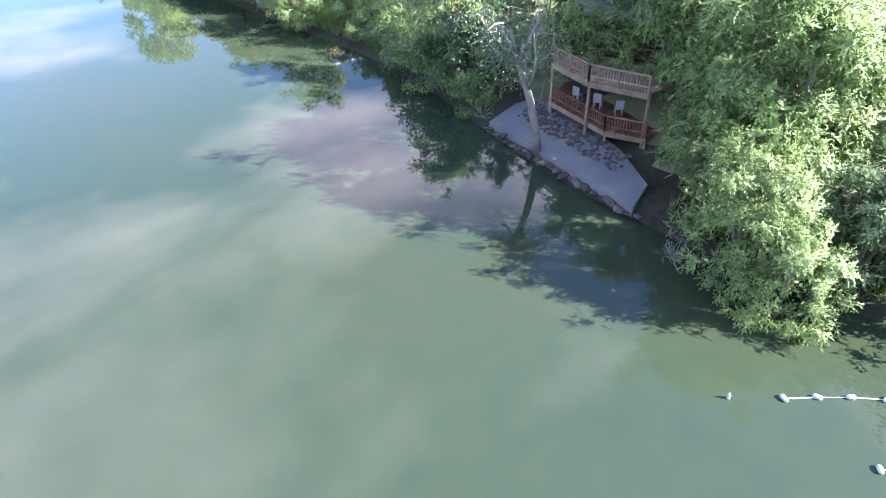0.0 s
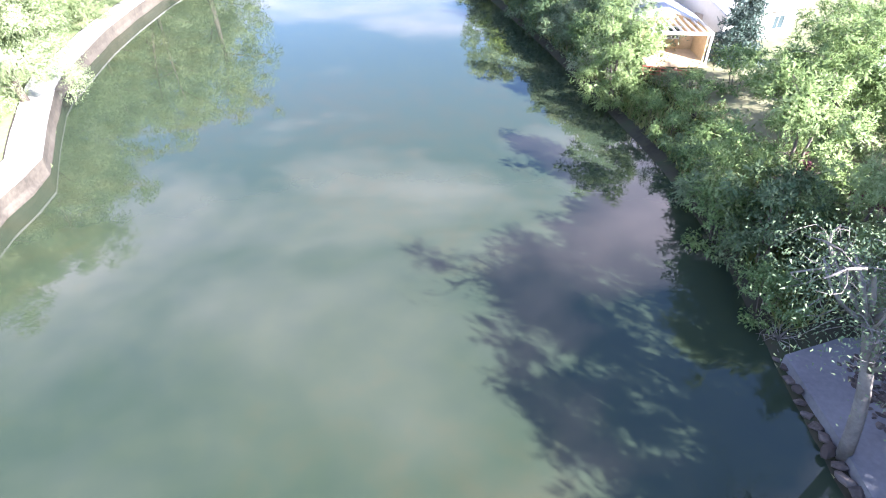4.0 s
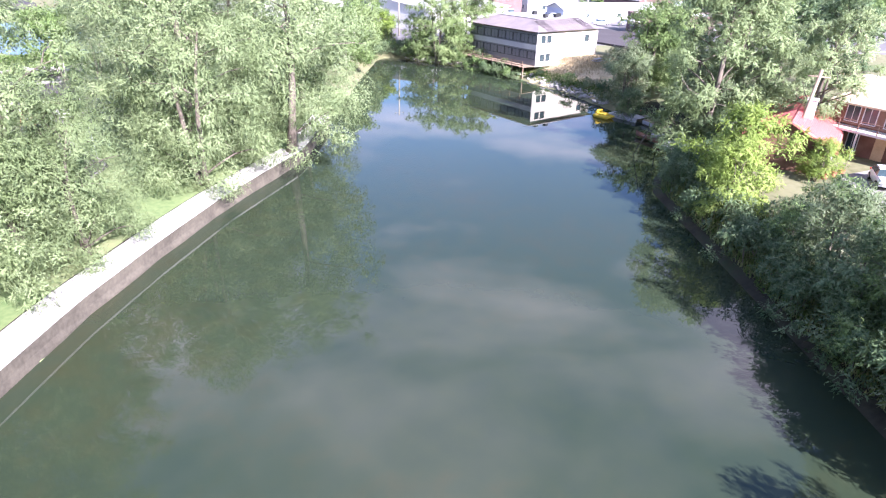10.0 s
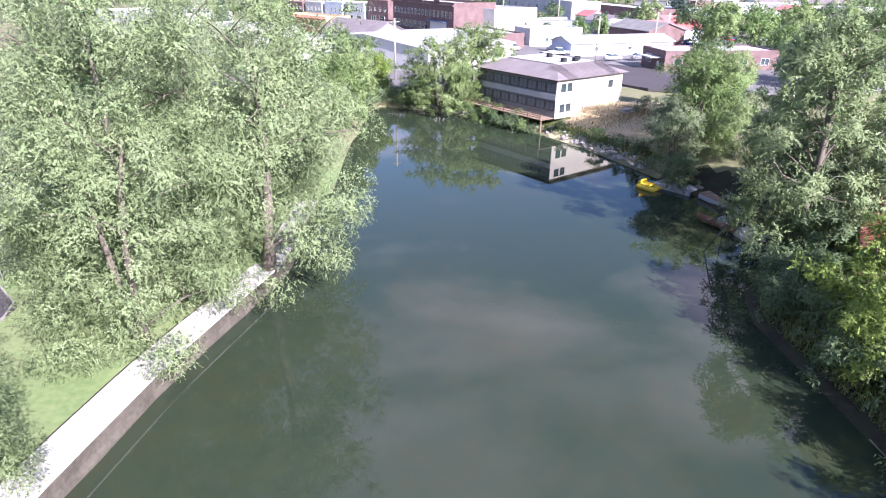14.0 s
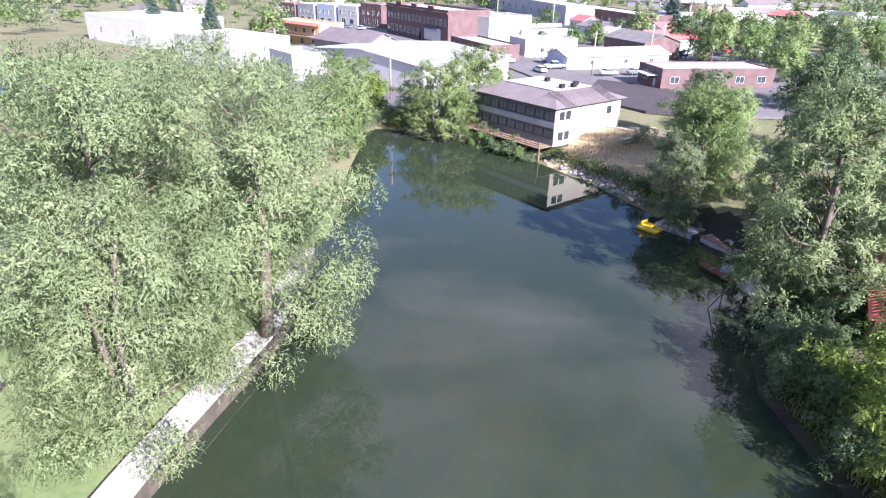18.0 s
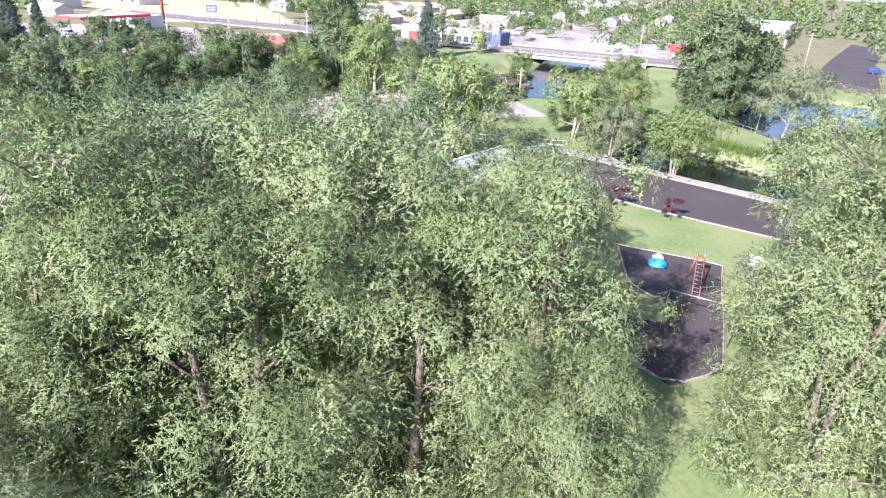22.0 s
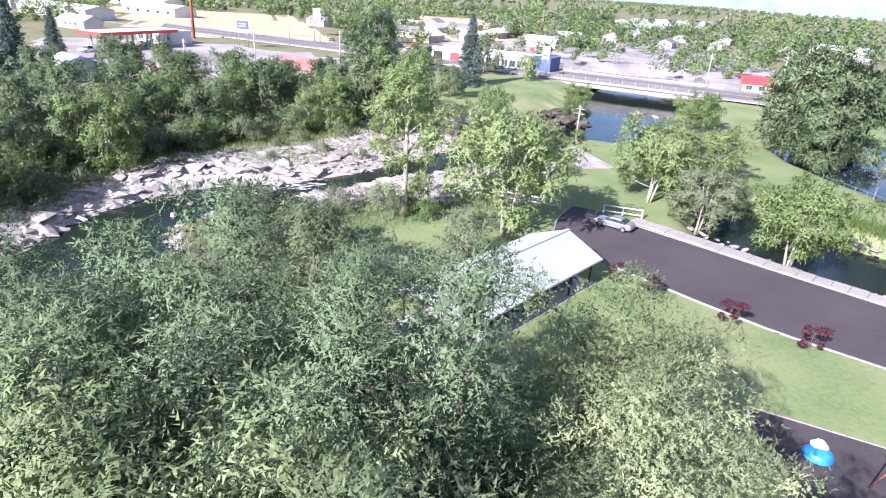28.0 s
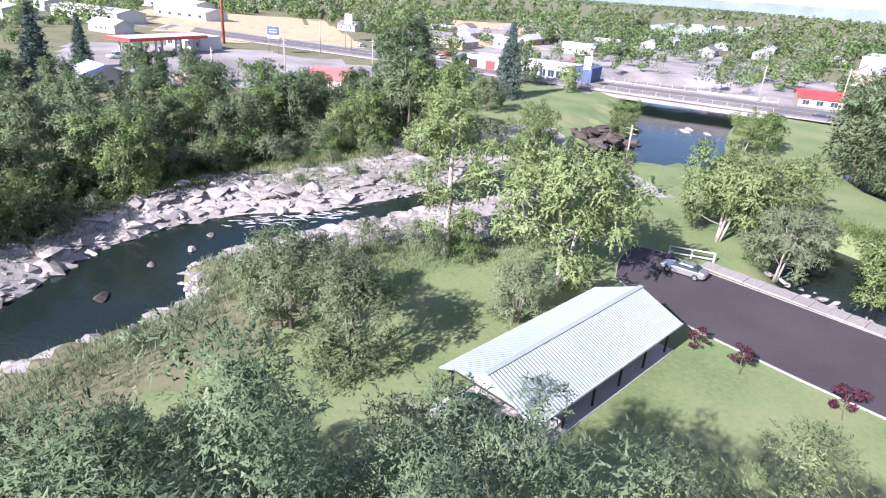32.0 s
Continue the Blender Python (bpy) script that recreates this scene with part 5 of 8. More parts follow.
LOT_Z = pad("car_park", LOT, "asphalt", "smooth dark purple-grey asphalt car park")
PLAY_Z = pad("playground_pad", [(-49.0, 38.6), (-42.3, 45.8), (-38.5, 42.2), (-33.2, 37.6), (-28.2, 32.9), (-27.9, 28.3), (-34.2, 26.4), (-38.0, 30.0), (-34.5, 33.0), (-37.1, 35.6), (-41.2, 34.4)], "asphalt", "dark playground paving in dappled shade")
CLIMB_Z = pad("climber_pad", [(-42.6, 48.0), (-40.6, 50.8), (-40.5, 56), (-37.0, 57.0), (-33.5, 52), (-36.5, 48.0), (-39.2, 46.0)], "asphalt", "dark paving under a dome climber")
# stone strip between car park and creek
bm = bmesh.new()
for a, b in zip(*(lambda l: (l, l[1:]))(along([(-84, 51.6), (-67.8, 60.0), (-55.6, 67.2), (-43, 77)], 1.6))):
    d = b - a
    add_box(bm, (*((a + b) / 2), 1.14 + 0.03 * math.sin(a[0] * 3)), (np.hypot(*d) - .03, 2.1, 0.4), math.degrees(math.atan2(d[1], d[0])), 0.03)
solid("stone_edge", bm, "pale stone edging strip between car park and creek", "edging", kind="structure", mat=M["gravel"])


def picnic_table(x, y, rz, z, label):
    e = thing("picnic_table", pose(x, y, z, 0, 0, rz), label, "picnic table", "picnic tables under the shelter")
    part("tabletop", box((0, 0, .75), (1.9, .75, .05), 0, .01), e, mat=M["table_green"])
    for sy in (-1, 1):
        part("bench", box((0, sy * .68, .44), (1.9, .26, .05), 0, .01), e, mat=M["table_green"])
    for sx in (-.7, .7):
        part("leg", box((sx, 0, .37), (.08, .08, .74)), e, mat=M["steel"])
        part("cross_brace", box((sx, 0, .40), (.06, 1.4, .06)), e, mat=M["steel"])
    return e


shelter = thing("picnic_shelter", pose(-66.4, 27.3, 1.25, 0, 0, 121.3), "long open picnic shelter with a pale green metal gable roof", "shelter")
SL, SW, EAVE, RIDGE = 19.6, 8.1, 2.75, 4.45
part("floor_slab", box((-.6, 0, .03), (21.0, 7.6, .16), 0, .02), shelter, mat=M["concrete"])
for i in range(6):
    for sy in (-1, 1):
        part("post", box((-9.0 + 3.6 * i, sy * 3.4, 1.4), (.14, .14, 2.7)), shelter, mat=M["dark_metal"])
# Beams and ties carry the roof's shade in their near-black colour.
for sy in (-1, 1):
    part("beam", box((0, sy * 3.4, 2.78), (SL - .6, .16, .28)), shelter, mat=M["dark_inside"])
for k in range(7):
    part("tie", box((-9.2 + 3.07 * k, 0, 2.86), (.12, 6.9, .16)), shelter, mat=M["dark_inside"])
for sy in (-1, 1):
    # one corrugated sheet a side: ribs every 0.3 m
    n = 66
    vs, fs = [], []
    for i in range(n * 2 + 1):
        xx = -SL / 2 + SL * i / (n * 2)
        up = 0.05 if i % 2 else 0.0
        for yy, zz in ((0.02, RIDGE), (SW / 2, EAVE)):
            vs.append((xx, sy * yy, zz + up))
    for i in range(n * 2):
        q = (2 * i, 2 * i + 1, 2 * i + 3, 2 * i + 2)
        fs.append(q if sy < 0 else q[::-1])
    part("roof_sheet", mesh_of("roof_sheet", vs, fs, M["roof_green"]), shelter)
    bm = bmesh.new()
    add_box(bm, (0, sy * SW / 2, EAVE - .04), (SL, .05, .18))
    part("eave_trim", bm, shelter, mat=M["white"])
part("ridge_cap", box((0, 0, RIDGE + .05), (SL + .1, .4, .06), 0, .02), shelter, mat=M["roof_green"])
for sx in (-1, 1):
    x0 = sx * (SL / 2 - .55)
    vs = [(x0, -SW / 2 + .5, EAVE + .1), (x0, SW / 2 - .5, EAVE + .1), (x0, 0, RIDGE - .08)]
    vs += [(px + .06, py, pz) for px, py, pz in vs]
    part("gable_panel", mesh_of("gable_panel", vs, [(0, 1, 2), (5, 4, 3), (0, 3, 4, 1), (1, 4, 5, 2), (2, 5, 3, 0)], M["roof_green"]), shelter)
for i in range(6):
    for sy in (-1, 1):
        c = Matrix.Translation((-66.4, 27.3, 0)) @ Matrix.Rotation(radians(121.3), 4, "Z") @ Vector((-8.4 + 3.2 * i, sy * 1.7, 0))
        picnic_table(c.x, c.y, 121.3 + 90, 1.36, "dark green picnic table on the shelter slab")
_c = Matrix.Translation((-66.4, 27.3, 0)) @ Matrix.Rotation(radians(121.3), 4, "Z") @ Vector((-10.0, 1.2, 0))
picnic_table(_c.x, _c.y, 121.3 + 90, 1.36, "dark green picnic table at the open end of the shelter")
railing("white_fence", [(-95.5, 34.6, 1.2), (-93.1, 38.0, 1.2), (-88.9, 43.9, 1.2)], 1.15, "white", "white two-rail wooden fence at the lawn's end", "fence", gap=2.4, rails=2, post=.08, rail=.05)
railing("white_fence", [(-86.6, 48.9, 1.25), (-84.1, 52.9, 1.25)], 1.15, "white", "white two-rail wooden fence by the parked car", "fence", gap=2.2, rails=2, post=.08, rail=.05)
car("coupe", -81.7, 47.5, 216.5, "car_silver", "silver coupe parked on dark asphalt", LOT_Z)

# playground things
e = thing("slide_ladder", pose(-38.6, 39.4, PLAY_Z, 0, 0, 140), "tall rusty red ladder slide on dark paving", "slide")
for sy in (-.3, .3):
    rod("rail", (-1.6, sy, 0), (1.5, sy, 2.6), .045, M["rust"], e)
    rod("leg", (1.5, sy, 2.6), (2.4, sy * 2.6, 0), .045, M["rust"], e)
    rod("handrail", (1.5, sy, 2.6), (1.9, sy, 3.0), .035, M["steel"], e)
for k in range(10):
    rod("rung", (-1.4 + .29 * k, -.3, .17 + .245 * k), (-1.4 + .29 * k, .3, .17 + .245 * k), .025, M["steel"], e)
part("platform", box((1.7, 0, 2.6), (.7, .7, .05), 0, .01), e, mat=M["rust"])
e = thing("play_dome", pose(-43.6, 39.2, PLAY_Z) @ Matrix.Scale(0.72, 4), "round bright blue play shell with a white cap", "play equipment")
bm = bmesh.new()
bmesh.ops.create_uvsphere(bm, u_segments=20, v_segments=10, radius=1.25)
bmesh.ops.delete(bm, geom=[v for v in bm.verts if v.co.z < -.3], context="VERTS")
bmesh.ops.scale(bm, vec=(1, 1, .75), verts=bm.verts)
bmesh.ops.translate(bm, vec=(0, 0, .35), verts=bm.verts)
bmesh.ops.solidify(bm, geom=bm.faces, thickness=.05)
part("shell", bm, e, mat=M["blue"])
bm = bmesh.new()
bmesh.ops.create_cone(bm, cap_ends=True, segments=16, radius1=.75, radius2=.35, depth=.4, matrix=Matrix.Translation((-.35, .25, 1.4)))
part("cap", bm, e, mat=M["white"])
for k in range(6):
    rod("spoke", (1.15 * math.cos(k * 1.047), 1.15 * math.sin(k * 1.047), .3), (1.5 * math.cos(k * 1.047), 1.5 * math.sin(k * 1.047), .1), .03, M["blue"], e)
e = thing("swing_frame", pose(-33.0, 34.6, PLAY_Z, 0, 0, 40), "galvanised steel swing frame standing in shade", "swing")
for sx in (-2.4, 2.4):
    for sy in (-1, 1):
        rod("leg", (sx, sy * 1.0, 0), (sx, 0, 2.9), .04, M["steel"], e)
rod("top_bar", (-2.4, 0, 2.9), (2.4, 0, 2.9), .045, M["steel"], e)
for sx in (-1.2, 1.2):
    for o_ in (-.25, .25):
        rod("chain", (sx + o_, 0, 2.9), (sx + o_, 0, .6), .012, M["dark_metal"], e)
    part("seat", box((sx, 0, .58), (.55, .22, .04), 0, .01), e, mat=M["tyre"])
e = thing("dome_climber", pose(-37.6, 52.2, CLIMB_Z), "galvanised half-dome climbing frame on dark paving", "climbing frame")
R = 2.9
for k in range(10):
    a = 2 * math.pi * k / 10
    part("rib", mesh_of("rib", *tube([(R * math.cos(t) * math.cos(a), R * math.cos(t) * math.sin(a), 1.7 * math.sin(t)) for t in np.linspace(0, 1.45, 7)], [.035] * 7, 5), M["steel"]), e)
for t in (.0, .32, .62, .92, 1.2):
    part("hoop", mesh_of("hoop", *tube([(R * math.cos(t) * math.cos(a), R * math.cos(t) * math.sin(a), 1.7 * math.sin(t) + .03) for a in np.linspace(0, 6.2832, 21)], [.03] * 21, 5), M["steel"]), e)
e = thing("bench", pose(-41.6, 48.9, 1.25, 0, 0, 30), "small white bench on a concrete base", "bench")
part("base", box((0, 0, .04), (1.8, .9, .1), 0, .01), e, mat=M["concrete"])
part("seat", box((0, 0, .45), (1.5, .4, .06), 0, .01), e, mat=M["white"])
part("backrest", box((0, .22, .75), (1.5, .06, .35), 0, .01), e, mat=M["white"])
for sx in (-.6, .6):
    part("leg", box((sx, 0, .24), (.08, .35, .4)), e, mat=M["steel"])


# ---- east bank: deck house, cabin, yards, docks ----
slab_poly = [(18.9, -37.4), (21.9, -36.9), (23.4, -37.2), (23.4, -39.2), (22.6, -42), (21.2, -45.5), (19.0, -48.6), (16.7, -49.2), (17.0, -47.5), (17.8, -43.2), (18.2, -41.6)]
# The slab's colour already carries the shade of the bank trees.
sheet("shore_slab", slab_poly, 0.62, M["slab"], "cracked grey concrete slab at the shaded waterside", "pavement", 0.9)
rng = np.random.default_rng(7)


def boulder_mesh(seed, squash=0.7, sub=2):
    r_ = np.random.default_rng(seed)
    bm = bmesh.new()
    for _ in range(22):
        p = r_.normal(size=3)
        p /= max(abs(p)) ** .6 * np.linalg.norm(p) ** .4
        bm.verts.new(p * r_.uniform(.75, 1.05) * (1, .9, squash))
    got = bmesh.ops.convex_hull(bm, input=bm.verts)
    bmesh.ops.delete(bm, geom=[g for g in set(got["geom_interior"] + got["geom_unused"]) if isinstance(g, bmesh.types.BMVert)], context="VERTS")
    bmesh.ops.bevel(bm, geom=list(bm.edges), offset=.05, segments=1, affect="EDGES")
    me = bpy.data.meshes.new("rock")
    bm.to_mesh(me)
    bm.free()
    return me


ROCKS = {}
for key in ("rock", "basalt", "slab"):
    ROCKS[key] = [boulder_mesh(s, .55 + .1 * (s % 3), 2) for s in range(5)]
    for me in ROCKS[key]:
        me.materials.append(M[key])


def rocks(parent, key, rows, name="rock"):
    for i, (x, y, z, s) in enumerate(rows):
        o = part(name, ROCKS[key][i % 5], parent)
        o.matrix_basis = Matrix.Translation((x, y, z)) @ Euler((.3 * math.sin(i * 1.7), .3 * math.cos(i * 2.1), i * 2.4)).to_matrix().to_4x4() @ Matrix.Diagonal((s, s * (.7 + .4 * ((i * 7) % 5) / 5), s * .62, 1))


paving = thing("cobble_strip", pose(0, 0, 0), "strip of dark rounded cobbles set in grey mortar", "paving", kind="structure")
rows = []
for i in range(290):
    t, u = rng.uniform(0, 1), rng.uniform(-1, 1)
    a, b = np.array([21.9, -37.8]), np.array([20.0, -46.5])
    p = a + (b - a) * t + np.array([u * 1.15, u * 0.2])
    rows.append((p[0], p[1], .63, rng.uniform(.10, .2)))
rocks(paving, "basalt", rows, "cobble")
stack = thing("shore_stones", pose(0, 0, 0), "rough stones under the slab's edge at the waterline", "rocks", kind="structure")
rows = []
for a, b in zip(along([(19.0, -37.2), (17.7, -43.2), (16.7, -49.5)], .55), range(99)):
    rows.append((a[0] - .12 + rng.uniform(-.1, .1), a[1], .12 + rng.uniform(0, .2), rng.uniform(.25, .5)))
rocks(stack, "basalt", rows)

deck_house = thing("deck_house", pose(30.2, -42.6, 1.2, 0, 0, 15), "brown wooden lakeside house under trees with a two-level deck", "house")
part("wall", box((0, 0, 2.4), (6.5, 9.5, 5.6)), deck_house, mat=M["wood_red"])
part("roof", gable_roof(6.5, 9.5, 5.2, 1.4, .6, .18, "y"), deck_house, mat=M["roof_grey"])
for u in (-2.6, 0, 2.6):
    window_part(deck_house, on_face("W", 6.5, 9.5, u, 3.9), 1.5, 1.7, "wood")
    window_part(deck_house, on_face("W", 6.5, 9.5, u, 1.3), 1.5, 1.9, "wood")
# Wall below the deck, the shade there put into its near-black colour.
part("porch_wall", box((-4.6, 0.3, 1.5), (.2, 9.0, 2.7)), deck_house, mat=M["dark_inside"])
UP = [(22.3, -39.4), (21.3, -42.8), (22.0, -46.2), (26.5, -47.2), (26.5, -37.3), (24.9, -37.6)]
LOW = [(22.5, -39.2), (21.3, -44.2), (22.0, -46.4), (26, -47), (26, -38)]
for nm, poly, z0, mt in (("upper_deck", UP, 3.95, "wood"), ("lower_deck", LOW, 1.35, "wood_red")):
    deck = thing(nm, pose(0, 0, 0), "weathered plank deck facing the water" if nm == "upper_deck" else "shaded red-brown plank deck at ground level", "deck")
    p = np.array(poly)
    y0, y1 = p[:, 1].min(), p[:, 1].max()
    # planks run along x, cut to the deck's outline
    for yy in np.arange(y0 + .08, y1 - .05, .155):
        xs = []
        for a, b in zip(p, np.roll(p, -1, 0)):
            if (a[1] - yy) * (b[1] - yy) < 0:
                xs.append(a[0] + (b[0] - a[0]) * (yy - a[1]) / (b[1] - a[1]))
        if len(xs) >= 2:
            xa, xb = min(xs), max(xs)
            part("plank", box(((xa + xb) / 2, yy, z0), (xb - xa, .14, .045)), deck, mat=M[mt])
    for a, b in zip(poly[:2], poly[1:3]):
        v = Vector((b[0] - a[0], b[1] - a[1], 0))
        part("fascia", box(((a[0] + b[0]) / 2, (a[1] + b[1]) / 2, z0 - .16), (v.length, .08, .3), math.degrees(math.atan2(v.y, v.x))), deck, mat=M["wood"])
    for (px, py) in poly[:3]:
        part("post", box((px + .15, py, z0 / 2 - .1), (.14, .14, z0 + .1)), deck, mat=M["wood"])
railing("deck_railing", [(24.9, -37.6, 3.97), (22.3, -39.4, 3.97), (21.3, -42.8, 3.97), (22.0, -46.2, 3.97)], 1.0, "wood", "weathered picket railing of the upper deck", "railing", gap=1.7, picket=.16, rails=2)
railing("deck_railing", [(22.5, -39.2, 1.37), (21.3, -44.2, 1.37), (22.0, -46.4, 1.37)], .95, "wood_red", "red-brown picket railing of the lower deck", "railing", gap=1.7, picket=.16, rails=2)
for k in range(3):
    e = thing("deck_chair", pose(23.6, -40.6 - 1.5 * k, 1.38, 0, 0, 90 + 20 * k), "pale plastic chair on the shaded lower deck", "chair", "deck chairs")
    part("seat", box((0, 0, .42), (.5, .5, .05), 0, .02), e, mat=M["grey"])
    part("backrest", box((0, .24, .72), (.5, .05, .55), 0, .02), e, mat=M["grey"])
    for sx in (-.2, .2):
        for sy in (-.2, .2):
            part("leg", box((sx, sy, .2), (.05, .05, .42)), e, mat=M["grey"])

# the bare leaning tree at the slab
rngt = np.random.default_rng(5)
tubes_ = []
pts, rad = limb(rngt, (0, 0, -.3), (-1.0, .9, 5.4), .26, .17, .05, 7)
tubes_.append(tube(pts, rad, 8))
tips_ = []
for k in range(16):
    a = k * 2.4
    e1 = np.array(pts[-1]) + (math.cos(a) * rngt.uniform(1, 3.0), math.sin(a) * rngt.uniform(1, 3.0), rngt.uniform(.4, 3.6))
    lp, lr = limb(rngt, pts[-1] if k < 8 else pts[4 + k % 3], e1, .10, .03, .15, 6)
    tubes_.append(tube(lp, lr, 5))
    for _ in range(7):
        q = lp[rngt.integers(2, 6)]
        e2 = q + rngt.normal(size=3) * (.8, .8, .5) + (0, 0, -.25)
        l2, r2 = limb(rngt, q, e2, .022, .007, .25, 5)
        tubes_.append(tube(l2, r2, 3))
        tips_.append(e2)
e = thing("tree", pose(18.2, -41.9, .5), "half-dead leaning tree with bleached twigs and thin leaves", "tree")
part("trunk", mesh_of("trunk", *join_tubes(tubes_), M["dead"], True), e)
tp = np.array(tips_)
cpos = tp[rngt.integers(0, len(tp), 4200)] + rngt.normal(size=(4200, 3)) * .42
part("crown", leaf_mesh("crown", leaves_at(rngt, cpos, np.zeros((4200, 3)), .12, .055, .5), M["sallow"]), e)
for x, y, s, n_ in ((14.6, -52.6, 1.0, 30), (19.6, -36.2, 1.0, 36), (24.2, -35.2, 2.2, 60), (26, -36, 2.0, 50), (36.5, 46, 2.2, 60)):
    tw = []
    z0 = ground_z(x, y) if x > 17 else .6
    for k in range(n_):
        d = rngt.normal(size=3)
        d[2] = abs(d[2]) * .8
        d = d / np.linalg.norm(d) * s * rngt.uniform(.5, 1.2)
        lp, lr = limb(rngt, (0, 0, 0), d, .03, .006, .22, 5)
        tw.append(tube(lp, lr, 3))
    e = thing("branch_tangle", pose(x, y, max(z0, .3) - .1), "tangle of bare bleached branches", "branches")
    for tb in tw:
        part("branch", mesh_of("branch", *join_tubes([tb]), M["dead"]), e)
for x, y in ((25.8, -27.0), (26.6, -31.5)):
    grow("plum", [(x, y, 2.6)], "rust-red leaved shrub in the shade", "shrub")

# cabin in building: open front, plywood, bare rafters
cab = thing("cabin", pose(28.6, -7.4, 2.3, 0, 0, -12), "half-built cabin of fresh plywood with bare white rafters", "cabin")
part("floor", box((0, -.4, .22), (4.6, 4.2, .12), 0, .01), cab, mat=M["wood_new"])
for sx in (-2.2, 0, 2.2):
    for sy in (-2.3, 1.4):
        part("pier", box((sx, sy, -.3), (.2, .2, 1.0)), cab, mat=M["wood"])
part("side_wall", box((2.3, 0.2, 1.4), (.12, 3.0, 2.3)), cab, mat=M["wood_new"])
part("back_wall", box((0, 1.7, 1.35), (4.6, .12, 2.2)), cab, mat=M["wood_new"])
window_part(cab, pose(.5, 1.62, 1.6, 0, 0, 0), 1.2, 1.0)
vs = [(-2.5, 1.62, 2.45), (2.5, 1.62, 2.45), (0, 1.62, 3.35)]
vs += [(a, b + .1, c) for a, b, c in vs]
part("gable_panel", mesh_of("gable_panel", vs, [(0, 1, 2), (5, 4, 3), (0, 3, 4, 1), (1, 4, 5, 2), (2, 5, 3, 0)], M["wood_new"]), cab)
for k in range(9):
    part("rafter", box((-2.2 + .55 * k, -.2, 2.72), (.06, 3.8, .14)), cab, mat=M["white"])
part("header", box((0, -2.1, 2.62), (4.7, .12, .2)), cab, mat=M["white"])
part("corner_post", box((2.25, -2.1, 1.35), (.14, .14, 2.4)), cab, mat=M["white"])
part("corner_post", box((-2.25, -2.1, 1.35), (.14, .14, 2.4)), cab, mat=M["white"])
part("work_bench", box((-.3, 1.1, .75), (1.2, .5, .06)), cab, mat=M["wood_new"])
part("roof", gable_roof(5.2, 5.0, 2.45, 0.95, .35, .14, "y"), cab, mat=M["roof_white"]).matrix_basis = pose(0, 4.4, 0)
part("rear_wall", box((0, 4.4, 1.25), (4.7, 4.9, 2.35)), cab, mat=M["white"])
railing("porch_railing", [(25.6, -9.2, 1.6), (29.0, -11.2, 1.6)], .9, "rust", "low dark red railing below the cabin", "railing", gap=1.2, rails=3, post=.04)
building("house", "white-roofed cottage behind the cabin", "house", 37.0, -0.5, 12, 8, 9, 3.0, ("gable", "x", 1.6), "cream", "roof_white", [("W", -2, 1.6, 1.2, 1.2), ("S", -2, 1.6, 1.3, 1.2), ("S", 2, 1.6, 1.3, 1.2)], doors=[("W", 1.5, .95, 2.05, "tan")])
building("house", "low white-roofed shed beside the cottage", "shed", 30.5, 4.5, 12, 5, 6, 2.6, ("flat", .15), "white", "roof_white", [("W", 0, 1.5, .9, .9)])
building("house", "tan bungalow with a white roof and a green-framed window", "house", 42.5, -21.0, 15, 8, 11, 3.0, ("gable", "y", 1.7), "tan", "roof_white", [("W", 2.6, 1.7, 1.7, 1.2), ("W", -2.0, 1.7, 1.3, 1.2)], doors=[("W", .4, .95, 2.05, "wood_red")])
building("house", "green-roofed cottage among trees", "house", 33.5, -49.5, 0, 7, 8, 3.2, ("gable", "y", 1.6), "cream", "roof_green", [("W", 1.8, 1.7, 1.3, 1.2), ("W", -1.8, 1.7, 1.3, 1.2)])
sheet("yard_road", [(41, 5), (46, 2), (60, 12), (60, 40), (50, 22), (44, 14)], 2.95, M["asphalt_old"], "sunlit worn asphalt yard road", "road", .6)
sheet("drive", [(32.5, 18.5), (42, 14), (50, 22), (47, 34), (40.5, 34.5), (35.5, 32), (33.6, 26)], 2.85, M["gravel"], "blinding pale gravel drive in the sun", "pavement", .5)
# red-roofed house and the balcony house
red = building("house", "long low house with a faded red metal roof", "house", 35.2, 40.2, 58, 13.5, 7.2, 2.6, ("gable", "x", 1.9), "wood_red", "roof_red", [("S", -3, 1.5, 1.4, 1.1), ("S", 1, 1.5, 1.4, 1.1), ("S", 4, 1.5, 1.1, 1.1)], z=2.4, doors=[("S", -1.2, .95, 2.05, "dark_inside")])
for k in range(28):
    for sy in (-1, 1):
        o = part("roof_seam", box((0, 0, 0), (.05, 4.25, .05)), red, mat=M["roof_red"])
        o.matrix_basis = pose(-6.8 + .503 * k, sy * 2.02, 3.58, -27.8 * sy)
part("chimney", box((-1.5, -.9, 4.6), (.9, .8, 2.0), 0, .03), red, "whitewashed chimney", M["white"])
part("chimney_cap", box((-1.5, -.9, 5.64), (1.05, .95, .12), 0, .02), red, mat=M["concrete"])
bal = building("house", "two-storey house with tan roof, white-framed doors and a long balcony", "house", 47.0, 38.3, -59, 14, 9, 5.0, ("gable", "x", 1.9), "wood_red", "roof_tan",
               [("S", -5.2, 3.9, 1.3, 1.7), ("S", -3.6, 3.9, 1.3, 1.7), ("S", -1.6, 3.9, 1.3, 1.7), ("S", .2, 3.9, 1.3, 1.7), ("S", 3.5, 3.9, 1.6, 1.7), ("S", -4.5, 1.3, 1.1, 1.9)], z=2.6, doors=[("S", -2.0, 1.0, 2.1, "wood_new"), ("S", 2.0, 2.6, 2.2, "dark_inside"), ("S", 5.2, 2.4, 2.2, "dark_inside")])
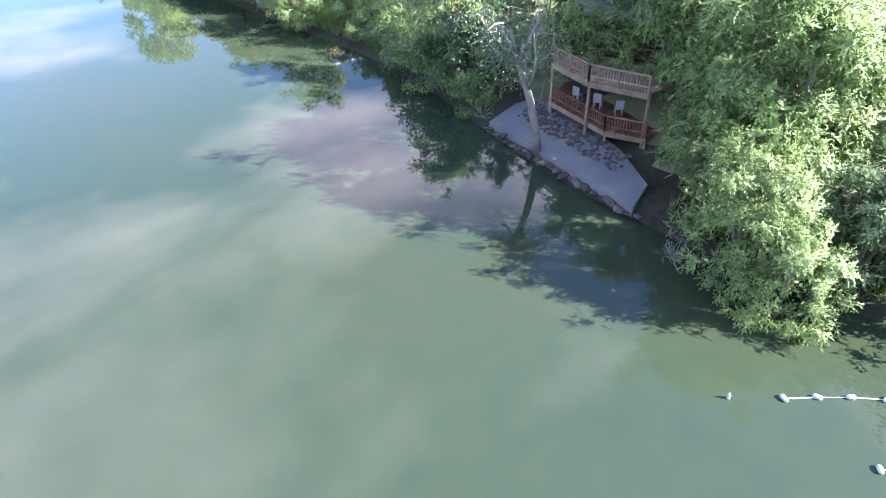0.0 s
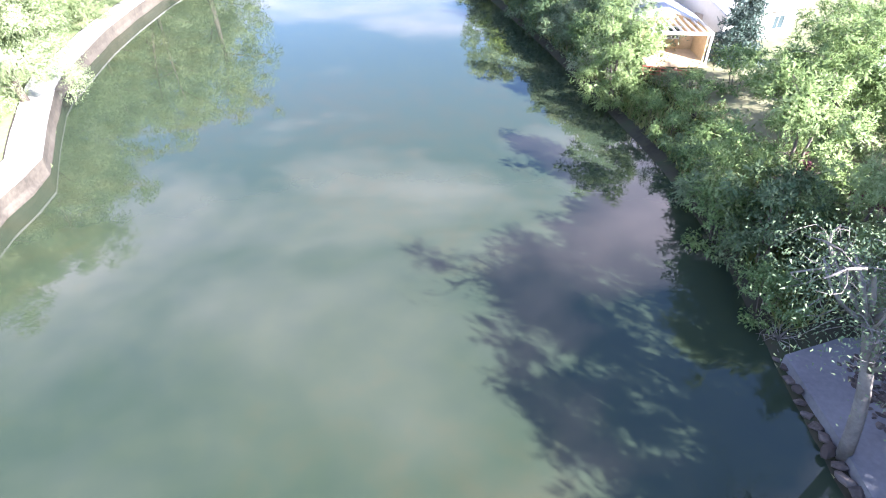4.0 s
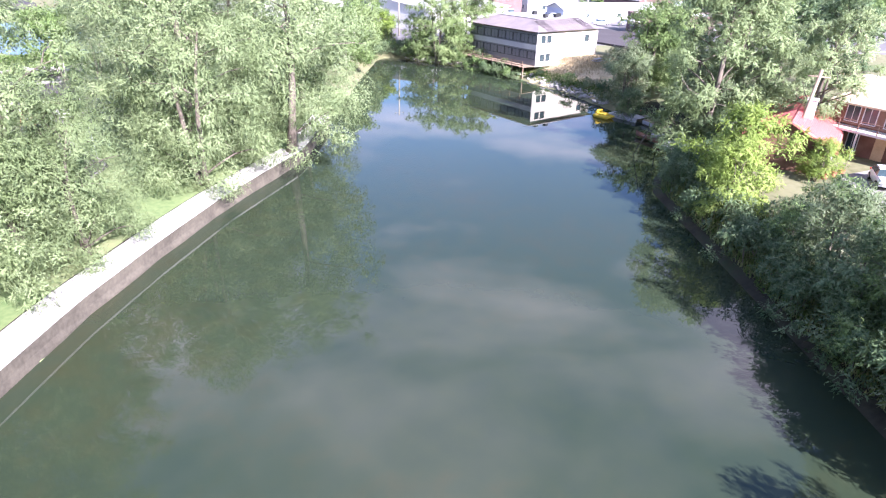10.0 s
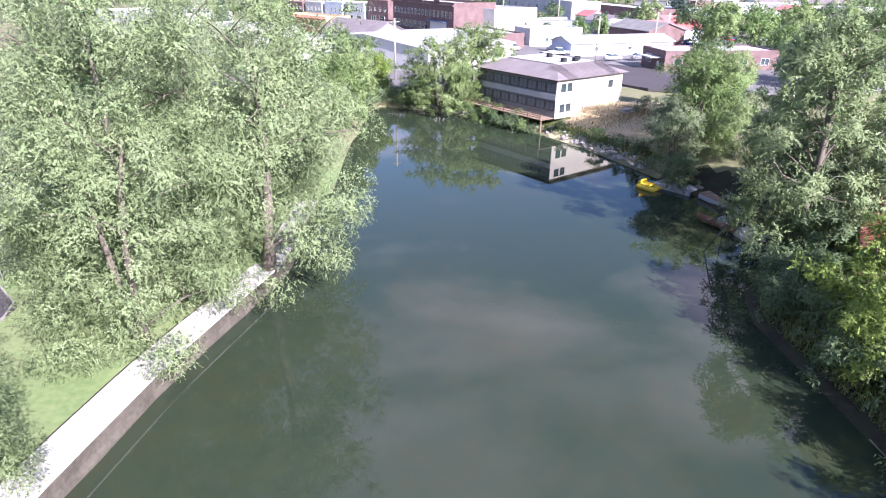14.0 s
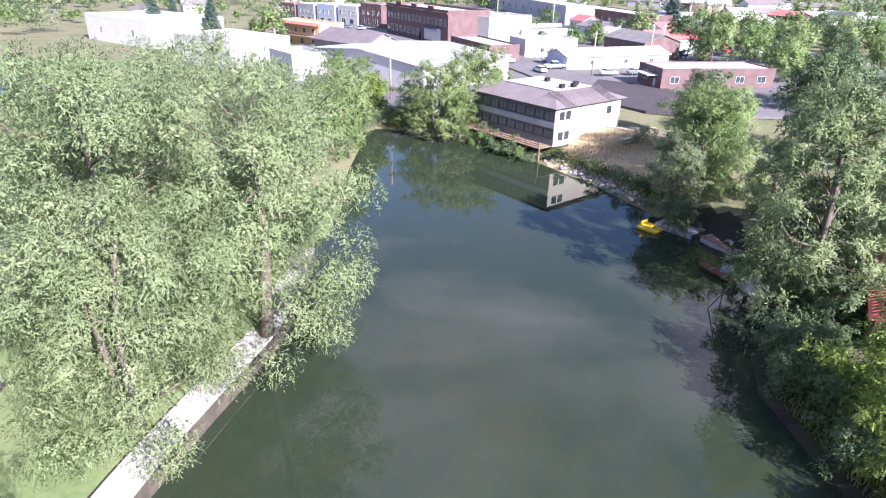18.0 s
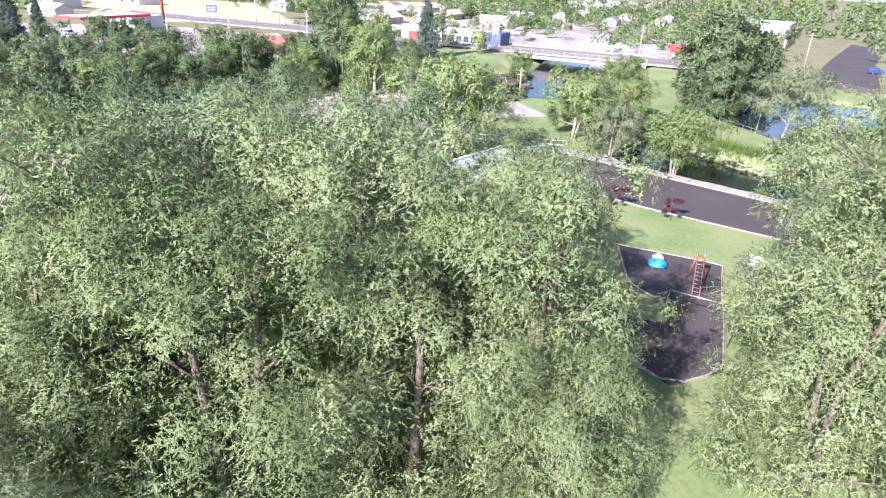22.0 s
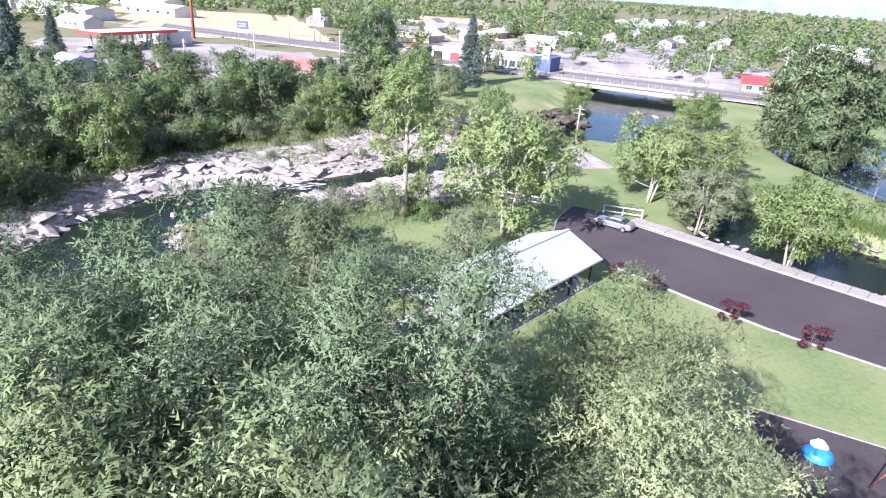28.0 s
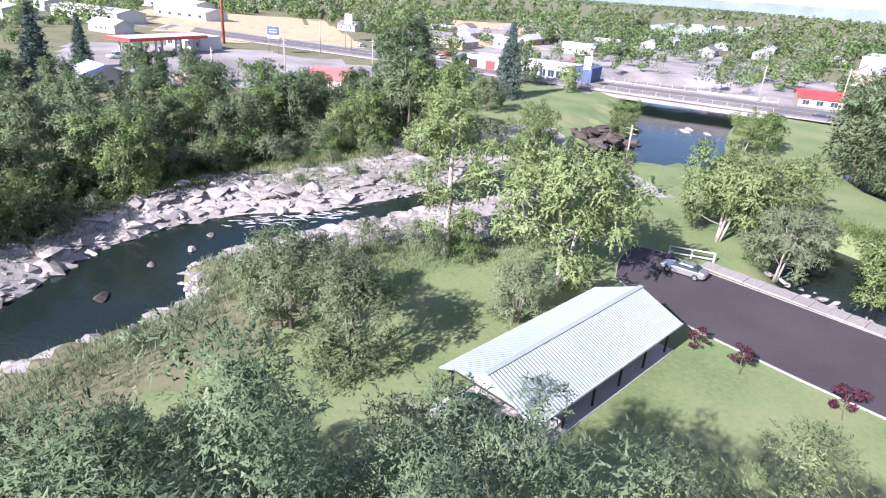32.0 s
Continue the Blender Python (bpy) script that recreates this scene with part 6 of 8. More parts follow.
part("balcony", box((0, -5.4, 2.6), (14.2, 2.0, .22), 0, .02), bal, mat=M["white"])
for k in range(5):
    part("balcony_post", box((-6.8 + 3.4 * k, -6.3, 1.3), (.14, .14, 2.6)), bal, mat=M["white"])
for zz in (2.95, 3.3, 3.62):
    part("balcony_rail", box((0, -6.35, zz), (14.2, .05, .06)), bal, mat=M["wood"])
for k in range(9):
    part("baluster", box((-7 + 1.75 * k, -6.35, 3.15), (.07, .07, 1.0)), bal, mat=M["wood"])
car("beetle", 37.8, 29.9, 248, "car_white", "white rounded vintage car with its tail open on gravel", 2.86)
car("sedan", 39.3, 24.6, 195, "car_silver", "silver-grey saloon parked on pale gravel", 2.86)
car("sedan", 44.5, 30.5, 240, "car_dark", "dark car in the shade of the balcony", 2.86)
e = thing("utility_pole", pose(33.6, 37.2, 2.4, 3, 4, 0), "leaning brown wooden utility pole", "utility pole")
rod("pole", (0, 0, -.2), (0, 0, 8.5), .15, M["wood"], e, sides=8)
rod("crossarm", (-1.0, 0, 7.9), (1.0, 0, 7.9), .06, M["wood"], e)
for k in range(3):
    e = thing("flower_pot", pose(33.6 + 1.1 * k, 31.0 + .7 * k, 2.85), "clay pot of yellow flowers on gravel", "flower pot", "flower pots")
    bm = bmesh.new()
    bmesh.ops.create_cone(bm, cap_ends=True, segments=12, radius1=.2, radius2=.3, depth=.45, matrix=Matrix.Translation((0, 0, .22)))
    part("pot", bm, e, mat=M["rust"])
    c_ = rngt.normal(size=(90, 3)) * .22 + (0, 0, .62)
    part("flowers", leaf_mesh("flowers", leaves_at(rngt, c_, np.zeros((90, 3)), .14, .12, 0), M["yellow"]), e)

# docks and waterside steps
def dock(name, poly, z, mat, label):
    d_ = thing(name, pose(0, 0, 0), label, "dock")
    p = np.array(poly, float)
    a, b, c, dd = p
    n = int(np.hypot(*(b - a)) / .22)
    for i in range(n):
        t0, t1 = (i + .04) / n, (i + .96) / n
        q = [a + (b - a) * t0, a + (b - a) * t1, dd + (c - dd) * t1, dd + (c - dd) * t0]
        vs = [(*v, z - .05) for v in q] + [(*v, z) for v in q]
        part("plank", mesh_of("plank", vs, [(3, 2, 1, 0), (4, 5, 6, 7), (0, 1, 5, 4), (1, 2, 6, 5), (2, 3, 7, 6), (3, 0, 4, 7)], M[mat]), d_)
    for s0, s1 in ((a, b), (dd, c)):
        v = s1 - s0
        part("float", box((*((s0 + s1) / 2 * .96 + (a + c) / 2 * .04), z - .28), (np.hypot(*v) * .96, .35, .42), math.degrees(math.atan2(v[1], v[0])), .04), d_, mat=M["grey"])
    return d_


dock("floating_dock", [(23.1, 63.6), (26.0, 60.2), (27.9, 61.8), (25.0, 65.2)], .48, "grey", "pale grey floating dock on the pond")
dock("plank_jetty", [(26.6, 59.6), (28.6, 54.2), (31.0, 55.4), (29.2, 61.0)], .62, "wood", "weathered plank landing at the boat yard")
e = thing("pedal_boat", pose(22.3, 62.6, .02, 0, 0, -50), "yellow pedal boat moored to the dock", "boat")
for sy in (-1, 1):
    part("hull", mesh_of("hull", *tube([(-1.25, sy * .5, .16), (-.9, sy * .5, .16), (.8, sy * .5, .18), (1.35, sy * .45, .34)], [.18, .28, .28, .08], 10), M["yellow_paint"], True), e)
part("seat", box((-.2, 0, .48), (1.1, 1.3, .2), 0, .05), e, mat=M["yellow_paint"])
part("backrest", box((-.75, 0, .72), (.14, 1.2, .45), 0, .05), e, mat=M["yellow_paint"])
part("paddle_box", box((-1.05, 0, .42), (.5, .5, .4), 0, .06), e, mat=M["yellow_paint"])
CANOE = [(-2.3, .05, .52), (-1.6, .32, .36), (-.6, .46, .30), (.6, .46, .30), (1.6, .32, .36), (2.3, .05, .52)]


def canoe(x, y, z, rx, rz, mat, label):
    vs, fs = [], []
    for px, hw, rim_ in CANOE:
        vs += [(px, -hw, rim_ + .08), (px, -hw * .7, .08), (px, 0, .0), (px, hw * .7, .08), (px, hw, rim_ + .08)]
    for i in range(5):
        for k in range(4):
            fs.append((i * 5 + k, i * 5 + k + 1, i * 5 + 6 + k, i * 5 + 5 + k))
    e = thing("canoe", pose(x, y, z, rx, 0, rz), label, "canoe", "boats in the yard")
    me = mesh_of("hull", vs, fs, M[mat], True)
    o = part("hull", me, e)
    md = o.modifiers.new("thickness", "SOLIDIFY")
    md.thickness = .04
    for px in (-.8, .8):
        part("thwart", box((px, 0, .34), (.2, .84, .04)), e, mat=M["wood"])


canoe(27.3, 66.4, .75, 60, 60, "white", "white canoe lying on its side on the bank")
canoe(28.2, 65.4, .85, 150, 62, "red", "red canoe turned over beside the dock")
canoe(32.2, 67.5, 1.6, 120, 20, "red", "red canoe stacked under the trees")
canoe(33.0, 66.2, 1.6, 150, 40, "rust", "faded red boat hull in the yard")
canoe(25.2, 51.6, .1, 0, 115, "wood_red", "small brown rowing boat tied at the bank")
e = thing("mooring_float", pose(26.2, 51.9, .05, 0, 0, 30), "grey block-shaped float with a lamp post", "float")
part("block", box((0, 0, .35), (1.3, .9, .8), 0, .05), e, mat=M["grey"])
rod("post", (.3, .2, .7), (.3, .2, 4.2), .05, M["dark_metal"], e)
part("lamp", box((.3, .2, 4.25), (.3, .2, .15), 0, .03), e, mat=M["dark_metal"])
e = thing("mooring_pole", pose(21.7, 46.0, -.6, 28, 8, 0), "thin dark pole leaning out of the water", "pole")
rod("pole", (0, 0, 0), (.2, 0, 4.6), .05, M["dark_metal"], e)
stairs = thing("waterside_steps", pose(0, 0, 0), "curved pale stone steps down to the water", "steps")
for k in range(4):
    ctr, r1 = np.array([31.5, 50.0]), 5.4 - .6 * k
    angs = np.linspace(radians(178), radians(240), 9)
    vs = []
    for a in angs:
        for rr, z_ in ((r1, -.2), (r1, .28 + .22 * k), (r1 - .58, .28 + .22 * k), (r1 - .58, -.2)):
            vs.append((*(ctr + rr * np.array([math.cos(a), math.sin(a) * 1.15])), z_))
    fs = [(i * 4 + j, i * 4 + (j + 1) % 4, i * 4 + 4 + (j + 1) % 4, i * 4 + 4 + j) for i in range(8) for j in range(4)] + [(0, 3, 2, 1), (32, 33, 34, 35)]
    part("step", mesh_of("step", vs, fs, M["concrete"]), stairs)
yard = thing("bank_stones", pose(0, 0, 0), "pale flat stones along the boat-yard shore", "rocks", kind="structure")
rows = []
for p in along([(27.0, 61.5), (29.6, 62.0), (28.6, 54.5), (27.6, 51.5), (27.0, 49)], .5):
    rows.append((p[0] + rng.uniform(-.3, 1.2), p[1] + rng.uniform(-.6, .6), .45 + rng.uniform(0, .3), rng.uniform(.25, .6)))
rocks(yard, "rock", rows)
rip = thing("riprap", pose(0, 0, 0), "broken pale stones armouring the far shore", "rocks", kind="structure")
rows = []
for p in along([(-7, 105.5), (4, 99.6), (13.2, 90.6), (17.5, 83), (21, 76), (23.8, 69.4)], .5):
    for _ in range(2):
        d = rng.uniform(-.3, 1.6)
        rows.append((p[0] + d * .8, p[1] + d * .5, .15 + .30 * max(0, d) + .1 + rng.uniform(-.1, .15), rng.uniform(.32, .68)))
rocks(rip, "rock", rows[:300])
line = along([(10.7, -59.3), (12.1, -60.6), (13.4, -62.2), (11.5, -64.5), (10.0, -62.6)], 1.1)
fl = thing("float_line", pose(0, 0, 0), "line of small white floats on the water", "float line")
part("rope", mesh_of("rope", *tube([(x, y, .03) for x, y in line], [.02] * len(line), 4), M["white"]), fl)
for x, y in line:
    o = part("float", mesh_of("float", *tube([(-.16, 0, .06), (-.1, 0, .06), (.1, 0, .06), (.16, 0, .06)], [.04, .09, .09, .04], 8), M["white"], True), fl)
    o.matrix_basis = pose(x, y, 0, 0, 0, 40 * x)
for x, y in ((9.4, -57.9),):
    solid("buoy", mesh_of("buoy", *tube([(0, 0, -.1), (0, 0, .0), (0, 0, .18), (0, 0, .28)], [.02, .055, .055, .02], 8), M["white"], True), "small white buoy floating on the pond", "buoy", m=pose(x, y, 0))

# ---- the office at the pond's end ----
off = building("office_building", "two-storey cream office with mauve tiled roof skirt above the pond", "office", 15.9, 96.2, 37.7, 14.5, 17.0, 6.3, ("skirt", 1.7, 3.4), "cream", "roof_mauve",
               row_of("W", 9, -7.4, 7.4, 4.9, 1.72, 1.5) + row_of("W", 9, -7.4, 7.4, 2.0, 1.72, 1.4) + [("S", -5.9, 4.9, .95, 1.3), ("S", -4.6, 4.9, .95, 1.3), ("S", -5.9, 1.6, .95, 1.3), ("S", -4.6, 1.6, .95, 1.3), ("S", 4.5, 4.6, 1.0, 1.2)], z=2.1, frame="dark_metal")
# Sheet added over the cream wall: grey spandrels plus shade as colour.
part("cladding", box((-7.26, 0, 3.15), (.04, 16.9, 6.2)), off, "dark grey cladding", M["spandrel"])
part("band", box((-7.3, 0, 3.45), (.12, 17.0, .9)), off, mat=M["grey"])
for k in range(40):
    part("rafter_end", box((-7.75, -8.6 + .44 * k, 6.2), (.5, .14, .16)), off, mat=M["dark_inside"])
for k in range(37):
    o = part("roof_rib", box((0, 0, 0), (.07, 4.5, .06)), off, mat=M["roof_mauve"])
    kx = -7.6 + .42 * k
    o.matrix_basis = pose(max(-3.6 - .0, min(3.6, kx)) * .5 + kx * .5, -7.2, 7.18, 22.7)
for k, (vx, vy) in enumerate(((-1.5, -4.2), (.6, -4.6), (2.2, -3.6), (1.0, 1.0))):
    part("roof_vent", box((vx, vy, 8.45), (.8, .6, .7), 0, .03), off, mat=M["dark_metal"])
off.matrix_basis = pose(16.6, 100.3, 2.05, 0, 0, 37.7) @ Matrix.Diagonal((1.042, 1.042, 0.9, 1))
deck2 = thing("office_deck", pose(15.9, 96.2, 2.1, 0, 0, 37.7), "weathered timber deck along the office above the water", "deck")
deck2.matrix_basis = pose(16.6, 100.3, 2.05, 0, 0, 37.7) @ Matrix.Diagonal((1.042, 1.042, 0.95, 1))
for k in range(9):
    w_ = pose(16.6, 100.3, 0, 0, 0, 37.7) @ Vector((-10.9, -7.5 + 2.1 * k, 0))
    grow(("bush_b", "bush_a")[k % 2], [(w_.x, w_.y, 1.8 + .4 * (k % 3))], "green bush under the office deck", "bush")
for k in range(70):
    part("plank", box((-8.6, -8.3 + .255 * k, .12), (2.6, .24, .06)), deck2, mat=M["wood"])
for k in range(8):
    part("post", box((-9.7, -8.2 + 2.5 * k, -.9), (.16, .16, 2.0)), deck2, mat=M["wood"])
    part("rail_post", box((-9.85, -8.2 + 2.5 * k, .6), (.1, .1, 1.0)), deck2, mat=M["wood"])
for zz in (.45, .75, 1.08):
    part("rail", box((-9.85, .6, zz), (.06, 17.8, .09)), deck2, mat=M["wood"])
e = thing("picnic_table", pose(26.0, 86.5, ground_z(26.0, 86.5), 0, 0, 40), "bleached picnic table on dry grass", "picnic table")
part("tabletop", box((0, 0, .75), (1.8, .75, .05)), e, mat=M["grey"])
for sy in (-1, 1):
    part("bench", box((0, sy * .66, .44), (1.8, .25, .05)), e, mat=M["grey"])
for sx in (-.7, .7):
    part("leg", box((sx, 0, .36), (.1, 1.2, .08)), e, mat=M["grey"])
    part("leg", box((sx, 0, .5), (.1, .1, .5)), e, mat=M["grey"])


# ---- the town beyond the pond ----
sheet("street", [(8, 186), (20, 150), (27, 122), (36, 110), (60, 106), (110, 120), (110, 150), (70, 140), (46, 134), (36, 146), (24, 180), (18, 215)], 3.35, M["asphalt_old"], "sunlit town street and car park", "road", .5)
sheet("lot", [(27, 121), (36, 109), (48, 106), (48, 133), (36, 143)], 3.40, M["asphalt"], "dark asphalt car park behind the office", "pavement", .5)
building("brick_block", "long two-storey red brick block with a corniced top", "building", -1.2, 231.3, -61, 46, 16, 9.6, ("flat", .9), "brick", "roof_white",
         row_of("S", 16, -21, 21, 6.6, 1.2, 2.0) + row_of("S", 8, -21, 2, 2.4, 2.0, 2.2) + row_of("W", 4, -5, 5, 6.6, 1.2, 2.0), doors=[("S", 4, 1.6, 2.6, "dark_inside")],
         extras=[("cornice", (0, -8.3, 9.5), (46.6, .7, .5), "brick"), ("pediment", (-12, -8.2, 10.8), (4, .4, 1.0), "brick"), ("pediment", (0, -8.2, 10.8), (4, .4, 1.0), "brick"), ("pediment", (12, -8.2, 10.8), (4, .4, 1.0), "brick"), ("shopfront", (13, -8.15, 2.4), (11, .3, 3.6), "white"), ("awning", (13, -8.9, 4.4), (11.5, 1.6, .25), "navy")])
building("white_block", "tall blank white side building", "building", 18, 222, -50, 18, 20, 8.2, ("flat", .6), "white", "roof_white", [("S", -5, 3, 1.2, 1.6), ("S", 3, 3, 1.2, 1.6)])
building("brick_shop", "single-storey red brick shop", "shop", 12.6, 183, -67, 25, 9, 3.9, ("flat", .5), "brick", "roof_white", row_of("S", 6, -10, 10, 2.0, 1.6, 1.7), doors=[("S", 1, 1.2, 2.1, "white"), ("S", -6, 1.2, 2.1, "white")], extras=[("sign_panel", (9, -4.6, 2.2), (1.6, .1, 1.8), "white")])
building("white_hall", "long white single-storey hall with a pale blue gable end", "hall", 44.5, 168.5, 20, 31, 10, 3.4, ("gable", "x", 1.4), "white", "roof_white", [("W", -1.5, 1.8, 1.3, 1.1), ("S", -8, 1.8, 1.2, 1.0), ("S", 2, 1.8, 1.2, 1.0), ("S", 10, 1.8, 1.2, 1.0)], doors=[("W", 2.2, 1.0, 2.1, "lilac")],
         extras=[("end_panel", (-15.52, 0, 1.7), (.06, 9.8, 3.3), "lilac")])
building("brick_motel", "long dark brick building with a flat white roof", "building", 58.4, 139.4, 8, 26, 11, 4.2, ("flat", .35), "brick", "roof_white", [("W", -2, 2.4, 2.4, 1.8)] + row_of("S", 5, -10, 10, 2.2, 2.0, 1.4), doors=[("W", 2.6, 1.0, 2.1, "white")], extras=[("awning", (-14.2, -1, 3.0), (2.6, 6.0, .2), "white")])
building("grey_shed", "grey-blue gabled metal shed", "shed", 71, 203, 20, 17, 12, 4.6, ("gable", "x", 2.0), "lilac", "roof_red", [("S", 0, 2, 1.2, 1.0)])
building("warehouse", "broad white warehouse with a low curved roof", "warehouse", -8, 148, -46, 40, 26, 5.0, ("gable", "y", 1.6), "white", "roof_pale", [("W", -6, 2.6, 1.0, 2.2), ("W", -1, 2.6, 1.0, 2.2), ("S", -10, 3, 1.4, 1.4)])
building("false_front", "white shop front with tall narrow windows", "shop", -31.5, 142, -54, 12, 8, 5.2, ("flat", .8), "white", "roof_white", [("S", -3.5, 2.6, 1.0, 2.4), ("S", 0, 2.6, 1.0, 2.4), ("S", 3.5, 2.6, 1.0, 2.4)], frame="dark_metal")
building("brown_roof_hall", "hall with a mauve shingled hip over dark eaves", "hall", -22, 172, -46, 22, 12, 5.0, ("gable", "x", 2.6), "roof_grey", "roof_mauve")
building("wooden_store", "brown timber store with a balcony and white posts", "store", -43, 216, -42, 24, 10, 7.0, ("flat", .7), "wood_new", "roof_white", row_of("S", 5, -9, 9, 5.2, 1.3, 1.6) + row_of("S", 4, -9, 9, 1.9, 1.6, 1.8), extras=[("balcony", (0, -6, 3.6), (24, 2.2, .25), "wood"), ("balcony_rail", (0, -7, 4.4), (24, .08, .5), "wood"), ("awning", (0, -6, 7.1), (24.4, 2.4, .2), "roof_red")])
for k, (mt, hh) in enumerate((("brick", 7.2), ("grey", 7.6), ("lilac", 8.0), ("white", 7.4), ("brick", 8.2))):
    t = k / 4
    building("shop", ("red brick", "grey", "pale blue", "white", "red brick")[k] + " two-storey shop front in a street row", "shop", -66 + 44 * t, 318 - 46 * t, -48, 14, 14, hh, ("flat", .8), mt, "roof_white", row_of("S", 4, -5, 5, 5.4, 1.1, 1.6) + [("S", -3, 2, 3.2, 2.0), ("S", 3, 2, 3.2, 2.0)], group="street row")
building("white_store", "large blank white store", "store", -95, 220, -38, 40, 26, 7.5, ("flat", .8), "white", "roof_white", [("S", -10, 4, 1.6, 2.0), ("S", 10, 4, 1.6, 2.0)])
building("white_store", "white loading building with a low roof", "store", -55, 172, -40, 26, 18, 7, ("flat", .5), "white", "roof_white", [("S", 4, 3, 1.4, 1.4)])
building("long_shed", "long shed with a dark slanting face", "shed", 53, 368, -80, 140, 14, 8, ("flat", .3), "grey", "roof_white", row_of("S", 10, -60, 60, 4, 3, 2))
building("brick_row", "low red brick row under white roofs", "building", 82, 300, -78, 70, 14, 6.5, ("flat", .4), "brick", "roof_white", row_of("S", 9, -30, 30, 3, 2, 2))
town_rng = np.random.default_rng(31)
for k in range(46):
    x, y = town_rng.uniform(-140, 330), town_rng.uniform(255, 620)
    if abs(x - 0) < 60 and y < 300 or (45 < x < 100 and y < 450):
        continue
    mt = ("white", "cream", "brick", "grey", "tan")[k % 5]
    gab = k % 3
    building("town_house", {"white": "white", "cream": "cream", "brick": "red brick", "grey": "grey", "tan": "tan"}[mt] + (" gabled house in town" if gab else " flat-roofed town building"), "house", x, y, town_rng.uniform(-60, 30), town_rng.uniform(9, 24), town_rng.uniform(8, 14), town_rng.uniform(3.2, 6.5),
             ("gable", "x", 2.2) if gab else ("flat", .4), mt, ("roof_white", "roof_grey", "roof_white", "roof_mauve")[k % 4], row_of("S", 3, -3, 3, 1.9, 1.2, 1.3))
for i, (x, y, a, f, p, lb) in enumerate([(24, 152, 110, "sedan", "car_white", "white car on the town street"), (28.5, 158, 20, "truck", "car_white", "white pickup parked beside the hall"), (40, 150, 15, "sedan", "car_white", "white car parked at the kerb"), (47, 152, 15, "sedan", "car_silver", "silver car parked at the kerb"),
                                         (52, 153, 20, "truck", "car_dark", "dark pickup parked near the hall"), (57, 156, 20, "sedan", "car_white", "pale car near the hall"), (18, 168, 110, "truck", "car_white", "white van on the street"), (-30, 255, -45, "sedan", "car_white", "white car in front of the shops"), (-36, 262, -45, "sedan", "car_silver", "silver car in front of the shops"),
                                         (-42, 267, -45, "truck", "car_dark", "dark pickup in front of the shops"), (-70, 285, -45, "sedan", "red", "red car down the street")]):
    car(f, x, y, a, p, lb, 3.4 if y < 200 else None)


def utility_pole(x, y, h, label="weathered wooden utility pole with a crossarm", arms=1):
    e = thing("utility_pole", pose(x, y, ground_z(x, y), 0, 0, 30), label, "utility pole")
    rod("pole", (0, 0, -.3), (0, 0, h), .16, M["bark_pale"], e, sides=7)
    for k in range(arms):
        rod("crossarm", (-1.1, 0, h - .6 - .9 * k), (1.1, 0, h - .6 - .9 * k), .07, M["bark_pale"], e)
        for sx in (-1, 0, 1):
            rod("insulator", (sx, 0, h - .55 - .9 * k), (sx, 0, h - .3 - .9 * k), .06, M["dark_metal"], e)
    return e


for k in range(30):
    x, y = 34 + 27 * (k % 6) + town_rng.uniform(-4, 4), 190 + 31 * (k // 6) + town_rng.uniform(-4, 4)
    if 60 < x < 82 and y < 215 or (45 < x < 100 and y > 280) or (x > 84 and y < 250):
        continue
    mt = ("white", "brick", "cream", "grey", "tan", "white", "lilac")[k % 7]
    building("town_house", {"white": "white", "cream": "cream", "brick": "red brick", "grey": "grey", "tan": "tan", "lilac": "pale blue"}[mt] + (" gabled house on a town street" if k % 3 else " flat-roofed building on a town street"), "house", x, y, 20 - 90 * (k % 2), town_rng.uniform(10, 20), town_rng.uniform(8, 13), town_rng.uniform(3.2, 5.5),
             ("gable", "x", 2.0) if k % 3 else ("flat", .4), mt, ("roof_white", "roof_grey", "roof_pale", "roof_mauve", "roof_red")[k % 5], row_of("S", 3, -3, 3, 1.9, 1.2, 1.3) + row_of("W", 2, -2, 2, 1.9, 1.1, 1.2))
for k in range(16):
    x, y = town_rng.uniform(25, 120), town_rng.uniform(165, 290)
    grow(("mid_a", "mid_b", "spruce")[k % 3], [(x, y, town_rng.uniform(5, 9))], ("green", "dark green", "dark spruce")[k % 3] + " tree between the town roofs", "tree", "town trees")
for k in range(44):
    x, y = 74 + 13 * (k % 11) + town_rng.uniform(-5, 5), 150 + 24 * (k // 11) + 0.25 * 13 * (k % 11) + town_rng.uniform(-6, 6)
    grow(("mid_a", "mid_c", "mid_b", "mid_c")[k % 4], [(x, y, town_rng.uniform(6.5, 11))], ("leafy green", "light green", "dark green", "light green")[k % 4] + " street tree among the houses", "tree", "town trees")
for k in range(18):
    car(("sedan", "truck")[k % 2], 30 + 4.6 * k, 172 + 1.9 * k + 5 * (k % 3), 20 + 90 * (k % 2), ("car_white", "car_silver", "car_dark", "red", "car_blue")[k % 5], "car parked along the town street")
for x, y, h in ((-9.5, 118, 11), (36, 150, 10), (58, 176, 10), (66, 190, 9), (17, 188, 9), (-40, 158, 9), (44, 250, 11), (25, 275, 12), (-10, 260, 10), (100, 260, 11)):
    utility_pole(x, y, h)
tower = thing("lattice_tower", pose(62, 350, 3), "tall grey steel lattice tower over the town", "tower")
for a, b in ((-1, -1), (1, -1), (1, 1), (-1, 1)):
    rod("leg", (a * 2.2, b * 2.2, 0), (a * .5, b * .5, 40), .14, M["steel"], tower, sides=4)
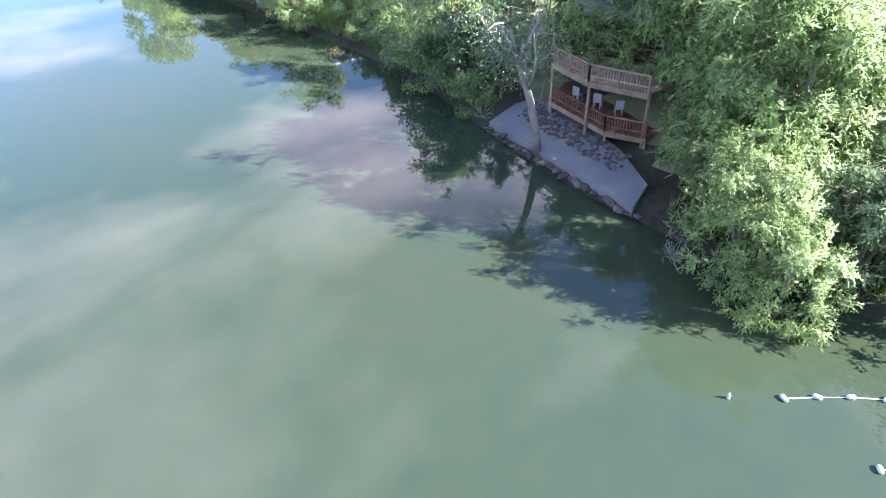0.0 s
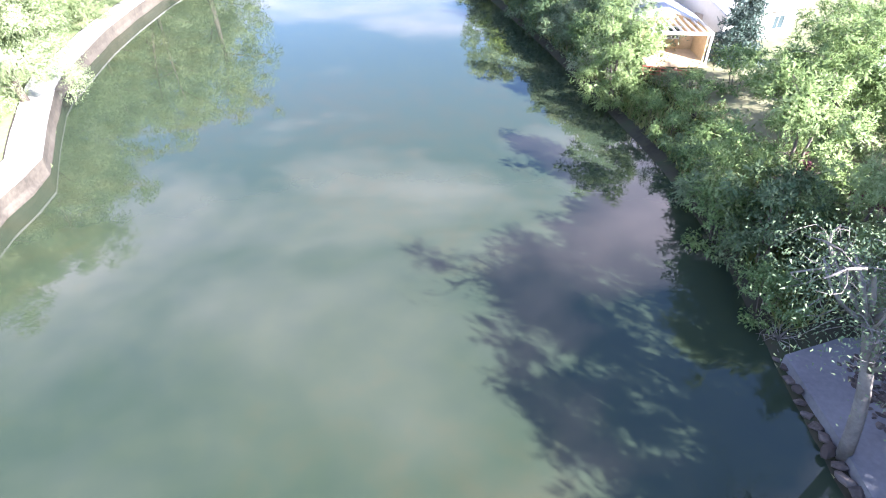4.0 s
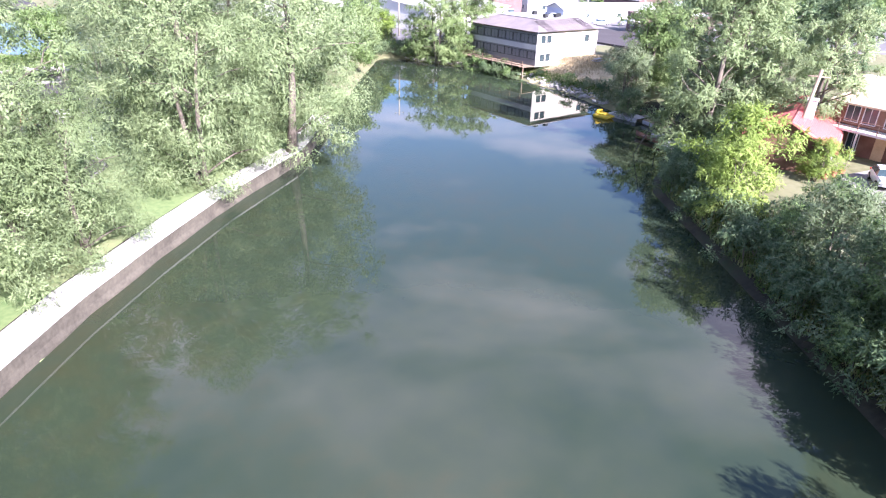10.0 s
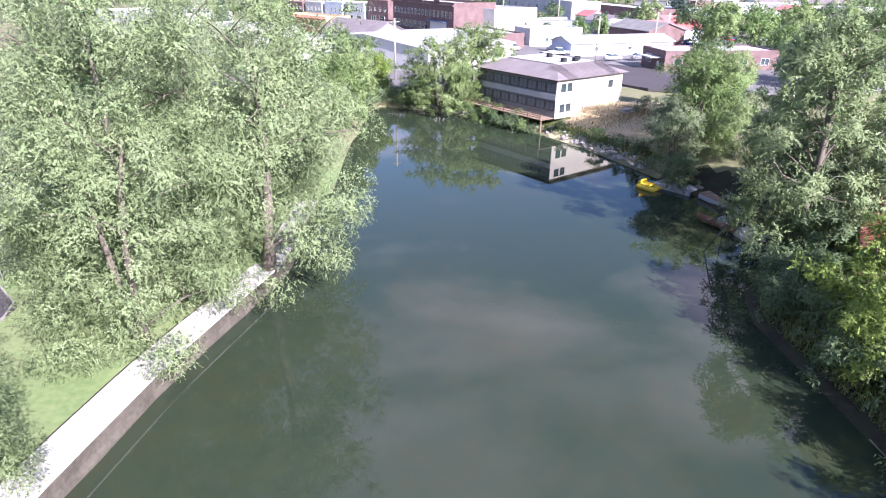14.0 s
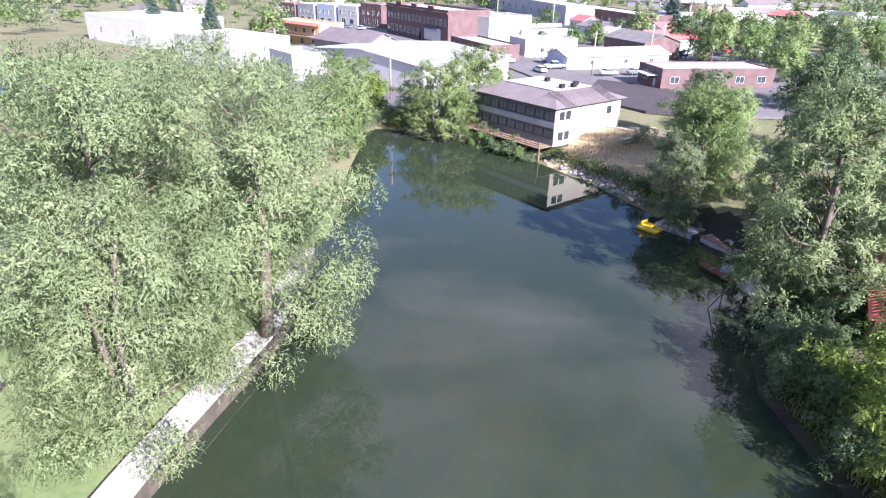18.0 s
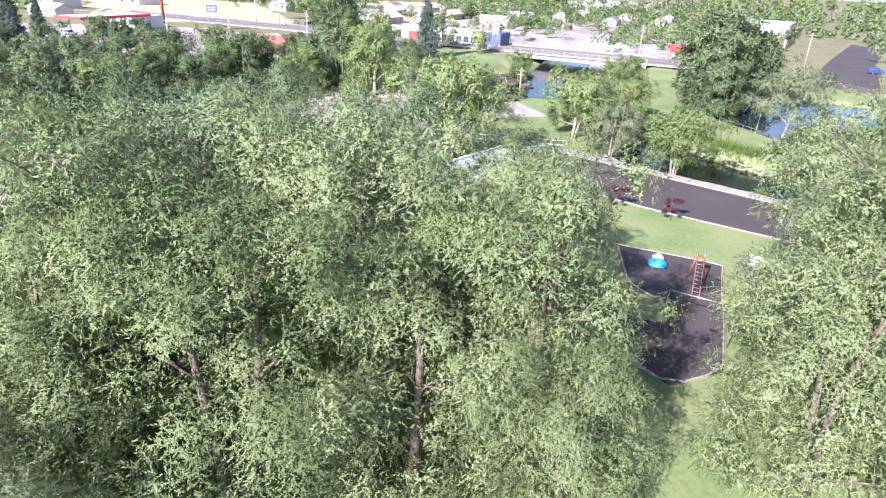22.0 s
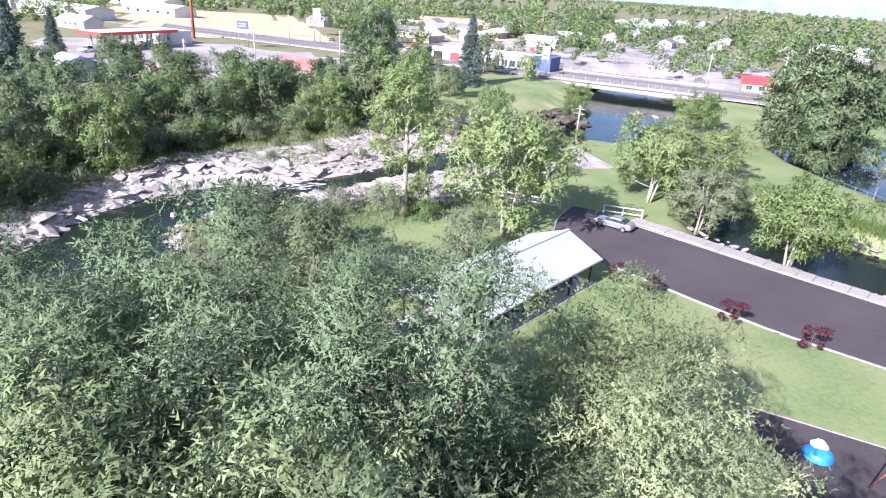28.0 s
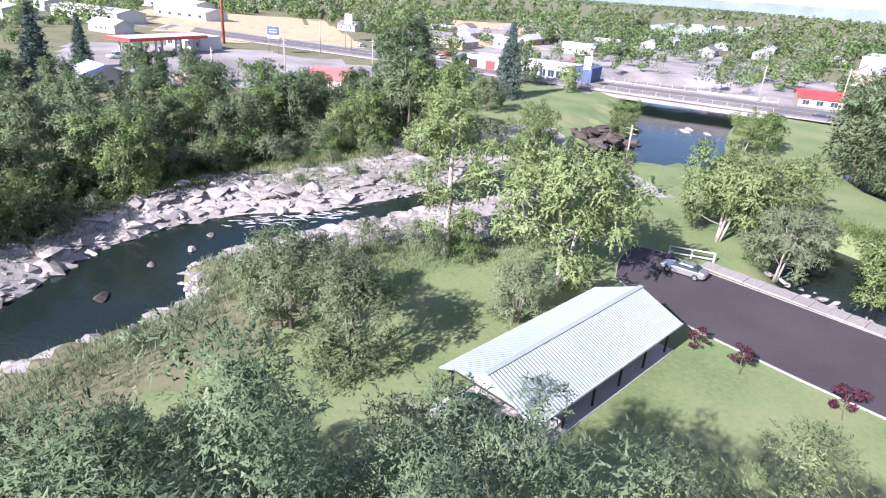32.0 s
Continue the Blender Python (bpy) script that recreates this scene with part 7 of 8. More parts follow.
for k in range(12):
    z0, z1 = 40 * k / 12, 40 * (k + 1) / 12
    w0, w1 = 2.2 - 1.7 * k / 12, 2.2 - 1.7 * (k + 1) / 12
    for s_ in (-1, 1):
        rod("brace", (-w0, s_ * w0, z0), (w1, s_ * w1, z1), .07, M["steel"], tower, sides=4)
        rod("brace", (s_ * w0, w0, z0), (s_ * w1, -w1, z1), .07, M["steel"], tower, sides=4)

# ---- highway, bridge and the west side ----
hw0, hw1 = Vector((-520, -230, 0)), Vector((-146, 161.07, 0))
hd = (hw1 - hw0).normalized()
hn = Vector((-hd.y, hd.x, 0))
HW = 2.95


def strip(name, half, off, z, mat, label, t0=0.0, t1=None, thick=.3):
    L = (hw1 - hw0).length
    t1 = L if t1 is None else t1
    a, b = hw0 + hd * t0 + hn * off, hw0 + hd * t1 + hn * off
    return sheet(name, [tuple((p + hn * s)[:2]) for p, s in ((a, -half), (b, -half), (b, half), (a, half))], z, M[mat], label, "road", thick)


strip("highway", 8.5, 0, HW, "asphalt_old", "sunlit grey highway crossing the river")
for s_ in (-1, 1):
    strip("verge", 1.4, s_ * 10, HW + .02, "gravel", "pale gravel shoulder of the highway")
    strip("lane_line", .1, s_ * 7.6, HW + .012, "white", "painted white lane line", thick=.008)
strip("lane_line", .12, .25, HW + .012, "yellow_paint", "painted yellow centre line", thick=.008)


def t_at(x, y):
    return (Vector((x, y, 0)) - hw0).dot(hd)


bt0, bt1 = t_at(-186, 78), t_at(-156, 120)
bridge = thing("bridge", pose(0, 0, 0), "grey concrete highway bridge with steel rails over the river", "bridge")
mid = hw0 + hd * (bt0 + bt1) / 2
ang = math.degrees(math.atan2(hd.y, hd.x))
part("girder", box((*mid.xy, HW - 1.0), (bt1 - bt0, 22, 1.2), ang), bridge, mat=M["gravel"])
for s_ in (-1, 1):
    c = mid + hn * s_ * 11.2
    part("kerb", box((*c.xy, HW + .1), (bt1 - bt0, .5, .6), ang, .03), bridge, mat=M["gravel"])
    for zz in (.75, 1.1, 1.4):
        part("rail", box((*c.xy, HW + zz), (bt1 - bt0, .1, .12), ang), bridge, mat=M["roof_grey"])
    for k in range(15):
        p = hw0 + hd * (bt0 + (bt1 - bt0) * k / 14) + hn * s_ * 11.2
        part("rail_post", box((*p.xy, HW + .8), (.15, .15, 1.3), ang), bridge, mat=M["steel"])
for t_ in (bt0 + 1, bt1 - 1):
    p = hw0 + hd * t_
    part("pier", box((*p.xy, .2), (1.4, 20, 4.4), ang, .05), bridge, mat=M["gravel"])

gas = thing("fuel_station", pose(-242, -29.5, 2.5, 0, 0, 139), "fuel station canopy with a red fascia on white columns", "fuel station")
part("canopy", box((0, 0, 5.3), (28, 11, .5), 0, .03), gas, "flat white canopy top", M["roof_white"])
part("fascia", box((0, 5.55, 5.2), (28.2, .14, .9)), gas, "red fascia board", M["red"])
part("fascia", box((0, -5.55, 5.2), (28.2, .14, .9)), gas, "red fascia board", M["red"])
for s_ in (-1, 1):
    part("fascia", box((s_ * 14.05, 0, 5.2), (.14, 11.2, .9)), gas, "red fascia board", M["red"])
for k in range(4):
    for s_ in (-1, 1):
        part("column", box((-11 + 7.3 * k, s_ * 3.2, 2.5), (.5, .5, 5)), gas, mat=M["white"])
        part("pump", box((-11 + 7.3 * k, s_ * 3.2 + 1.0, .85), (.9, .6, 1.7), 0, .05), gas, mat=M["grey"])
building("station_shop", "white fuel station shop", "shop", -262, -22, 49, 16, 9, 4.0, ("flat", .5), "white", "roof_white", row_of("S", 4, -6, 6, 2, 2.4, 1.8))
e = thing("sign_mast", pose(-281, -14, 2.5), "very tall rusty red sign mast beside the highway", "mast")
rod("mast", (0, 0, -.5), (0, 0, 42), .55, M["rust"], e, sides=10)
part("sign_box", box((0, 0, 44), (6, .8, 5), 40, .1), e, mat=M["white"])
for x, y, h, w in ((-257, 4, 8.5, 4.2), (-275, 31, 13, 3.0), (-199, 92, 9, 2.2)):
    e = thing("road_sign", pose(x, y, 2.5, 0, 0, 60), "roadside sign panel with dark lettering bars", "sign")
    for sx in (-w / 2 + .3, w / 2 - .3):
        rod("post", (sx, 0, -.2), (sx, 0, h), .12, M["steel"], e)
    part("panel", box((0, 0, h - 1.2), (w, .3, 2.6), 0, .03), e, mat=M["navy"] if h < 9 else M["white"])
    part("panel", box((0, 0, h - 3.2), (w, .28, .9), 0, .03), e, mat=M["white"])
    for k in range(2):
        part("text_bar", box((0, -.18, h - .8 - .8 * k), (w * .7, .04, .3)), e, mat=M["grey"])
        part("text_bar", box((0, .18, h - .8 - .8 * k), (w * .7, .04, .3)), e, mat=M["grey"])
building("house", "brown-roofed low house beside the highway", "house", -187, 19, 50, 10, 8, 3.2, ("gable", "x", 2.0), "tan", "roof_red", [("S", -2, 1.7, 1.2, 1.1), ("S", 2, 1.7, 1.2, 1.1)])
building("shed", "small white garden shed near the highway", "shed", -187.5, 4.5, 50, 5, 4, 2.6, ("gable", "x", 1.2), "white", "roof_grey", doors=[("S", 0, 1.6, 2.0, "grey")])
building("shed", "small tan storage shed", "shed", -187, -14, 60, 5, 4, 2.4, ("gable", "y", 1.3), "tan", "roof_tan", doors=[("W", 0, 1.4, 1.9, "dark_inside")])
building("house", "white house with a pale blue metal roof", "house", -180, -31, 35, 11, 9, 3.2, ("gable", "x", 1.9), "white", "lilac", [("S", -3, 1.7, 1.3, 1.2), ("S", 2.5, 1.7, 1.3, 1.2), ("E", 0, 1.7, 1.2, 1.2)])
building("strip_shops", "long white row of shops with dark glass fronts", "shops", -221, 91, 46, 29, 10, 4.0, ("flat", .6), "white", "roof_white", row_of("S", 8, -12.5, 7, 1.8, 2.2, 2.2), extras=[("end_block", (11.6, -.4, 2.3), (6, 10, 4.8), "navy"), ("sign_mast", (8.2, -6.4, 3.4), (.22, .22, 6.8), "roof_grey"), ("sign_board", (8.2, -6.4, 7.0), (1.1, .4, 1.1), "red")])
building("garage", "white garage with open red-trimmed doors", "garage", -237.5, 74.5, 46, 12, 9, 4.0, ("flat", .5), "white", "roof_white", doors=[("S", -3.5, 3.4, 3, "dark_inside"), ("S", 3, 3.4, 3, "red")])
building("store", "small white store with a canopy", "store", -199, 141, 55, 18, 9, 3.8, ("flat", .5), "white", "roof_white", row_of("S", 4, -6, 6, 1.8, 2.2, 2.0), extras=[("canopy", (3, -6.5, 3.6), (9, 5, .3), "white"), ("skirting", (0, -4.7, .5), (16, .2, .7), "red")])
building("restaurant", "low restaurant with a bright red roof", "restaurant", -176, 157, 55, 18, 10, 3.0, ("gable", "x", 1.6), "tan", "red", row_of("S", 5, -7, 7, 1.6, 1.8, 1.4))
sheet("forecourt", [(-180, -24), (-190, 14), (-228, 28), (-262, -2), (-262, -46), (-215, -52)], 2.78, M["gravel"], "bleached concrete forecourt", "pavement", .4)
for i in range(14):
    x, y = -292 + 3.0 * i - (i % 2) * 6, 38 + 2.6 * i + (i % 2) * 7
    car(("sedan", "truck")[i % 2], x, y, 130, ("car_white", "car_dark", "car_blue", "car_silver", "red")[i % 5], "parked car in the sales lot beside the highway")
for x, y, a, f, p, lb in ((-208, 60, 46, "sedan", "car_dark", "dark car driving on the highway"), (-214, 84, 46, "sedan", "car_silver", "silver car outside the shops"), (-161, 140, 46, "sedan", "car_dark", "dark car on the highway"), (-186, 130, 100, "sedan", "car_silver", "car beside the store"), (-197, 49, 46, "sedan", "car_blue", "blue car near the spruce"), (-143, 199, 60, "sedan", "car_blue", "blue car on the dark lot"), (-147, 204, 60, "sedan", "car_blue", "blue car on the dark lot"), (-226, -38, 140, "truck", "car_white", "white truck under the canopy")):
    car(f, x, y, a, p, lb, 2.65 if lb.endswith("dark lot") else None)
for x, y, h in ((-173.5, -7.4, 10), (-191.4, 7.5, 11), (-181, 137, 12), (-166, 150, 12), (-150, 176, 12), (-199, 30, 11), (-127, 66, 7), (-240, 44, 11), (-265, 20, 11)):
    utility_pole(x, y, h, arms=2)
# east of the upper pond
sheet("dark_lot", [(-134, 160), (-118, 168), (-165, 228), (-208, 292), (-232, 300), (-178, 222)], 2.62, M["asphalt"], "dark asphalt lot above the upper pond", "pavement", 1.6)
building("school", "long low tan building with a white roof", "building", -232, 242, -52, 50, 24, 5.0, ("flat", .5), "tan", "roof_white", row_of("S", 9, -26, 26, 2.2, 2.2, 1.6))
building("school", "white flat-roofed hall beside the lot", "building", -285, 300, -52, 40, 24, 6.0, ("flat", .5), "white", "roof_white", row_of("S", 6, -16, 16, 2.4, 2.2, 1.6))
weir = thing("weir", pose(0, 0, 0), "low concrete weir with a walkway and rail", "weir", kind="structure")
for a, b in zip(*(lambda l: (l, l[1:]))([(-112, 98.5), (-97, 95.6), (-84, 95.0), (-72, 88.5), (-64, 90)])):
    v = Vector((b[0] - a[0], b[1] - a[1], 0))
    part("sill", box(((a[0] + b[0]) / 2, (a[1] + b[1]) / 2, .1), (v.length + .5, 1.8, 1.6), math.degrees(math.atan2(v.y, v.x)), .05), weir, mat=M["concrete"])
railing("weir_railing", [(-97, 95.2, .9), (-84, 94.4, .9), (-72, 88.0, .9)], 1.1, "steel", "thin steel rail along the weir", "railing", gap=2.2, rails=2, post=.04, rail=.02)
e = thing("lamp_post", pose(-87.2, 94.6, .8), "slim white lamp post on the weir", "lamp post")
rod("pole", (0, 0, 0), (.3, 0, 5.6), .07, M["white"], e)
part("lamp", box((.5, 0, 5.6), (.7, .25, .15), 0, .04), e, mat=M["steel"])
for i, (x, y, z_, L_) in enumerate(((-360, -75, 3, 50), (-400, -40, 3, 40), (-350, -110, 3, 30), (-420, -120, 4, 46), (-480, -60, 4, 60), (-330, -140, 3, 22))):
    building("depot", "long low white depot beyond the highway", "building", x, y, 46, L_, 14, 4.5, ("gable", "x", 1.6), "white", "roof_white", row_of("S", 5, -L_ / 2.6, L_ / 2.6, 2.2, 2.4, 1.6))

for k in range(34):
    x, y = -300 - 14 * (k % 9) + town_rng.uniform(-6, 6), (-60, 62, 84, 200)[k % 4] + 13 * (k // 4) + town_rng.uniform(-5, 5)
    if away(np.array([[x, y]]), [(-300, -30), (-290, 40), (-430, 30), (-470, -90)])[0] < 5 or abs((Vector((x, y, 0)) - hw0).dot(hn)) < 26:
        continue
    building("house", ("white", "tan", "cream", "grey")[k % 4] + " small house among trees on the plain", "house", x, y, 46 + 90 * (k % 2), town_rng.uniform(9, 17), 8, 3.2, ("gable", "x", 1.9), ("white", "tan", "cream", "grey")[k % 4], ("roof_white", "roof_pale", "roof_grey")[k % 3], row_of("S", 3, -3, 3, 1.8, 1.2, 1.2))

# ---- river rocks ----
river_bank = thing("rock_shelf", pose(0, 0, 0), "pale fractured rock shelves along the river", "rocks", kind="structure")
rng = np.random.default_rng(17)
rows = []
near = along([(-90, -4), (-97.5, .5), (-101, 8), (-104.5, 16), (-109, 26), (-112, 35)], .9)
far_ = along([(-86, -18), (-97, -14.4), (-102.5, -9.5), (-106.8, -4.6), (-108.8, 2), (-109.4, 11), (-114, 22)], .8)
for p, s_ in [(q, 1) for q in near] + [(q, -1) for q in far_]:
    for _ in range(2):
        o = rng.uniform(-.6, 5.5) * s_
        x, y = p[0] + o, p[1] + o * .35
        rows.append((x, y, max(-.55, ground_z(x, y)) + rng.uniform(-.4, -.1), .25 + .85 * rng.uniform() ** 2))
rng.shuffle(rows)
rocks(river_bank, "rock", rows[:150])
vs_all, fs_all = [], []
bm0 = bmesh.new()
bmesh.ops.create_icosphere(bm0, subdivisions=1, radius=1.0)
bv, bf = np.array([v.co[:] for v in bm0.verts]), [[v.index for v in f.verts] for f in bm0.faces]
bm0.free()
shelf_pts = []
for _ in range(6000):
    x, y = rng.uniform(-140, -72), rng.uniform(-24, 50)
    shelf_pts.append((x, y))
sp = np.array(shelf_pts)
dr = away(sp, RIVER)
okp = sp[(dr > -.4) & (dr < 12) & ((sp[:, 0] > -100) | (sp[:, 0] < -105) | (sp[:, 1] < 30)) & ((sp[:, 0] < -93) | (sp[:, 1] < -0.75 * (sp[:, 0] + 86) - 10) | (dr < 1.2))][:1700]
hz = height(okp)
for (x, y), z_ in zip(okp, hz):
    s_ = rng.uniform(.12, .6) * (1 + 1.3 * (rng.uniform() < .2))
    k = 1 + .35 * rng.normal(size=(len(bv), 1))
    v = bv * np.clip(k, .55, 1.5) * (s_ * 1.3, s_ * rng.uniform(.6, 1.2), s_ * .36)
    a = rng.uniform(0, 6.28)
    v = v @ np.array([[math.cos(a), math.sin(a), 0], [-math.sin(a), math.cos(a), 0], [0, 0, 1]])
    o = len(vs_all)
    vs_all += (v + (x, y, z_)).tolist()
    fs_all += [[i + o for i in f] for f in bf]
solid("loose_rocks", mesh_of("loose_rocks", vs_all, fs_all, M["rock"]), "scattered pale broken rock on the river shelves", "rocks", kind="stuff")
foam = []
for i in range(90):
    u = i / 89
    x, y = -104.5 - 3.2 * u + rng.normal() * .9, 1.0 + 15 * u + rng.normal() * .7
    a, l, w = 1.35 + rng.normal() * .35, rng.uniform(.3, 1.1), rng.uniform(.06, .2)
    d, n_ = np.array([math.cos(a), math.sin(a), 0]), np.array([-math.sin(a), math.cos(a), 0])
    c = np.array([x, y, -.585 + .02 * rng.uniform()])
    foam.append([c - d * l, c + n_ * w - d * l * .2, c + d * l, c - n_ * w + d * l * .1])
solid("white_water", quads_mesh("white_water", np.array(foam), M["white"]), "broken white foam on the narrow rapids", "foam", kind="stuff")
cliff = thing("basalt_outcrop", pose(0, 0, 0), "dark basalt outcrop beside the bridge pool", "rocks", kind="structure")
rows = [(-146 + rng.uniform(-5, 9), 70 + rng.uniform(-4, 5), .8 + rng.uniform(-.6, 1.2), rng.uniform(.8, 1.9)) for _ in range(46)]
rows += [(-125 + rng.uniform(-1.5, 1.5), 64 + rng.uniform(-1.2, 1.2), .9 + rng.uniform(-.2, .8), rng.uniform(.4, 1.0)) for _ in range(9)]
rows += [(-104 + rng.uniform(-1, 1), 40 + rng.uniform(-3, 3), .6, rng.uniform(.5, 1)) for _ in range(6)]
rocks(cliff, "basalt", rows)
creek_st = thing("creek_stones", pose(0, 0, 0), "grey stones in the shallow creek", "rocks", kind="structure")
rows = []
for p in along([(-84, 57.8), (-71.6, 61.6), (-57, 69.4)], .55):
    rows.append((p[0] + rng.uniform(-.4, .6), p[1] + rng.uniform(-.2, 2.4), -.35 + rng.uniform(-.1, .35), rng.uniform(.25, .7)))
for p in along([(-60, 86), (-67.6, 82), (-74, 79), (-84, 79)], .5):
    rows.append((p[0] + rng.uniform(-.5, .5), p[1] + rng.uniform(-1.6, 1.4), -.2 + rng.uniform(-.1, .5), rng.uniform(.3, .9)))
rocks(creek_st, "rock", rows)
for x, y, s_ in ((-86.5, -9.5, .9), (-93.5, -6.5, .6), (-97, -3, .7), (-101, -1.5, .6), (-158, 99, 1.6), (-160, 101.5, 1.3), (-155, 103, 1.2)):
    o = solid("river_boulder", ROCKS["basalt" if x > -90 else "rock"][int(-x) % 5], "boulder standing in the river", "rock")
    o.matrix_basis = Matrix.Translation((x, y, -.55)) @ Matrix.Diagonal((s_ * 1.2, s_ * .8, s_ * .6, 1))

# ---- rough grass on the banks ----
rng = np.random.default_rng(23)


def tufts(name, poly_or_line, n, mat, label, size=.45, width=.06, spread_=1.5, z_off=0.0):
    l = along(poly_or_line, .5)
    p = l[rng.integers(0, len(l), n)] + rng.normal(size=(n, 2)) * spread_
    d = np.minimum(away(p, POND), np.minimum(away(p, RIVER), away(p, CREEK)))
    p = p[(d > .25) & ((p[:, 1] < -50.5) | (p[:, 1] > -36) | (p[:, 0] < 0)) & ((p[:, 1] < 41) | (p[:, 1] > 70) | (p[:, 0] < 0))]
    z_ = height(p)
    c = np.column_stack([p, z_ - .03])
    q = leaves_at(rng, c, np.tile((0, 0, 0.0), (len(c), 1)), size, width, -2.6, 0.0)
    return solid(name, leaf_mesh(name, q, M[mat]), label, "grass", kind="stuff")


tufts("bank_grass", [(18.5, -60), (20.5, -34), (23.5, -27), (24.2, -18), (24.0, -10), (24, 5), (23.4, 25), (23, 36)], 26000, "grass", "tangled green grass and weeds on the east bank", .7, .10, 1.5)
tufts("shore_weeds", [(8, 98.5), (16, 88.5), (22, 79), (26, 70)], 5000, "grass", "green weeds along the far shore", .5, .10, .9)
tufts("river_grass", [(-66, -14), (-75, -5), (-84, 1), (-92, 1), (-84, 5), (-88, 12), (-89.5, 18), (-90, 26), (-96, 38), (-104, 46)], 12000, "sage", "pale dry grass between lawn and river rock", .75, .09, 2.2)
tufts("river_grass", [(-95, -22), (-104, -17), (-114, -12), (-124, 0), (-128, 12), (-134, 24)], 12000, "grass", "rough green grass along the far river bank", .8, .11, 2.6)
tufts("shelf_grass", [(-112, 6), (-116, 14), (-121, 22), (-118, 4), (-126, 16)], 6000, "sage", "pale dry tufts in the cracks of the rock shelf", .55, .08, 3.2)
tufts("creek_grass", [(-62, 88), (-70, 85), (-80, 81), (-92, 80)], 7000, "grass", "long green grass on the creek's far bank", .7, .1, 2.0)
tufts("dry_stalks", [(20, 86), (26, 88), (30, 84)], 6000, "straw", "sparse dry stalks on the slope below the office", .4, .05, 2.6)

# ---- the wooded plain to the horizon ----
rng = np.random.default_rng(29)
spots = []
for _ in range(9000):
    a = rng.uniform(0, 1)
    x, y = rng.uniform(-480, 330), rng.uniform(-200, 560)
    if -185 < x < 62 and -90 < y < 165:
        continue
    t_ = Vector((x, y, 0)) - hw0
    if abs(t_.dot(hn)) < 17:
        continue
    if away(np.array([[x, y]]), [(-45, 100), (-60, 330), (120, 480), (130, 100)])[0] < 0 and rng.uniform() < .82:
        continue
    if away(np.array([[x, y]]), [(-176, -50), (-188, 30), (-240, 55), (-300, 50), (-300, -80)])[0] < 3:
        continue
    if away(np.array([[x, y]]), [(-290, -30), (-285, 45), (-440, 35), (-480, -95)])[0] < 3 or away(np.array([[x, y]]), [(-330, 90), (-340, 140), (-520, 200), (-560, 120)])[0] < 2:
        continue
    if away(np.array([[x, y]]), [(-205, 75), (-190, 165), (-330, 190), (-330, 110)])[0] < 0 and rng.uniform() < .78:
        continue
    if away(np.array([[x, y]]), [(-90, 145), (-160, 200), (-255, 330), (-255, 240), (-150, 215)])[0] < 6 or away(np.array([[x, y]]), [(-240, 55), (-200, 110), (-215, 120), (-262, 70)])[0] < 4:
        continue
    if ripple(np.array([[x, y]]), 30, 1.3)[0] < rng.uniform(-0.25, 0.35):
        continue
    spots.append((x, y))
    if len(spots) >= 900:
        break
spots.sort(key=lambda p: math.hypot(p[0] + 20, p[1] - 20))
for i, (x, y) in enumerate(spots[:100]):
    make_tree(("mid_a", "mid_b", "far_c", "mid_c")[i % 4], x, y, rng.uniform(5, 12.5), rng.uniform(0, 360), ("green", "dark green", "grey-green", "dark green")[i % 4] + " tree on the plain round the town", "tree", "plain trees")


def in_any(x, y, polys):
    return any(away(np.array([[x, y]]), p)[0] < 4 for p in polys)


OPEN = [[(-300, -30), (-290, 40), (-430, 30), (-470, -90)], [(-345, 95), (-350, 125), (-500, 170), (-520, 130)], [(-430, 262), (-455, 300), (-560, 420), (-640, 520), (-760, 600), (-740, 470), (-600, 340), (-510, 285)]]
groves = {"dark": [], "broad": [], "sage": [], "light": []}
far_spots = [(x, y, rng.uniform(4.5, 11)) for x, y in spots[100:]]
for _ in range(7600):
    r_ = 300 + 2500 * rng.uniform() ** 1.75
    a = rng.uniform(-.5, 3.6)
    x, y = r_ * math.cos(a) - 60, r_ * math.sin(a) + 40
    if -330 < x < 150 and -120 < y < 420 or abs((Vector((x, y, 0)) - hw0).dot(hn)) < 16 or in_any(x, y, OPEN) or ripple(np.array([[x, y]]), 70, .6)[0] < rng.uniform(-.7, .1):
        continue
    far_spots.append((x, y, rng.uniform(5, 13)))
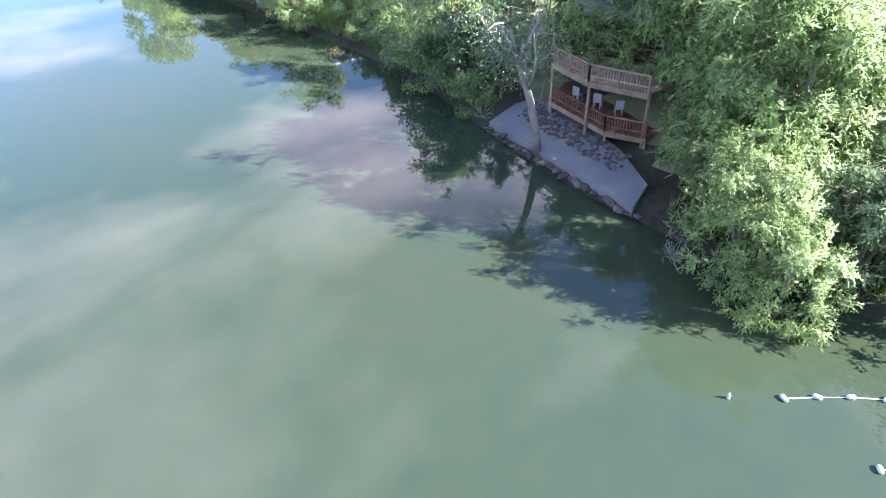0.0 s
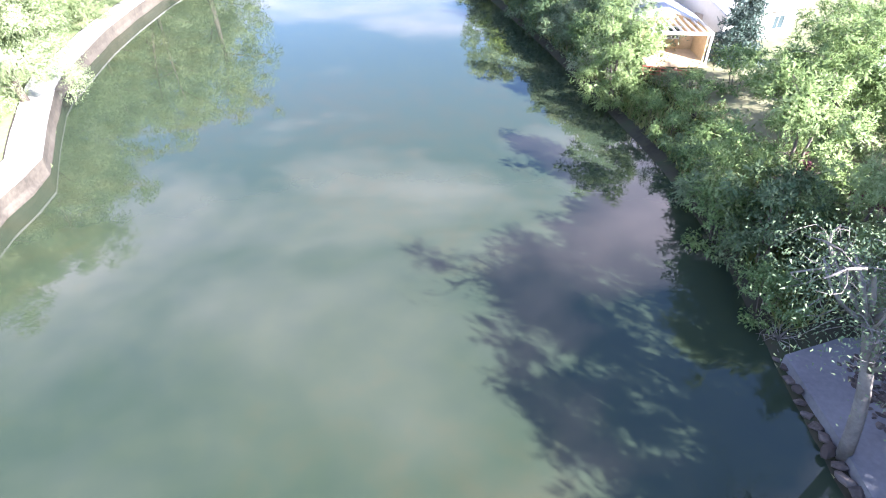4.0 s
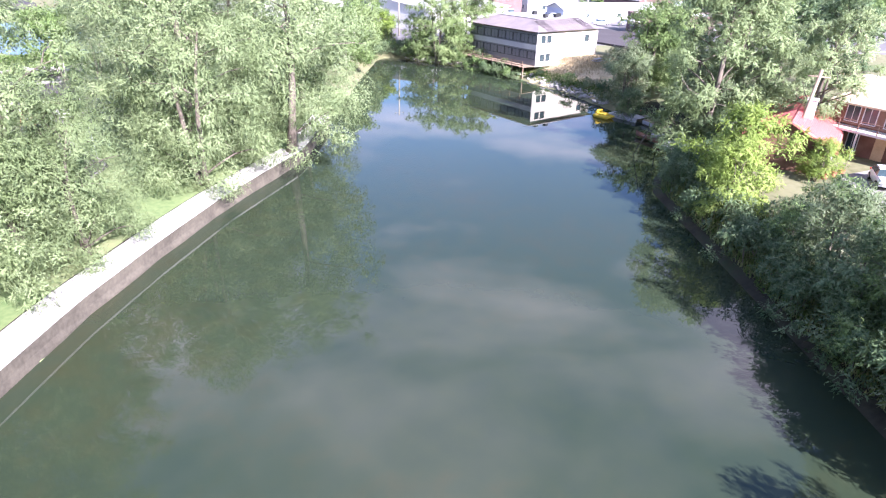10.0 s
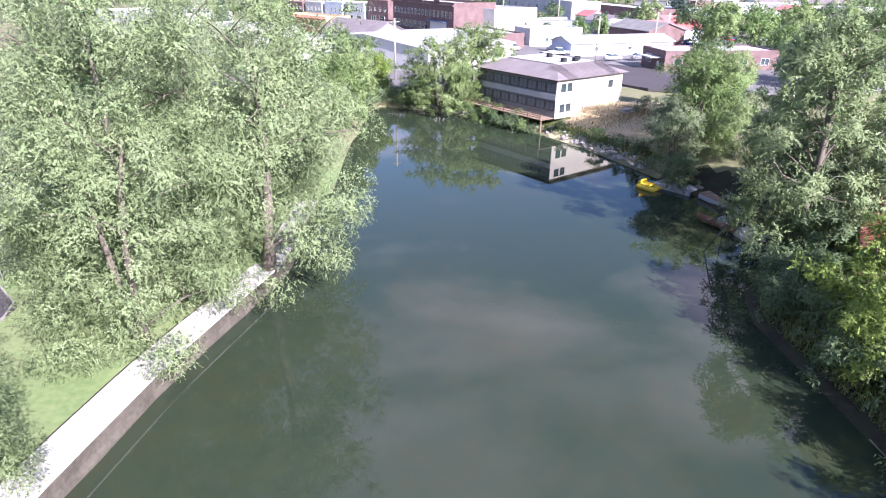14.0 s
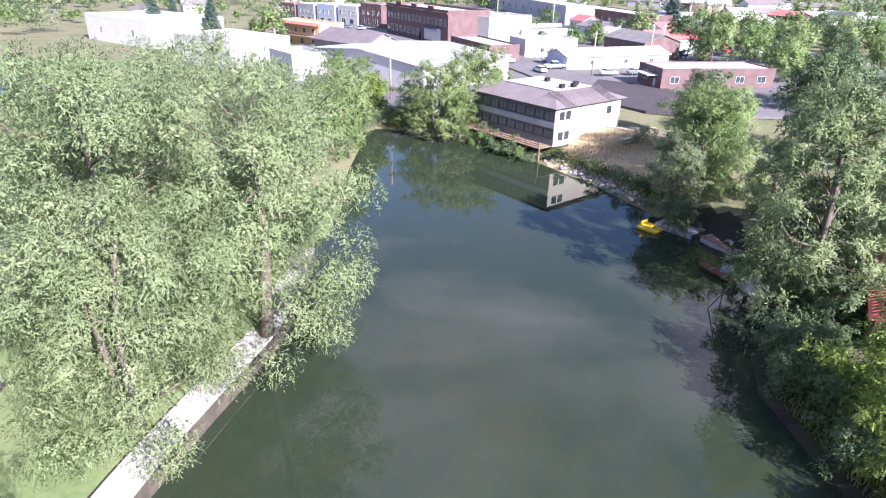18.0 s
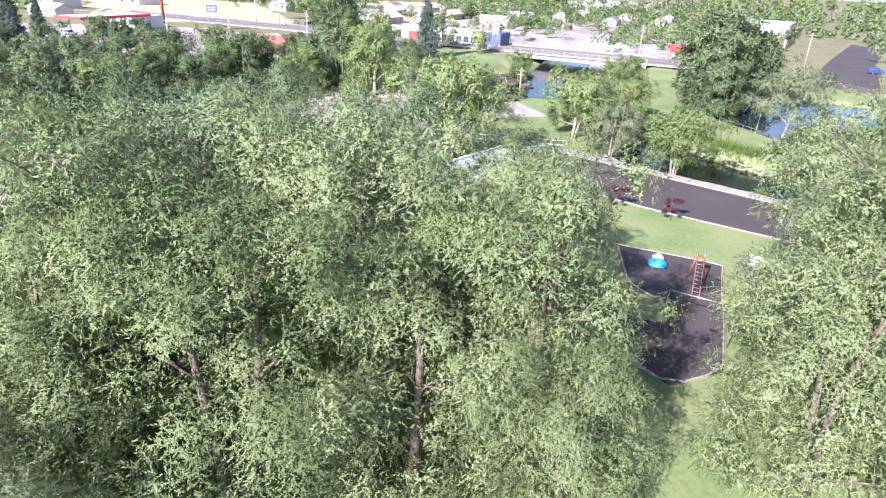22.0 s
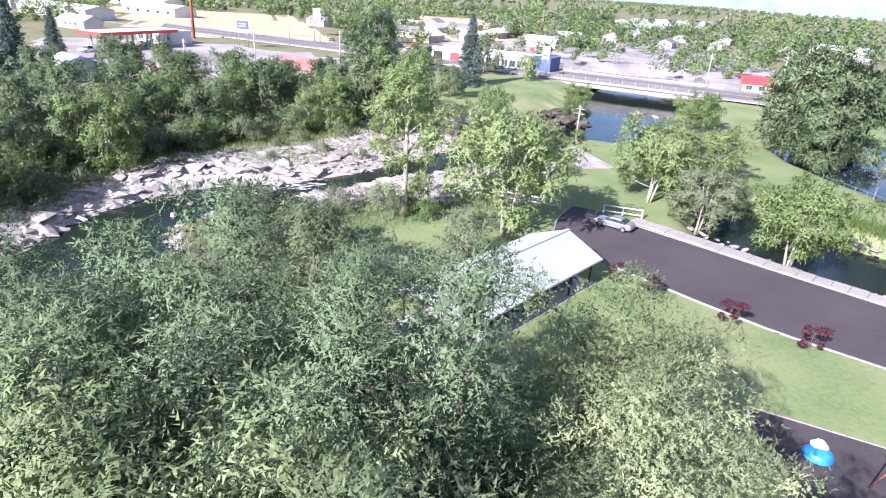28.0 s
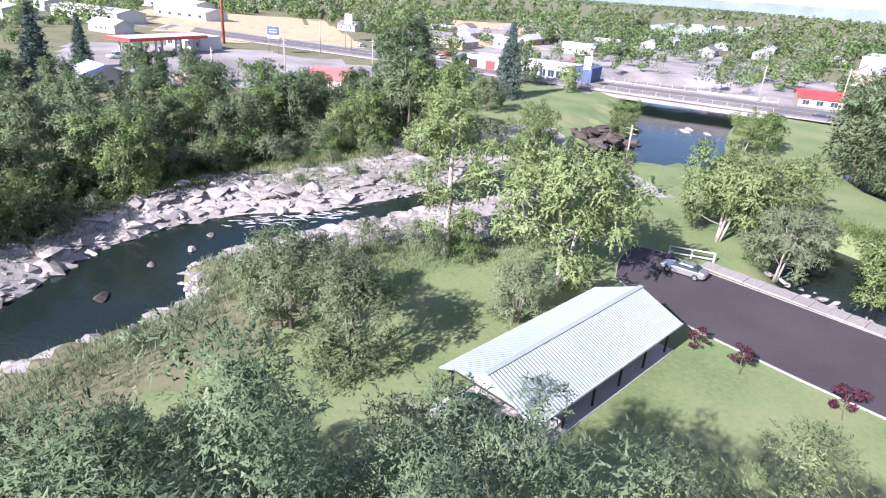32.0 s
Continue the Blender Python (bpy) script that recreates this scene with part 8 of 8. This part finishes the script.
while len(far_spots) < 8600:
    x, y = rng.uniform(-720, -196), rng.uniform(-260, 420)
    if abs((Vector((x, y, 0)) - hw0).dot(hn)) < 17 or in_any(x, y, OPEN + [[(-176, -50), (-188, 30), (-240, 55), (-300, 50), (-300, -80)], [(-240, 55), (-195, 115), (-215, 130), (-262, 70)], [(-90, 145), (-160, 200), (-255, 330), (-255, 240), (-150, 215)]]):
        far_spots.append((-1500 - abs(x), y * 4, 8))
        continue
    if ripple(np.array([[x, y]]), 26, 2.2)[0] < rng.uniform(-.2, .3):
        far_spots.append((-1500 - abs(x), y * 4, 8))
        continue
    far_spots.append((x, y, rng.uniform(3, 8.5)))
for i, (x, y, h) in enumerate(far_spots):
    r_ = math.hypot(x + 20, y - 10)
    w = h * rng.uniform(.38, .6)
    m_ = int(np.clip(52000 / r_, 15, 210))
    big = np.clip(r_ / 360, .62, 3.2)
    clump = rng.normal(size=(9, 3))
    clump /= np.linalg.norm(clump, axis=1)[:, None]
    v = rng.normal(size=(m_, 3))
    v /= np.linalg.norm(v, axis=1)[:, None]
    c = clump[rng.integers(0, 9, m_)] * .62 * (w, w, h * .42) + v * (w, w, h * .4) * .45 + (x, y, 2.5 + h * .52)
    # Paler leaf kinds prevail, which puts distance haze into the woods' colour.
    groves[("sage", "dark", "broad", "sage", "light", "broad")[i % 6]].append((leaves_at(rng, c, v, big, big * .85, 0), c - (x, y, 2.5 + h * .4)))
for key, word in (("dark", "dark green"), ("broad", "green"), ("sage", "grey-green"), ("light", "light green")):
    solid("far_woods", leaf_mesh("far_woods", np.concatenate([g[0] for g in groves[key]]), M[key], np.concatenate([g[1] for g in groves[key]])), "broken " + word + " woods reaching to the horizon", "woods", kind="stuff")
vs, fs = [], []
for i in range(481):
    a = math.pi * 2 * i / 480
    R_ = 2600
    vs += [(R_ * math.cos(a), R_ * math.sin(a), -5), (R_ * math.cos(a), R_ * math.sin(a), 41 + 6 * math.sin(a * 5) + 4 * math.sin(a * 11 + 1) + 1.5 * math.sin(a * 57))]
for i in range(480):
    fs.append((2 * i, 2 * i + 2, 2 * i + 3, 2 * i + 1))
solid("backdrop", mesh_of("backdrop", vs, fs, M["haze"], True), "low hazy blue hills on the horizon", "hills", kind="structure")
